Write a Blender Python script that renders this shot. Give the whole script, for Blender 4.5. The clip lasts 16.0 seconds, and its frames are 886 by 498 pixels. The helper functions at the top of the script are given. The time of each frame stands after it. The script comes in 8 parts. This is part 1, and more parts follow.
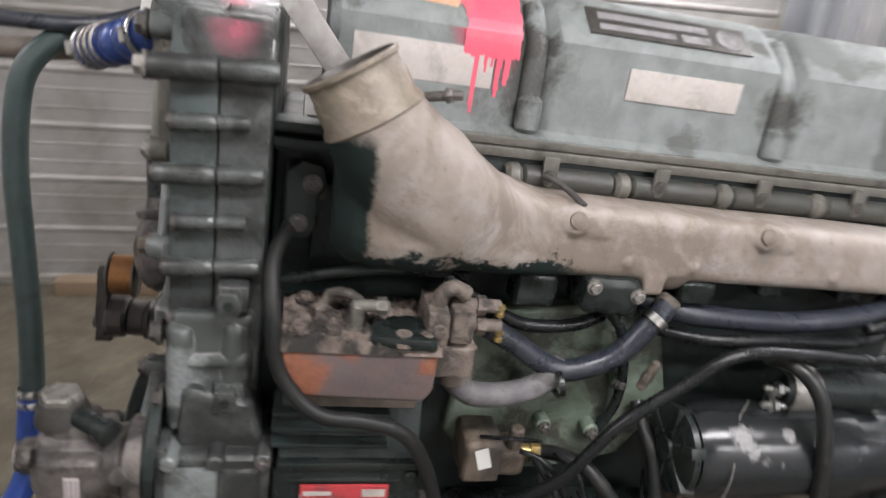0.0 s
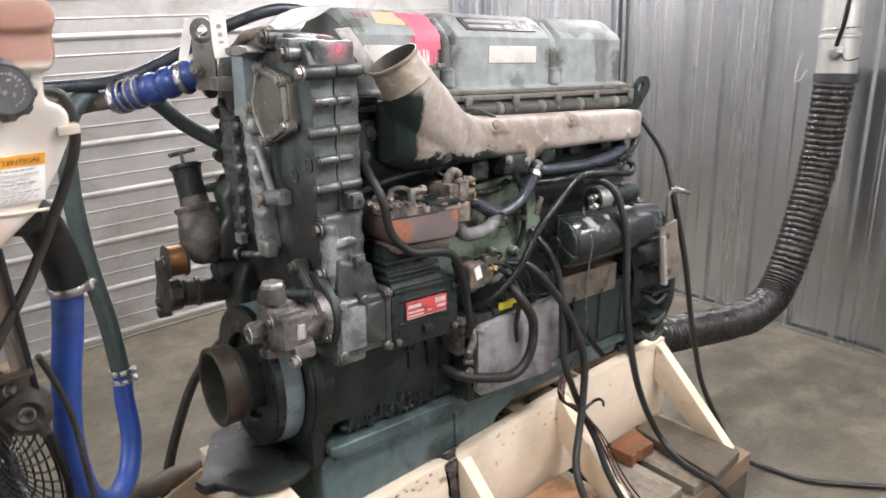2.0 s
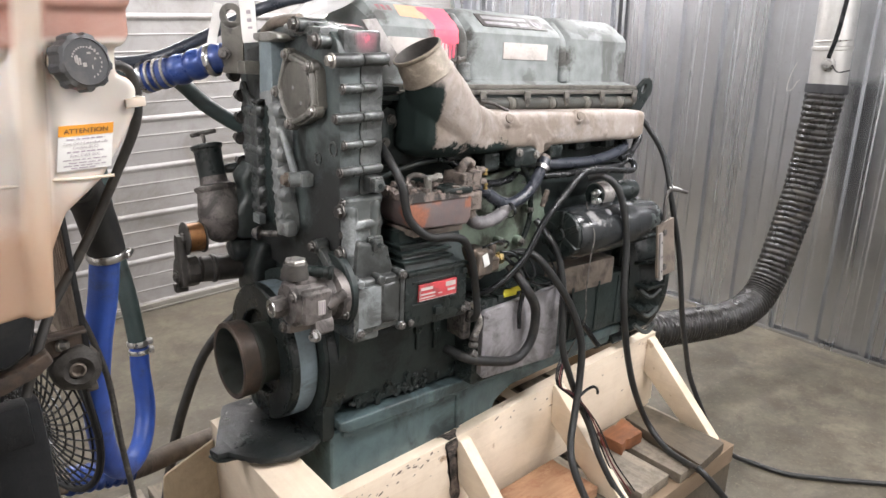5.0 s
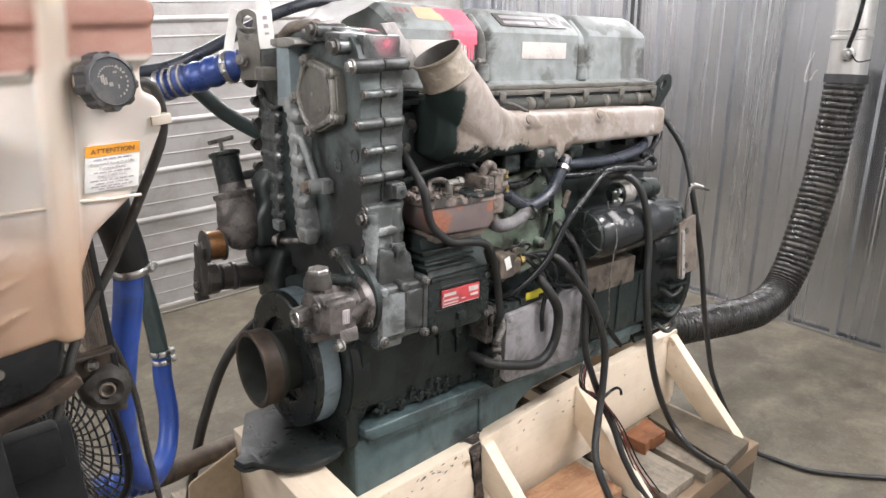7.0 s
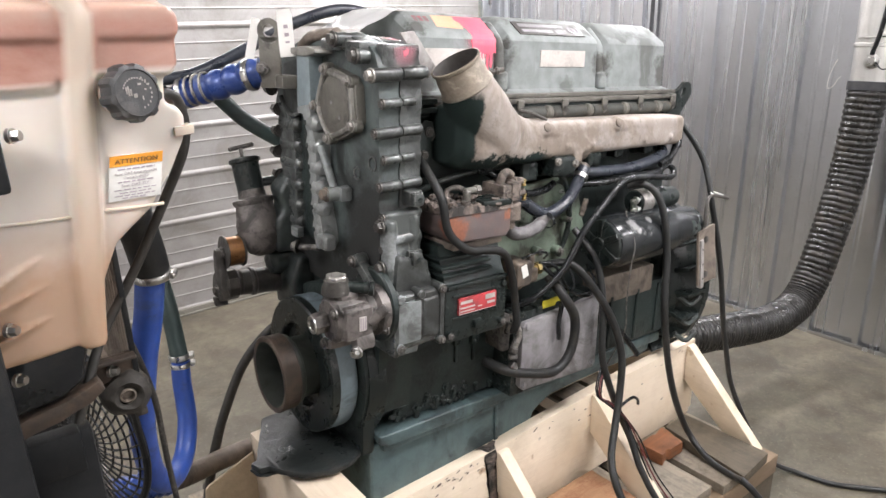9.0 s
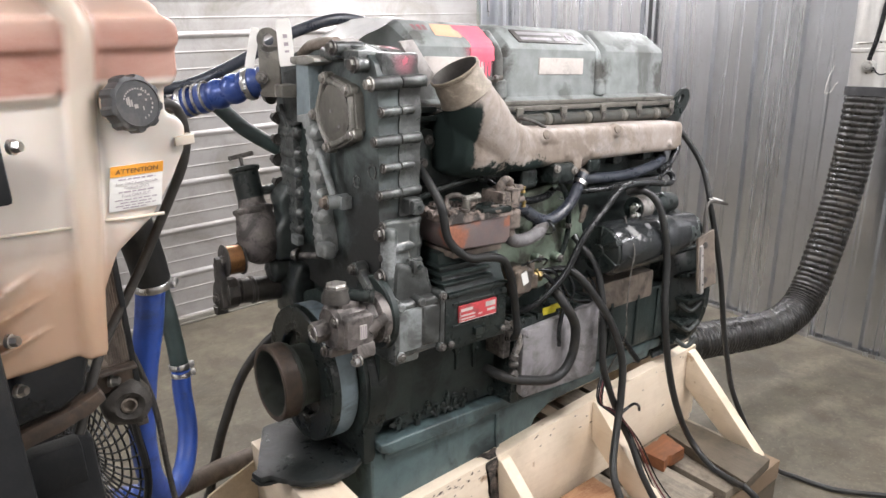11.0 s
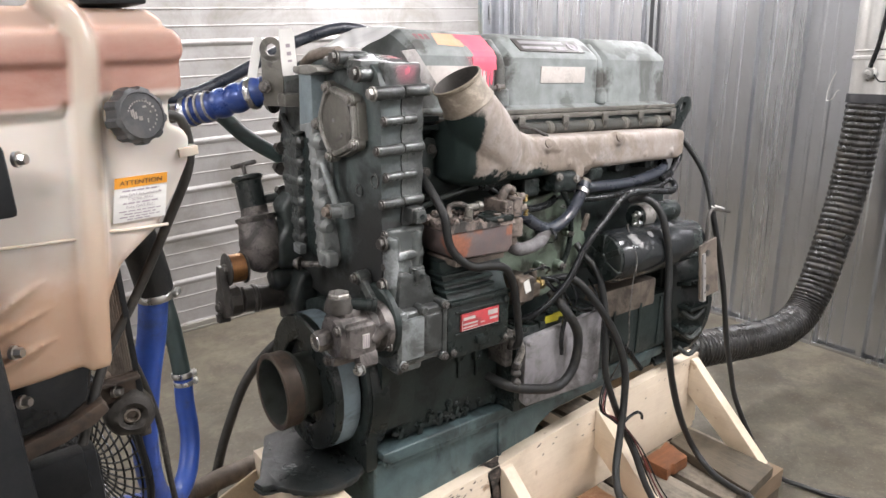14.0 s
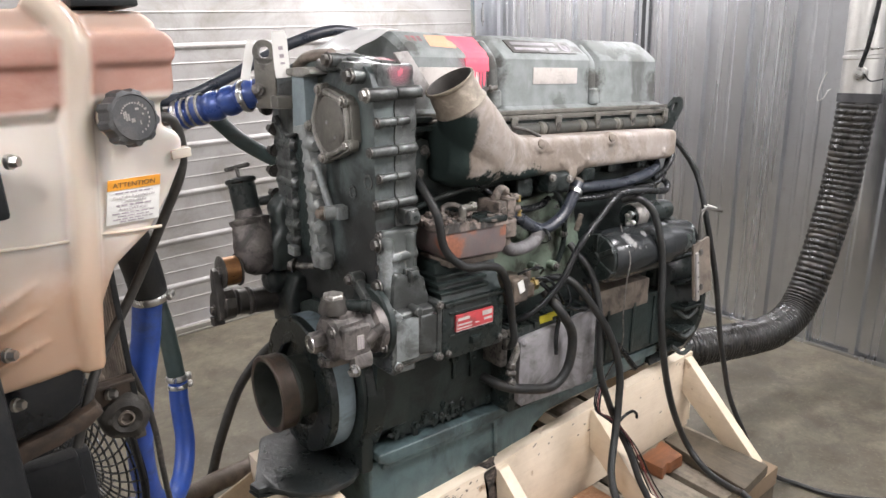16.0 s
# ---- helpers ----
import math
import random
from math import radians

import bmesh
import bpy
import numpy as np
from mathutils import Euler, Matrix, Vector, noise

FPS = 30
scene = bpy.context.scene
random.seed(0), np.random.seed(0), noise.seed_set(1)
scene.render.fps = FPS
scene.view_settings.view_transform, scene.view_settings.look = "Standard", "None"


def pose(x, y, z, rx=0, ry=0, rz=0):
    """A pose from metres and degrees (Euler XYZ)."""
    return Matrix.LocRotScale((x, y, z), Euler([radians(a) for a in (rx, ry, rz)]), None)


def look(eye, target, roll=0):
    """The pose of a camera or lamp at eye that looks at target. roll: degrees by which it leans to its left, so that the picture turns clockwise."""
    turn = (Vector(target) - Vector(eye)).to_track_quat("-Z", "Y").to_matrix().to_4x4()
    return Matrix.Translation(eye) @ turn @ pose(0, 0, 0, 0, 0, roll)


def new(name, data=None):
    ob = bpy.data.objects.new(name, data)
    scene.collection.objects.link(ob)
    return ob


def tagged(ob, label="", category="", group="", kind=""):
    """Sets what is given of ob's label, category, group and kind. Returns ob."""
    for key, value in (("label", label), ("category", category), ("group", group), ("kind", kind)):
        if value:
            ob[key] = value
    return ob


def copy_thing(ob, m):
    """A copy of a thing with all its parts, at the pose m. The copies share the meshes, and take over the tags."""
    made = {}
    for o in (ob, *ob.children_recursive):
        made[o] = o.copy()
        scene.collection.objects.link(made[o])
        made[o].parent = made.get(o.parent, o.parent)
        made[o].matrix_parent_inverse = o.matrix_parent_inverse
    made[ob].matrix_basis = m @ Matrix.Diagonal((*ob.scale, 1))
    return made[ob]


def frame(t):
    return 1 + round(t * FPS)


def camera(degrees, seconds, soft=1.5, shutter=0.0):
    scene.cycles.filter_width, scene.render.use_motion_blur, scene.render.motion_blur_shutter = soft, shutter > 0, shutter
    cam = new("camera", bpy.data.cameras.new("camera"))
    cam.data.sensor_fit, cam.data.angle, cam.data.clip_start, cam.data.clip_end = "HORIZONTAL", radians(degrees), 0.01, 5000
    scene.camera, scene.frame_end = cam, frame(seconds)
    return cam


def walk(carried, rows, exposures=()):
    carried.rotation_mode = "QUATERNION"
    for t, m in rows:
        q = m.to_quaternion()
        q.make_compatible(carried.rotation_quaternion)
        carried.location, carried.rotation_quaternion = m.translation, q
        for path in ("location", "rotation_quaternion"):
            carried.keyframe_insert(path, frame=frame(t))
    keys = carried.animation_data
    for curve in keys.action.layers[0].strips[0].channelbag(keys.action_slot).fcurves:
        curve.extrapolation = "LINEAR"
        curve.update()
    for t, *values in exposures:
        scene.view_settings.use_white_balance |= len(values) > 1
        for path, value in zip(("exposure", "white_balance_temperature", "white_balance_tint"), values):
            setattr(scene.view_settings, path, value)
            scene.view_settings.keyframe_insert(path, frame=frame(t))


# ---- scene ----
cam = camera(66.9, 16.0, shutter=0.5)
PATH = [
    (0, (0.222, -1.012, 1.723), (0.613, 0.808, 0.991), 5.5),
    (0.5, (-0.11, -1.109, 1.737), (0.803, 0.551, 1.096), 1.9),
    (1, (-0.287, -1.21, 1.693), (0.743, 0.346, 0.973), 0.7),
    (1.5, (-0.424, -1.329, 1.705), (0.629, 0.178, 0.918), -1.4),
    (2, (-0.575, -1.452, 1.688), (0.601, 0.04, 1.062), -2.8),
    (2.5, (-0.639, -1.508, 1.652), (0.585, -0.046, 1.048), 0.1),
    (3, (-0.649, -1.521, 1.655), (0.471, 0.024, 1.055), 0.3),
    (3.5, (-0.645, -1.505, 1.661), (0.554, -0.018, 1.069), 1.0),
    (3.7, (-0.656, -1.503, 1.663), (0.541, -0.015, 1.07), 1.4),
    (6, (-0.675, -1.435, 1.706), (0.535, 0.011, 1.039), -1.7),
    (6.5, (-0.675, -1.43, 1.71), (0.518, 0.032, 1.048), -1.5),
    (7, (-0.68, -1.426, 1.707), (0.505, 0.046, 1.052), -1.5),
    (7.5, (-0.684, -1.426, 1.713), (0.481, 0.062, 1.057), -1.5),
    (8, (-0.683, -1.427, 1.713), (0.474, 0.072, 1.072), -1.5),
    (8.5, (-0.682, -1.429, 1.711), (0.473, 0.075, 1.076), -1.5),
    (9, (-0.681, -1.426, 1.716), (0.468, 0.08, 1.074), -1.5),
    (11.5, (-0.683, -1.427, 1.719), (0.471, 0.085, 1.102), -1.9),
    (12, (-0.686, -1.426, 1.724), (0.462, 0.094, 1.114), -1.8),
    (12.5, (-0.686, -1.432, 1.72), (0.464, 0.091, 1.122), -1.9),
    (13, (-0.685, -1.428, 1.718), (0.472, 0.09, 1.122), -1.8),
    (13.5, (-0.681, -1.431, 1.724), (0.479, 0.082, 1.118), -2.2),
    (14, (-0.683, -1.425, 1.724), (0.471, 0.092, 1.119), -1.9),
    (14.5, (-0.687, -1.424, 1.721), (0.47, 0.094, 1.125), -1.8),
    (15, (-0.677, -1.428, 1.728), (0.48, 0.087, 1.121), -1.9),
    (15.5, (-0.681, -1.422, 1.728), (0.491, 0.082, 1.123), -1.9),
    (16, (-0.684, -1.43, 1.722), (0.483, 0.079, 1.123), -2.2),
]
EXPOSURES = [(0, -0.38), (0.5, -0.18), (1.0, 0.28), (1.5, 0.46), (2.0, 0.10), (2.5, 0.3), (3.5, 0.17), (9.0, 0.13), (12.0, 0.03), (16.0, 0.0)]
walk(cam, [(t, look(eye, target, roll)) for t, eye, target, roll in PATH], EXPOSURES)

# ---- body ----
# world: faint cool sky light; the bay is closed, so the tubes do the work
world = bpy.data.worlds.new("world")
scene.world = world
world.use_nodes = True
sky = world.node_tree.nodes.new("ShaderNodeTexSky")
sky.sky_type, sky.sun_disc, sky.sun_elevation = "NISHITA", False, radians(35)
world.node_tree.links.new(sky.outputs[0], world.node_tree.nodes["Background"].inputs[0])
world.node_tree.nodes["Background"].inputs[1].default_value = 0.08
TUBES = [(0.9, -1.1, 290), (2.6, 0.4, 285), (0.45, 2.42, 215), (2.0, 2.2, 400), (-1.5, -1.2, 250), (-2.3, 0.8, 260), (1.9, -2.5, 330)]
CEILING = 2.85
for lx, ly, watts in TUBES:
    lamp = bpy.data.lights.new("tube_light", "AREA")
    lamp.shape, lamp.size, lamp.size_y, lamp.energy, lamp.color = "RECTANGLE", 1.2, 0.22, watts * 0.138, (0.995, 0.974, 1.012)
    ob = new("tube_light", lamp)
    ob.matrix_basis = pose(lx, ly, CEILING - 0.13)

# ---- mesh helpers ----
V = Vector


def B():
    return bmesh.new()


def join(bm, other):
    me = bpy.data.meshes.new("t")
    other.to_mesh(me)
    bm.from_mesh(me)
    bpy.data.meshes.remove(me)
    other.free()
    return bm


def bevelled(bm, width, seg=2, angle=0.5):
    if width <= 0:
        return bm
    es = [e for e in bm.edges if len(e.link_faces) == 2 and e.calc_face_angle(0) > angle]
    bmesh.ops.bevel(bm, geom=es, offset=width, segments=seg, affect="EDGES", profile=0.6, clamp_overlap=True)
    return bm


def box(bm, a, b, bev=0.004, m=None, seg=2):
    t = B()
    bmesh.ops.create_cube(t, size=1)
    c = [(p + q) / 2 for p, q in zip(a, b)]
    s = [abs(q - p) for p, q in zip(a, b)]
    bmesh.ops.transform(t, matrix=Matrix.LocRotScale(c, None, s), verts=t.verts)
    bevelled(t, min(bev, min(s) * 0.45), seg)
    if m is not None:
        bmesh.ops.transform(t, matrix=m, verts=t.verts)
    return join(bm, t)


def prism(bm, pts, axis, a, b, bev=0.004, seg=2):
    """A polygon in the plane across axis ('x': y,z; 'y': x,z; 'z': x,y), drawn out from a to b."""
    t = B()
    f = {"x": lambda u, v, w: (w, u, v), "y": lambda u, v, w: (u, w, v), "z": lambda u, v, w: (u, v, w)}[axis]
    lo = [t.verts.new(f(u, v, a)) for u, v in pts]
    hi = [t.verts.new(f(u, v, b)) for u, v in pts]
    n = len(pts)
    t.faces.new(lo)
    t.faces.new(hi[::-1])
    for i in range(n):
        t.faces.new((lo[i], hi[i], hi[(i + 1) % n], lo[(i + 1) % n]))
    bmesh.ops.recalc_face_normals(t, faces=t.faces)
    bevelled(t, bev, seg)
    return join(bm, t)


def frame_of(d):
    d = V(d).normalized()
    u = d.cross(V((0, 0, 1)))
    if u.length < 0.05:
        u = d.cross(V((0, 1, 0)))
    u.normalize()
    return d, u, d.cross(u)


def lathe(bm, p, axis, prof, n=28, start=0.0, squash=1.0):
    """Rings (distance along axis, radius) round the axis from p; radius 0 closes an end."""
    d, u, w = frame_of(axis)
    p = V(p)
    rings = []
    for s, r in prof:
        if r <= 1e-6:
            rings.append([bm.verts.new(p + d * s)])
        else:
            rings.append([bm.verts.new(p + d * s + (u * math.cos(start + 2 * math.pi * i / n) + w * squash * math.sin(start + 2 * math.pi * i / n)) * r) for i in range(n)])
    for q, r in zip(rings, rings[1:]):
        for i in range(n):
            j = (i + 1) % n
            if len(q) == 1 and len(r) == 1:
                continue
            if len(q) == 1:
                bm.faces.new((q[0], r[j], r[i]))
            elif len(r) == 1:
                bm.faces.new((q[i], q[j], r[0]))
            else:
                bm.faces.new((q[i], q[j], r[j], r[i]))
    return bm


def rod(bm, p, q, r, n=20, ch=0.003, r2=None):
    p, q = V(p), V(q)
    L = (q - p).length
    r2 = r if r2 is None else r2
    ch = min(ch, L * 0.3, r * 0.5)
    return lathe(bm, p, q - p, [(0, 0), (0, r - ch), (ch, r), (L - ch, r2), (L, r2 - ch), (L, 0)], n)


def curve_points(pts, step=0.012):
    """A smooth line through pts."""
    P = [V(p) for p in pts]
    P = [P[0] * 2 - P[1]] + P + [P[-1] * 2 - P[-2]]
    out = []
    for i in range(1, len(P) - 2):
        a, b, c, d = P[i - 1:i + 3]
        k = max(2, int((c - b).length / step))
        for j in range(k):
            t = j / k
            out.append(0.5 * ((2 * b) + (c - a) * t + (2 * a - 5 * b + 4 * c - d) * t * t + (3 * b - 3 * c + d - a) * t ** 3))
    out.append(P[-2])
    return out


def tube(bm, pts, r, n=12, step=0.012, rad=None, closed=True, smooth=True):
    """A hose along pts. rad(s, i): the radius at distance s."""
    L = curve_points(pts, step) if smooth else [V(p) for p in pts]
    tan = [(L[min(i + 1, len(L) - 1)] - L[max(i - 1, 0)]).normalized() for i in range(len(L))]
    _, u, _ = frame_of(tan[0])
    rings, s = [], 0.0
    for i, p in enumerate(L):
        if i:
            s += (p - L[i - 1]).length
        u = (u - tan[i] * u.dot(tan[i])).normalized()
        w = tan[i].cross(u)
        rr = rad(s, i) if rad else r
        rings.append([bm.verts.new(p + (u * math.cos(2 * math.pi * k / n) + w * math.sin(2 * math.pi * k / n)) * rr) for k in range(n)])
    for q, t in zip(rings, rings[1:]):
        for i in range(n):
            bm.faces.new((q[i], q[(i + 1) % n], t[(i + 1) % n], t[i]))
    if closed:
        bm.faces.new(rings[0][::-1])
        bm.faces.new(rings[-1])
    return bm


def loft(bm, sections, cap=True):
    """Skin through sections of equally many points."""
    R = [[bm.verts.new(p) for p in s] for s in sections]
    n = len(R[0])
    for q, t in zip(R, R[1:]):
        for i in range(n):
            bm.faces.new((q[i], q[(i + 1) % n], t[(i + 1) % n], t[i]))
    if cap:
        bm.faces.new(R[0][::-1])
        bm.faces.new(R[-1])
    bmesh.ops.recalc_face_normals(bm, faces=bm.faces)
    return bm


def mesh_of(name, bm, mat, sharp=35):
    me = bpy.data.meshes.new(name)
    bm.normal_update()
    bm.to_mesh(me)
    bm.free()
    me.materials.append(mat)
    me.shade_smooth()
    me.set_sharp_from_angle(angle=radians(sharp))
    return me


def part(name, bm, mat, parent=None, label="", sharp=35):
    ob = new(name, mesh_of(name, bm, mat, sharp))
    if parent is not None:
        ob.parent = parent
    return tagged(ob, label)


def thing(name, label, category, m=None, group="", kind=""):
    ob = new(name)
    ob.empty_display_size = 0.1
    if m is not None:
        ob.matrix_basis = m
    return tagged(ob, label, category, group, kind)


SHARED = {}


def bolts(parent, places, axis, r=0.009, h=0.010, mat=None, washer=True, name="bolt"):
    """Hexagon-headed bolts, each a piece of its own on one mesh."""
    key = (tuple(axis), r, h, mat.name, washer, name)
    if key not in SHARED:
        bm = B()
        if washer:
            lathe(bm, (0, 0, 0), axis, [(-0.002, r * 1.35), (0.0025, r * 1.35), (0.0025, 0)], 16)
        lathe(bm, (0, 0, 0), axis, [(0, r), (h * 0.85, r), (h, r * 0.86), (h, 0)], 6)
        SHARED[key] = mesh_of(name, bm, mat, 30)
    for p in places:
        ob = new(name, SHARED[key])
        ob.parent = parent
        ob.location = p
    return parent


def rough_up(bm, amp=0.002, size=0.03, cell=0.012):
    """Breaks long edges and pushes the surface in and out a little, like a sand casting caked with dirt."""
    for k in range(3):
        es = [e for e in bm.edges if e.calc_length() > cell]
        if not es:
            break
        bmesh.ops.subdivide_edges(bm, edges=es, cuts=1, use_grid_fill=True)
    bmesh.ops.triangulate(bm, faces=[f for f in bm.faces if len(f.verts) > 4])
    bm.normal_update()
    for v in bm.verts:
        q = v.co / size
        v.co += v.normal * amp * (noise.noise(q) + 0.5 * noise.noise(q * 2.7 + V((7, 3, 1))))
    return bm

# ---- materials ----
def mat_new(name):
    m = bpy.data.materials.new(name)
    m.use_nodes = True
    nt = m.node_tree
    return m, nt, nt.nodes["Principled BSDF"]


def node(nt, kind, **kw):
    n = nt.nodes.new(kind)
    for k, v in kw.items():
        n.inputs[k].default_value = v
    return n


def coords(nt):
    return nt.nodes.new("ShaderNodeTexCoord").outputs["Object"]


def noise_fac(nt, vec, scale, lo, hi, detail=5.0, rough=0.6, distort=0.0):
    n = node(nt, "ShaderNodeTexNoise", Scale=scale, Detail=detail, Roughness=rough, Distortion=distort)
    nt.links.new(vec, n.inputs["Vector"])
    r = node(nt, "ShaderNodeMapRange", **{"From Min": lo, "From Max": hi})
    nt.links.new(n.outputs[0], r.inputs[0])
    return r.outputs[0]


def blend(nt, fac, a, b):
    n = nt.nodes.new("ShaderNodeMix")
    n.data_type = "RGBA"
    for sock, v in ((n.inputs[0], fac), (n.inputs[6], a), (n.inputs[7], b)):
        if isinstance(v, (int, float)):
            sock.default_value = v
        elif isinstance(v, (tuple, list)):
            sock.default_value = (*v[:3], 1)
        else:
            nt.links.new(v, sock)
    return n.outputs[2]


def maths(nt, op, a, b=0.0, clamp=False):
    n = nt.nodes.new("ShaderNodeMath")
    n.operation, n.use_clamp = op, clamp
    for sock, v in ((n.inputs[0], a), (n.inputs[1], b)):
        if isinstance(v, (int, float)):
            sock.default_value = v
        else:
            nt.links.new(v, sock)
    return n.outputs[0]


def bump(nt, bsdf, vec, scale, strength, dist=0.002, detail=6.0):
    n = node(nt, "ShaderNodeTexNoise", Scale=scale, Detail=detail, Roughness=0.65)
    nt.links.new(vec, n.inputs["Vector"])
    b = node(nt, "ShaderNodeBump", Strength=strength, Distance=dist)
    nt.links.new(n.outputs[0], b.inputs["Height"])
    nt.links.new(b.outputs[0], bsdf.inputs["Normal"])
    return b


def surface(name, base, other=None, dirt=(0.03, 0.027, 0.022), dirt_amt=0.5, dirt_scale=6.0, grain=90.0, rough=0.5, rough2=0.75, metal=0.0, relief=0.25, spec=0.5, blobs=(), wear=0.0):
    """Paint or metal with fine grain, a second tone, patchy dirt and oily streaks. blobs: grime stains (centre, radius, strength). wear: bright metal on rubbed edges."""
    m, nt, bs = mat_new(name)
    vec = coords(nt)
    other = other or tuple(c * 0.8 for c in base)
    col = blend(nt, noise_fac(nt, vec, grain * 0.25, 0.35, 0.7), base, other)
    col = blend(nt, maths(nt, "MULTIPLY", noise_fac(nt, vec, grain, 0.45, 0.75), 0.35), col, tuple(min(1, c * 1.25) for c in base))
    if wear:
        g = nt.nodes.new("ShaderNodeNewGeometry")
        v = nt.nodes.new("ShaderNodeBevel")
        v.samples = 3
        v.inputs["Radius"].default_value = 0.004
        dp = nt.nodes.new("ShaderNodeVectorMath")
        dp.operation = "DOT_PRODUCT"
        nt.links.new(v.outputs[0], dp.inputs[0])
        nt.links.new(g.outputs["Normal"], dp.inputs[1])
        e = node(nt, "ShaderNodeMapRange", **{"From Min": 0.995, "From Max": 0.93})
        nt.links.new(dp.outputs["Value"], e.inputs[0])
        ew = maths(nt, "MULTIPLY", maths(nt, "MULTIPLY", e.outputs[0], noise_fac(nt, vec, 28, 0.38, 0.65)), wear)
        col = blend(nt, ew, col, (0.36, 0.345, 0.33))
    lo = 0.60 - 0.30 * dirt_amt
    d = maths(nt, "MULTIPLY", noise_fac(nt, vec, dirt_scale, lo, lo + 0.13, 9.0, 0.68, 0.5), min(1.0, 0.35 + dirt_amt))
    d2 = maths(nt, "MULTIPLY", noise_fac(nt, vec, dirt_scale * 5, 0.42, 0.78, 9.0, 0.72, 0.3), min(0.8, 0.15 + dirt_amt * 0.7))
    d = maths(nt, "MAXIMUM", d, d2)
    st = nt.nodes.new("ShaderNodeMapping")
    st.inputs["Scale"].default_value = (38, 38, 5)
    nt.links.new(vec, st.inputs[0])
    d = maths(nt, "MAXIMUM", d, maths(nt, "MULTIPLY", noise_fac(nt, st.outputs[0], 1.0, 0.56, 0.72, 5.0), dirt_amt * 0.9))
    for c, rad, s in blobs:
        g = nt.nodes.new("ShaderNodeVectorMath")
        g.operation = "DISTANCE"
        nt.links.new(vec, g.inputs[0])
        g.inputs[1].default_value = c
        n = noise_fac(nt, vec, max(9.0, 1.1 / rad), 0.3, 0.7, 7.0, 0.68)
        e = maths(nt, "ADD", g.outputs["Value"], maths(nt, "MULTIPLY", n, rad * 1.0))
        r = node(nt, "ShaderNodeMapRange", **{"From Min": rad * 1.6, "From Max": rad * 1.1, "To Max": s})
        nt.links.new(e, r.inputs[0])
        d = maths(nt, "MAXIMUM", d, r.outputs[0])
    fine = maths(nt, "ADD", maths(nt, "MULTIPLY", noise_fac(nt, vec, grain * 2.2, 0.3, 0.7), 0.5), 0.75)
    dc = nt.nodes.new("ShaderNodeVectorMath")
    dc.operation = "SCALE"
    dc.inputs[0].default_value = dirt
    nt.links.new(fine, dc.inputs["Scale"])
    col = blend(nt, d, col, dc.outputs[0])
    nt.links.new(col, bs.inputs["Base Color"])
    rr = node(nt, "ShaderNodeMapRange", **{"To Min": rough, "To Max": rough2})
    nt.links.new(maths(nt, "ADD", maths(nt, "MULTIPLY", d, 0.7), maths(nt, "MULTIPLY", noise_fac(nt, vec, 18, 0.3, 0.7), 0.45)), rr.inputs[0])
    nt.links.new(rr.outputs[0], bs.inputs["Roughness"])
    if metal:
        mm = maths(nt, "MULTIPLY", maths(nt, "SUBTRACT", 1.0, d), metal)
        nt.links.new(mm, bs.inputs["Metallic"])
    bs.inputs["Specular IOR Level"].default_value = spec
    n1 = node(nt, "ShaderNodeTexNoise", Scale=grain * 1.3, Detail=6.0, Roughness=0.65)
    nt.links.new(vec, n1.inputs["Vector"])
    h = maths(nt, "ADD", n1.outputs[0], maths(nt, "MULTIPLY", d, 0.8))
    b = node(nt, "ShaderNodeBump", Strength=relief, Distance=0.0018)
    nt.links.new(h, b.inputs["Height"])
    nt.links.new(b.outputs[0], bs.inputs["Normal"])
    return m


def plain(name, col, rough=0.5, metal=0.0, relief=0.15, grain=120.0, var=0.25):
    m, nt, bs = mat_new(name)
    vec = coords(nt)
    c = blend(nt, noise_fac(nt, vec, grain * 0.2, 0.3, 0.7), col, tuple(x * (1 - var) for x in col))
    nt.links.new(c, bs.inputs["Base Color"])
    rr = noise_fac(nt, vec, grain * 0.4, 0.2, 0.8)
    q = node(nt, "ShaderNodeMapRange", **{"To Min": rough * 0.8, "To Max": min(1, rough * 1.25)})
    nt.links.new(rr, q.inputs[0])
    nt.links.new(q.outputs[0], bs.inputs["Roughness"])
    bs.inputs["Metallic"].default_value = metal
    bump(nt, bs, vec, grain, relief, 0.001)
    return m


M = {}
SOOT = (0.016, 0.016, 0.015)
M["case"] = surface("grimy_teal_grey_casting", (0.088, 0.108, 0.104), (0.062, 0.080, 0.077), SOOT, 0.46, 7.0, 80, 0.33, 0.55, 0.0, 0.35, 0.5,
                    [((0.0, -0.20, 0.50), 0.17, 0.95), ((0.0, 0.06, 0.36), 0.2, 0.95), ((0.0, -0.05, 0.28), 0.24, 0.95), ((0.0, 0.12, 0.66), 0.08, 0.9), ((0.0, -0.18, 0.62), 0.10, 0.9), ((0.0, -0.04, 0.94), 0.05, 0.6), ((0.0, -0.2, 0.92), 0.04, 0.6)])
M["case_side"] = surface("gunmetal_casting_flange", (0.125, 0.135, 0.13), (0.085, 0.094, 0.09), SOOT, 0.48, 13.0, 80, 0.2, 0.42, 0.4, 0.35, 0.55, [((0.10, -0.25, 0.40), 0.09, 0.8), ((0.12, -0.24, 0.62), 0.06, 0.7)], 0.8)
M["case_light"] = surface("pale_blue_grey_casting", (0.25, 0.27, 0.268), (0.185, 0.205, 0.203), (0.045, 0.044, 0.04), 0.38, 13.0, 80, 0.34, 0.6, 0.15, 0.3, 0.5, (), 0.4)
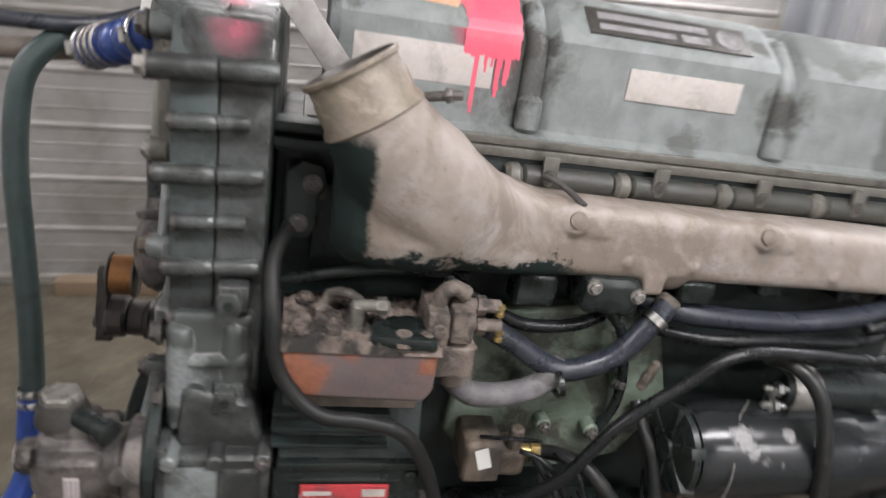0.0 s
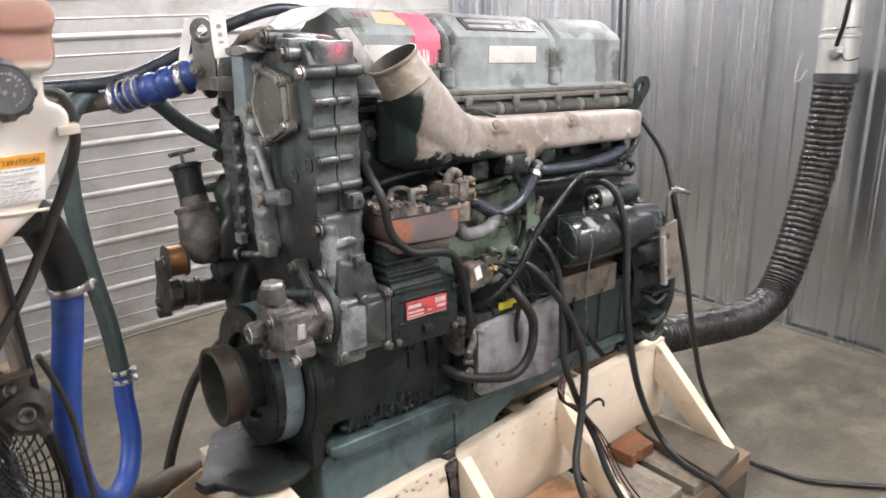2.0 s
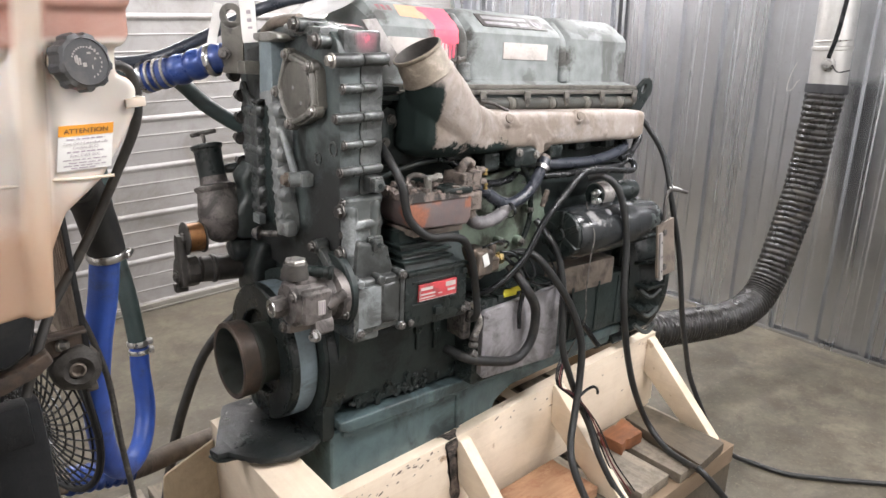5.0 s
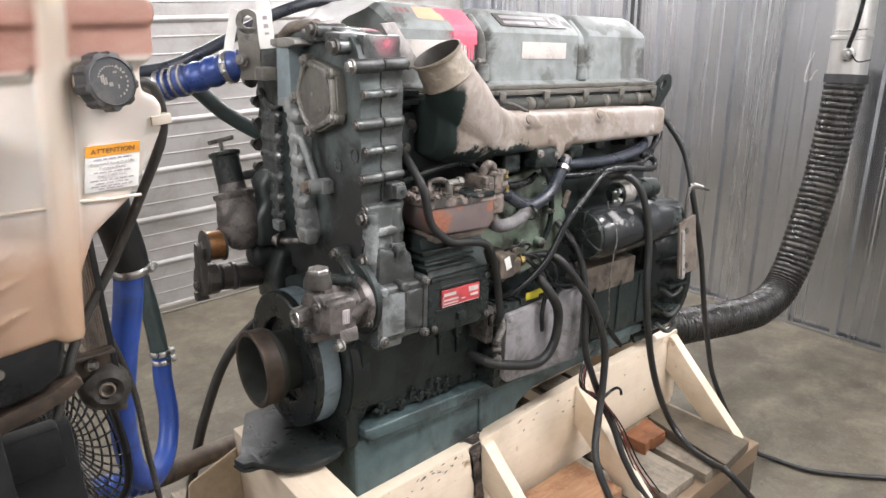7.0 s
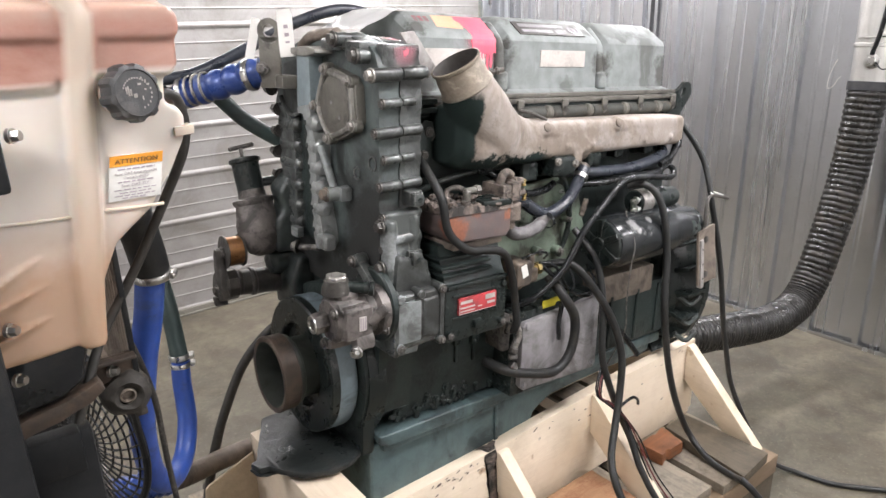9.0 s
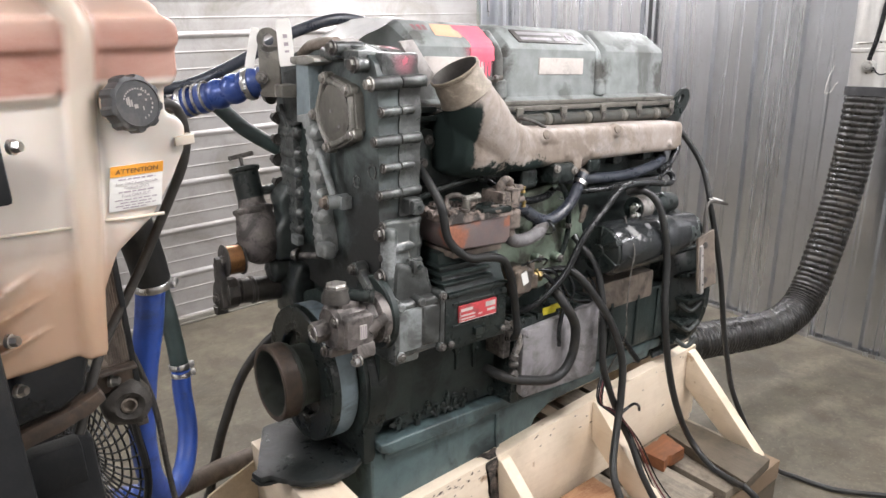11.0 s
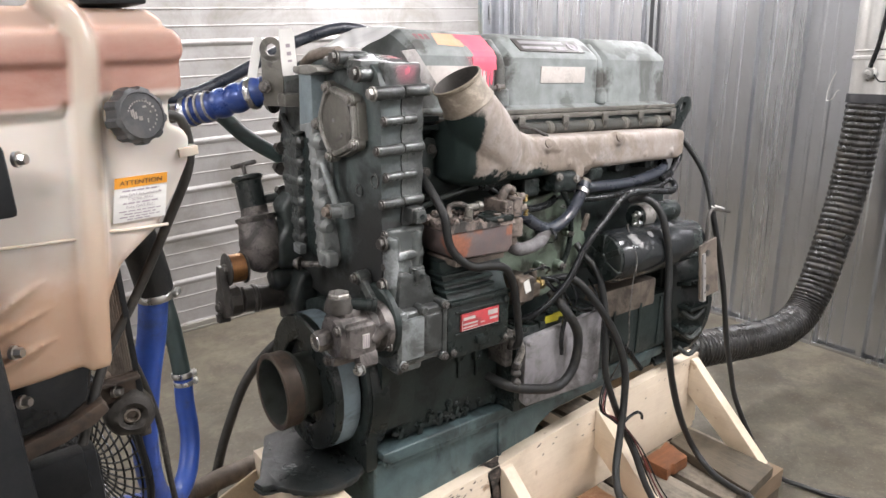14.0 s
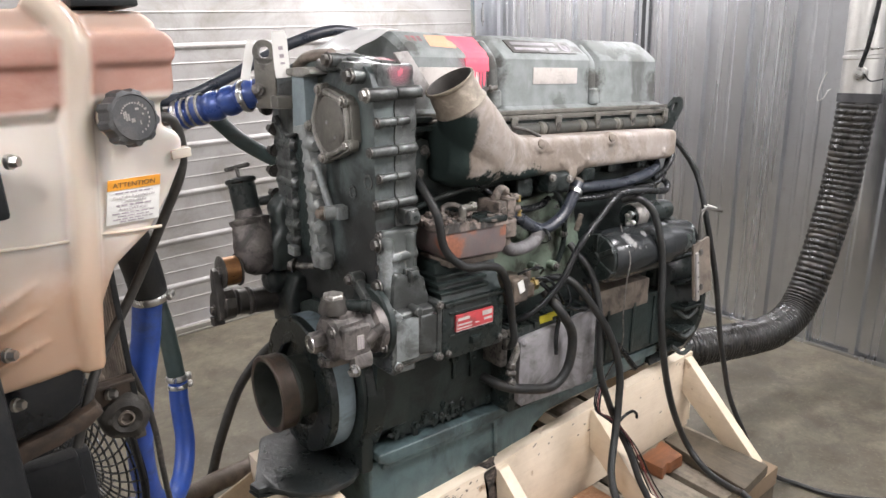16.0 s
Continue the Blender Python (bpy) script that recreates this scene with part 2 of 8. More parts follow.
M["block"] = surface("sooty_dark_block", (0.027, 0.037, 0.035), (0.019, 0.027, 0.025), (0.010, 0.012, 0.011), 0.42, 8.0, 70, 0.26, 0.6, 0.0, 0.5, 0.32)
M["flange"] = surface("pale_worn_flange", (0.31, 0.325, 0.32), (0.235, 0.248, 0.243), (0.05, 0.048, 0.043), 0.3, 14.0, 80, 0.34, 0.6, 0.3, 0.3, 0.5, (), 0.6)
M["rail"] = surface("dull_teal_rail", (0.052, 0.056, 0.050), (0.036, 0.038, 0.034), (0.085, 0.066, 0.048), 0.36, 16.0, 90, 0.4, 0.65, 0.0, 0.3, 0.5, (), 0.2)
M["neck_case"] = surface("worn_pale_neck_casting", (0.085, 0.094, 0.09), (0.06, 0.068, 0.065), (0.24, 0.255, 0.255), -0.2, 13.0, 80, 0.3, 0.5, 0.15, 0.35, 0.55, [((0.036, -0.26, 0.545), 0.03, 0.9), ((0.036, -0.26, 0.505), 0.028, 0.9), ((0.055, -0.26, 0.46), 0.026, 0.75)], 0.8)
M["green"] = surface("pale_green_block_paint", (0.185, 0.23, 0.175), (0.13, 0.17, 0.13), (0.045, 0.043, 0.033), 0.5, 12.0, 70, 0.45, 0.75, 0.0, 0.35)
M["black"] = surface("black_enamel", (0.011, 0.016, 0.015), (0.016, 0.021, 0.020), (0.024, 0.025, 0.022), 0.28, 10.0, 90, 0.2, 0.5, 0.0, 0.35, 0.38, (), 0.1)
M["cover"] = surface("blue_grey_cover_paint", (0.232, 0.252, 0.246), (0.192, 0.21, 0.205), (0.055, 0.053, 0.046), 0.33, 5.0, 100, 0.5, 0.75, 0.0, 0.2, 0.5,
                     [((0.45, -0.12, 0.92), 0.06, 0.85), ((0.85, -0.12, 0.92), 0.05, 0.8), ((1.14, -0.13, 0.90), 0.05, 0.85), ((0.9, -0.08, 1.03), 0.06, 0.5), ((0.2, -0.12, 0.88), 0.05, 0.8), ((0.452, -0.108, 0.968), 0.036, 0.97), ((0.44, -0.07, 1.02), 0.03, 0.9), ((0.852, -0.115, 0.925), 0.03, 0.95), ((0.80, -0.09, 1.005), 0.022, 0.8), ((0.94, -0.10, 1.0), 0.03, 0.6), ((1.05, -0.126, 0.87), 0.03, 0.6), ((0.7, -0.13, 0.862), 0.03, 0.6), ((0.21, -0.1, 1.0), 0.03, 0.8)])
M["pan"] = surface("teal_oil_pan_paint", (0.085, 0.128, 0.132), (0.066, 0.102, 0.106), (0.018, 0.023, 0.023), 0.42, 6.0, 60, 0.34, 0.6, 0.0, 0.25, 0.5)
M["alu"] = surface("dirty_cast_aluminium", (0.42, 0.40, 0.38), (0.32, 0.30, 0.285), (0.10, 0.088, 0.075), 0.4, 9.0, 90, 0.4, 0.8, 0.35, 0.25)
M["pump"] = surface("pump_cast_metal", (0.20, 0.178, 0.165), (0.125, 0.112, 0.105), (0.026, 0.023, 0.02), 0.5, 18.0, 100, 0.34, 0.65, 0.35, 0.5, 0.5, (), 0.5)
M["dull_brown"] = surface("dull_brown_casting", (0.155, 0.147, 0.125), (0.118, 0.111, 0.095), (0.032, 0.029, 0.025), 0.36, 14.0, 90, 0.38, 0.65, 0.25, 0.35, 0.5, (), 0.9)
M["plate"] = surface("grey_aluminium_plate", (0.30, 0.288, 0.295), (0.235, 0.225, 0.232), (0.085, 0.078, 0.072), 0.46, 8.0, 60, 0.45, 0.75, 0.2, 0.2)
M["rust"] = surface("rusty_brown_steel", (0.185, 0.142, 0.105), (0.095, 0.075, 0.06), (0.03, 0.027, 0.024), 0.45, 8.0, 80, 0.55, 0.85, 0.1, 0.4)
M["tan"] = surface("tan_dusty_steel", (0.22, 0.18, 0.145), (0.16, 0.13, 0.105), (0.055, 0.046, 0.037), 0.42, 9.0, 80, 0.5, 0.8, 0.1, 0.35)
M["orange"] = surface("worn_orange_compressor", (0.145, 0.118, 0.112), (0.10, 0.085, 0.085), (0.25, 0.095, 0.052), 0.14, 10.0, 60, 0.42, 0.6, 0.0, 0.35, 0.5,
                      [((0.165, -0.31, 0.57), 0.045, 0.95), ((0.34, -0.31, 0.585), 0.018, 0.9), ((0.235, -0.31, 0.60), 0.018, 0.6)])
M["dust"] = surface("dusty_oily_head", (0.25, 0.195, 0.165), (0.12, 0.095, 0.08), (0.018, 0.017, 0.015), 0.6, 20.0, 90, 0.6, 0.85, 0.0, 0.8)
M["steel"] = plain("bright_steel", (0.62, 0.61, 0.59), 0.28, 1.0, 0.1)
M["bolt"] = surface("greasy_bolt_steel", (0.21, 0.195, 0.18), (0.14, 0.13, 0.12), (0.03, 0.027, 0.024), 0.5, 60.0, 200, 0.32, 0.65, 0.6, 0.2)
M["brass"] = surface("dull_brass", (0.50, 0.37, 0.15), (0.38, 0.28, 0.11), (0.08, 0.065, 0.035), 0.4, 60.0, 120, 0.28, 0.6, 0.8, 0.1)
M["copper"] = surface("coppery_brown_pulley", (0.34, 0.155, 0.06), (0.42, 0.22, 0.09), (0.07, 0.035, 0.018), 0.4, 14.0, 60, 0.22, 0.5, 0.85, 0.1)
M["iron"] = surface("dark_machined_iron", (0.075, 0.071, 0.066), (0.095, 0.086, 0.076), (0.03, 0.026, 0.022), 0.4, 20.0, 120, 0.32, 0.6, 0.5, 0.2, 0.5, (), 0.4)
M["scraped"] = surface("scraped_black_starter", (0.014, 0.016, 0.017), (0.020, 0.022, 0.023), (0.25, 0.245, 0.24), -0.22, 18.0, 60, 0.16, 0.4, 0.0, 0.15, 0.5,
                       [((0.80, -0.325, 0.495), 0.020, 0.75), ((0.815, -0.335, 0.478), 0.012, 0.8), ((0.875, -0.322, 0.50), 0.011, 0.7), ((0.935, -0.32, 0.50), 0.008, 0.7), ((0.86, -0.342, 0.465), 0.006, 0.6), ((0.832, -0.34, 0.468), 0.008, 0.6)])
M["damper"] = surface("damper_grey_paint", (0.19, 0.245, 0.275), (0.165, 0.21, 0.235), (0.04, 0.042, 0.042), 0.25, 10.0, 60, 0.36, 0.65, 0.0, 0.1)
M["rubber"] = surface("black_rubber_hose", (0.010, 0.011, 0.012), (0.008, 0.009, 0.010), (0.030, 0.028, 0.025), 0.15, 16.0, 150, 0.2, 0.42, 0.0, 0.15, 0.35)
M["rubber_matt"] = surface("dusty_black_rubber", (0.015, 0.016, 0.016), (0.011, 0.011, 0.011), (0.038, 0.033, 0.027), 0.32, 12.0, 120, 0.38, 0.7, 0.0, 0.25, 0.3)
M["grey_hose"] = surface("blue_grey_worn_hose", (0.018, 0.022, 0.030), (0.028, 0.034, 0.046), (0.09, 0.086, 0.09), 0.2, 20.0, 90, 0.2, 0.6, 0.0, 0.25)
M["dusty_hose"] = surface("dusty_braided_hose", (0.19, 0.18, 0.185), (0.09, 0.088, 0.09), (0.05, 0.045, 0.04), 0.4, 24.0, 90, 0.5, 0.8, 0.0, 0.5)
M["dust_hose"] = surface("dusty_grey_hose", (0.036, 0.034, 0.031), (0.026, 0.025, 0.023), (0.08, 0.072, 0.06), 0.25, 20.0, 120, 0.35, 0.65, 0.0, 0.2, 0.35)
M["green_hose"] = surface("dark_green_hose", (0.042, 0.066, 0.062), (0.034, 0.054, 0.052), (0.024, 0.026, 0.024), 0.3, 10.0, 120, 0.36, 0.65, 0.0, 0.15)
M["blue"] = surface("blue_silicone_hose", (0.026, 0.080, 0.37), (0.022, 0.062, 0.28), (0.035, 0.05, 0.10), 0.3, 9.0, 90, 0.3, 0.6, 0.0, 0.12)
M["silver_blue"] = surface("silvery_blue_hose", (0.020, 0.052, 0.235), (0.024, 0.055, 0.19), (0.13, 0.15, 0.22), 0.18, 14.0, 40, 0.25, 0.4, 0.2, 0.12)
M["red_label"] = surface("worn_red_label", (0.50, 0.052, 0.06), (0.40, 0.045, 0.05), (0.12, 0.05, 0.05), 0.3, 30.0, 80, 0.35, 0.6, 0.0, 0.05)
M["white"] = plain("white_paper", (0.75, 0.74, 0.70), 0.6, 0, 0.05, 60, 0.08)
M["cream_label"] = surface("scuffed_cream_label", (0.53, 0.49, 0.455), (0.48, 0.445, 0.41), (0.28, 0.25, 0.225), 0.32, 14.0, 50, 0.5, 0.7, 0.0, 0.05)
M["label_orange"] = plain("orange_print", (0.85, 0.36, 0.03), 0.45)
M["ink"] = plain("grey_print", (0.40, 0.35, 0.37), 0.6)
M["dark_ink"] = plain("dark_print", (0.10, 0.06, 0.03), 0.6)
M["black_plastic"] = surface("black_plastic", (0.010, 0.011, 0.012), (0.014, 0.015, 0.016), (0.028, 0.027, 0.025), 0.25, 14.0, 160, 0.38, 0.65, 0.0, 0.25, 0.25)
M["yellow"] = surface("yellow_sticker", (0.62, 0.54, 0.04), (0.55, 0.48, 0.03), (0.08, 0.075, 0.03), 0.3, 30.0, 80, 0.45, 0.7)
M["pink"] = surface("pink_spray_paint", (0.76, 0.11, 0.17), (0.70, 0.09, 0.14), (0.55, 0.16, 0.19), 0.25, 14.0, 60, 0.35, 0.5, 0.0, 0.05)
M["pink_film"] = surface("faded_pink_stain", (0.42, 0.09, 0.11), (0.36, 0.10, 0.11), (0.16, 0.13, 0.13), 0.5, 22.0, 60, 0.4, 0.6, 0.0, 0.1)
M["peach"] = surface("peach_sticker", (0.68, 0.36, 0.20), (0.62, 0.36, 0.24), (0.5, 0.38, 0.3), 0.3, 16.0, 60, 0.5, 0.6, 0.0, 0.05)
M["link"] = surface("dark_oily_bracket", (0.045, 0.055, 0.052), (0.03, 0.038, 0.036), (0.012, 0.012, 0.011), 0.4, 14.0, 80, 0.32, 0.55, 0.1, 0.3, 0.5, (), 0.3)
M["link_teal"] = surface("dull_teal_casting", (0.085, 0.093, 0.088), (0.062, 0.068, 0.064), (0.018, 0.019, 0.017), 0.45, 12.0, 80, 0.34, 0.6, 0.1, 0.35, 0.5, (), 0.3)
M["rib"] = surface("pale_blue_casting", (0.235, 0.285, 0.30), (0.19, 0.235, 0.25), (0.06, 0.062, 0.06), 0.28, 11.0, 80, 0.36, 0.6, 0.05, 0.3)
M["steel_worn"] = surface("worn_bright_bolt", (0.40, 0.38, 0.35), (0.28, 0.265, 0.245), (0.06, 0.052, 0.044), 0.4, 60.0, 200, 0.28, 0.6, 0.7, 0.2)
M["hub_rust"] = surface("rust_brown_band", (0.095, 0.066, 0.047), (0.062, 0.046, 0.035), (0.035, 0.029, 0.025), 0.4, 14.0, 120, 0.36, 0.65, 0.2, 0.3, 0.4, (), 0.15)
M["bore"] = surface("dull_green_grey_bore", (0.075, 0.085, 0.074), (0.055, 0.062, 0.054), (0.035, 0.031, 0.026), 0.3, 14.0, 120, 0.4, 0.6, 0.1, 0.2)
M["dust_light"] = surface("dust_caked_metal", (0.24, 0.195, 0.165), (0.14, 0.115, 0.095), (0.03, 0.027, 0.023), 0.5, 24.0, 90, 0.5, 0.8, 0.1, 0.7, 0.5, (), 0.3)
M["film"] = plain("white_plastic_film", (0.88, 0.88, 0.87), 0.22, 0, 0.2, 20, 0.04)
M["oily"] = surface("wet_oily_black_plate", (0.016, 0.020, 0.020), (0.022, 0.026, 0.025), (0.034, 0.033, 0.03), 0.3, 14.0, 60, 0.22, 0.6, 0.0, 0.7, 0.38)


def overspray(name, col, centre, radius, most=0.9):
    """Paint mist that thins out from its centre."""
    m, nt, bs = mat_new(name)
    vec = coords(nt)
    bs.inputs["Base Color"].default_value = (*col, 1)
    bs.inputs["Roughness"].default_value = 0.42
    g = nt.nodes.new("ShaderNodeVectorMath")
    g.operation = "DISTANCE"
    nt.links.new(vec, g.inputs[0])
    g.inputs[1].default_value = centre
    e = maths(nt, "ADD", g.outputs["Value"], maths(nt, "MULTIPLY", noise_fac(nt, vec, 0.8 / radius, 0.3, 0.7, 7.0), radius * 0.45))
    r = node(nt, "ShaderNodeMapRange", **{"From Min": radius, "From Max": radius * 0.35, "To Max": most})
    nt.links.new(e, r.inputs[0])
    nt.links.new(r.outputs[0], bs.inputs["Alpha"])
    return m


M["mist_corner"] = overspray("pink_mist_on_casting", (0.78, 0.24, 0.31), (0.086, -0.236, 0.944), 0.042, 0.5)
M["mist_top"] = overspray("pink_mist_on_casting_top", (0.75, 0.22, 0.28), (0.08, -0.19, 0.972), 0.045, 0.6)
M["mist_cover"] = overspray("pink_mist_on_cover", (0.76, 0.10, 0.17), (0.385, -0.128, 0.972), 0.072, 0.75)
M["speckled"] = surface("mud_speckled_rubber", (0.014, 0.014, 0.014), (0.02, 0.019, 0.018), (0.26, 0.23, 0.185), 0.2, 45.0, 120, 0.4, 0.7, 0.0, 0.5)
M["mount"] = surface("dusty_cracked_rubber", (0.035, 0.032, 0.028), (0.022, 0.02, 0.018), (0.095, 0.08, 0.062), 0.3, 26.0, 120, 0.45, 0.8, 0.0, 0.6, 0.3)
M["gloss_black"] = surface("glossy_black_rubber", (0.013, 0.015, 0.018), (0.010, 0.012, 0.014), (0.04, 0.036, 0.03), 0.15, 8.0, 60, 0.16, 0.35, 0.0, 0.08)
M["card"] = surface("brown_fibreboard", (0.52, 0.42, 0.29), (0.46, 0.36, 0.24), (0.20, 0.14, 0.085), 0.35, 7.0, 60, 0.6, 0.8, 0.0, 0.1)
M["rim"] = surface("pale_worn_casting_rim", (0.27, 0.26, 0.235), (0.20, 0.192, 0.172), (0.07, 0.065, 0.055), 0.35, 20.0, 90, 0.36, 0.6, 0.25, 0.3)
M["cap"] = surface("worn_grey_black_plastic", (0.040, 0.041, 0.043), (0.03, 0.031, 0.033), (0.085, 0.08, 0.072), 0.3, 25.0, 120, 0.4, 0.6, 0.0, 0.3)
M["duct"] = surface("dusty_corrugated_rubber", (0.011, 0.011, 0.011), (0.016, 0.015, 0.013), (0.055, 0.045, 0.032), 0.24, 9.0, 120, 0.2, 0.5, 0.0, 0.3, 0.4)
M["cable"] = surface("dusty_black_cable", (0.019, 0.020, 0.020), (0.014, 0.015, 0.015), (0.055, 0.05, 0.043), 0.2, 14.0, 120, 0.28, 0.5, 0.0, 0.12, 0.4)
M["maroon"] = plain("maroon_wire", (0.11, 0.018, 0.02), 0.4)

# ---- the bay ----
def galvanised(name, base, streak=(60, 60, 3), rough=0.34, metal=0.75, dirt=0.35):
    m, nt, bs = mat_new(name)
    vec = coords(nt)
    mp = nt.nodes.new("ShaderNodeMapping")
    mp.inputs["Scale"].default_value = streak
    nt.links.new(vec, mp.inputs[0])
    s = noise_fac(nt, mp.outputs[0], 1.0, 0.3, 0.7, 4.0)
    c = blend(nt, s, base, tuple(x * 0.86 for x in base))
    d = maths(nt, "MULTIPLY", noise_fac(nt, vec, 2.2, 0.42, 0.68, 8.0, 0.7, 0.6), dirt)
    c = blend(nt, d, c, (0.175, 0.158, 0.132))
    c = blend(nt, maths(nt, "MULTIPLY", noise_fac(nt, vec, 45, 0.6, 0.75), 0.3), c, (0.3, 0.29, 0.28))
    nt.links.new(c, bs.inputs["Base Color"])
    r = node(nt, "ShaderNodeMapRange", **{"To Min": rough, "To Max": rough + 0.2})
    nt.links.new(maths(nt, "MAXIMUM", d, maths(nt, "MULTIPLY", s, 0.4)), r.inputs[0])
    nt.links.new(r.outputs[0], bs.inputs["Roughness"])
    bs.inputs["Metallic"].default_value = metal
    bump(nt, bs, vec, 2.4, 0.10, 0.02, 3.0)
    return m


def concrete():
    m, nt, bs = mat_new("stained_concrete")
    vec = coords(nt)
    c = blend(nt, noise_fac(nt, vec, 2.2, 0.36, 0.66, 8.0, 0.62, 0.5), (0.130, 0.112, 0.077), (0.065, 0.056, 0.040))
    c = blend(nt, maths(nt, "MULTIPLY", noise_fac(nt, vec, 0.8, 0.42, 0.64, 6.0, 0.6, 0.3), 0.7), c, (0.062, 0.056, 0.040))
    c = blend(nt, maths(nt, "MULTIPLY", noise_fac(nt, vec, 7, 0.46, 0.60, 9.0, 0.7, 0.3), 0.6), c, (0.070, 0.057, 0.038))
    c = blend(nt, maths(nt, "MULTIPLY", noise_fac(nt, vec, 4.2, 0.47, 0.68, 9.0, 0.72, 0.5), 0.45), c, (0.225, 0.198, 0.145))
    c = blend(nt, maths(nt, "MULTIPLY", noise_fac(nt, vec, 26, 0.50, 0.66, 8.0, 0.75), 0.6), c, (0.055, 0.045, 0.032))
    c = blend(nt, maths(nt, "MULTIPLY", noise_fac(nt, vec, 60, 0.56, 0.68, 6.0, 0.7), 0.5), c, (0.21, 0.185, 0.138))
    v = node(nt, "ShaderNodeTexVoronoi", Scale=1.3)
    v.feature = "DISTANCE_TO_EDGE"
    w = node(nt, "ShaderNodeTexNoise", Scale=4.0, Detail=6.0)
    nt.links.new(vec, w.inputs["Vector"])
    warp = nt.nodes.new("ShaderNodeVectorMath")
    warp.operation = "MULTIPLY_ADD"
    nt.links.new(w.outputs[1], warp.inputs[0])
    warp.inputs[1].default_value = (0.25, 0.25, 0)
    nt.links.new(vec, warp.inputs[2])
    nt.links.new(warp.outputs[0], v.inputs["Vector"])
    crack = node(nt, "ShaderNodeMapRange", **{"From Min": 0.004, "From Max": 0.0, "To Max": 0.35})
    nt.links.new(v.outputs[0], crack.inputs[0])
    c = blend(nt, crack.outputs[0], c, (0.076, 0.067, 0.059))
    nt.links.new(c, bs.inputs["Base Color"])
    r = node(nt, "ShaderNodeMapRange", **{"To Min": 0.42, "To Max": 0.75})
    nt.links.new(noise_fac(nt, vec, 3.5, 0.3, 0.7, 7.0), r.inputs[0])
    nt.links.new(r.outputs[0], bs.inputs["Roughness"])
    bump(nt, bs, vec, 60, 0.15, 0.003)
    return m


M["door"] = galvanised("roller_door_galvanised", (0.40, 0.385, 0.37), (0.6, 9, 9), 0.58, 0.45, 0.75)
M["siding"] = galvanised("galvanised_siding", (0.615, 0.63, 0.655), (4, 4, 0.12), 0.235, 0.96, 0.14)
M["duct_steel"] = galvanised("galvanised_pipe", (0.68, 0.67, 0.64), (40, 40, 6), 0.3, 0.8, 0.25)
M["door_bar"] = galvanised("dull_door_bar", (0.24, 0.225, 0.195), (0.6, 14, 14), 0.5, 0.3, 0.8)
M["concrete"] = concrete()
M["lining"] = galvanised("pale_wall_lining", (0.66, 0.655, 0.64), (4, 4, 2), 0.5, 0.05, 0.2)
M["darkgap"] = plain("dark_steel", (0.04, 0.04, 0.042), 0.5, 0.3)

WALL_X, DOOR_Y, BACK_X, BACK_Y = 3.05, 2.69, -3.0, -3.2


def structure(name, bm, mat, label, category, sharp=35):
    return tagged(part(name, bm, mat, None, label, sharp), category=category, kind="structure")


bm = B()
box(bm, (BACK_X - 0.2, BACK_Y - 0.2, -0.15), (WALL_X + 0.3, DOOR_Y + 0.5, 0.0), 0)
structure("floor", bm, M["concrete"], "stained grey concrete shop floor with oily patches", "floor")
bm = B()
box(bm, (BACK_X - 0.2, BACK_Y - 0.2, CEILING), (WALL_X + 0.3, DOOR_Y + 0.5, CEILING + 0.1), 0)
structure("ceiling", bm, M["lining"], "pale metal-lined ceiling of the test bay", "ceiling")


def sheet(bm, prof, a, b, place):
    """A folded sheet: profile points (along, depth), drawn from a to b; place(along, depth, run) -> point."""
    lo = [bm.verts.new(place(u, d, a)) for u, d in prof]
    hi = [bm.verts.new(place(u, d, b)) for u, d in prof]
    for i in range(len(prof) - 1):
        bm.faces.new((lo[i], lo[i + 1], hi[i + 1], hi[i]))
    return bm


# ribbed siding on the end wall: a tall rib, then two low ones, over and over
PITCH = 0.2525
prof, y = [], 0.042 - 13 * PITCH
while y < DOOR_Y:
    prof += [(y, 0), (y + 0.009, 0.028), (y + 0.037, 0.028), (y + 0.046, 0), (y + 0.098, 0), (y + 0.104, 0.004), (y + 0.118, 0.004), (y + 0.124, 0),
             (y + 0.172, 0), (y + 0.178, 0.004), (y + 0.192, 0.004), (y + 0.198, 0)]
    y += PITCH
prof = [(min(u, DOOR_Y), d) for u, d in prof] + [(DOOR_Y, 0)]
bm = B()
sheet(bm, prof, 0, CEILING, lambda u, d, z: (WALL_X - d, u, z))
box(bm, (WALL_X + 0.004, BACK_Y, 0), (WALL_X + 0.12, DOOR_Y + 0.3, CEILING), 0)
wall_east = structure("wall_east", bm, M["siding"], "ribbed galvanised metal siding wall", "wall", 20)
bm = B()
box(bm, (WALL_X - 0.03, BACK_Y, 0.0), (WALL_X - 0.024, DOOR_Y - 0.02, 0.022), 0.002)
structure("trim", bm, M["siding"], "galvanised base angle along the siding", "trim")

# roller door: curtain with round ridges and thin beads
prof, z = [], 0.03
k = 0
while z < 2.75:
    if k % 3 == 0:
        prof += [(z - 0.02 + 0.04 * i / 8, 0.0085 * math.sin(math.pi * i / 8)) for i in range(9)]
    else:
        prof += [(z - 0.006 + 0.012 * i / 4, 0.0024 * math.sin(math.pi * i / 4)) for i in range(5)]
    z += 0.0945
    k += 1
bm = B()
sheet(bm, prof, BACK_X, 2.86, lambda u, d, x: (x, DOOR_Y - d, u))
box(bm, (BACK_X, DOOR_Y + 0.003, 0), (2.86, DOOR_Y + 0.012, 2.75), 0)
door = structure("door_1", bm, M["door"], "closed galvanised roller door with ribbed slats", "roller door", 20)
bm = B()
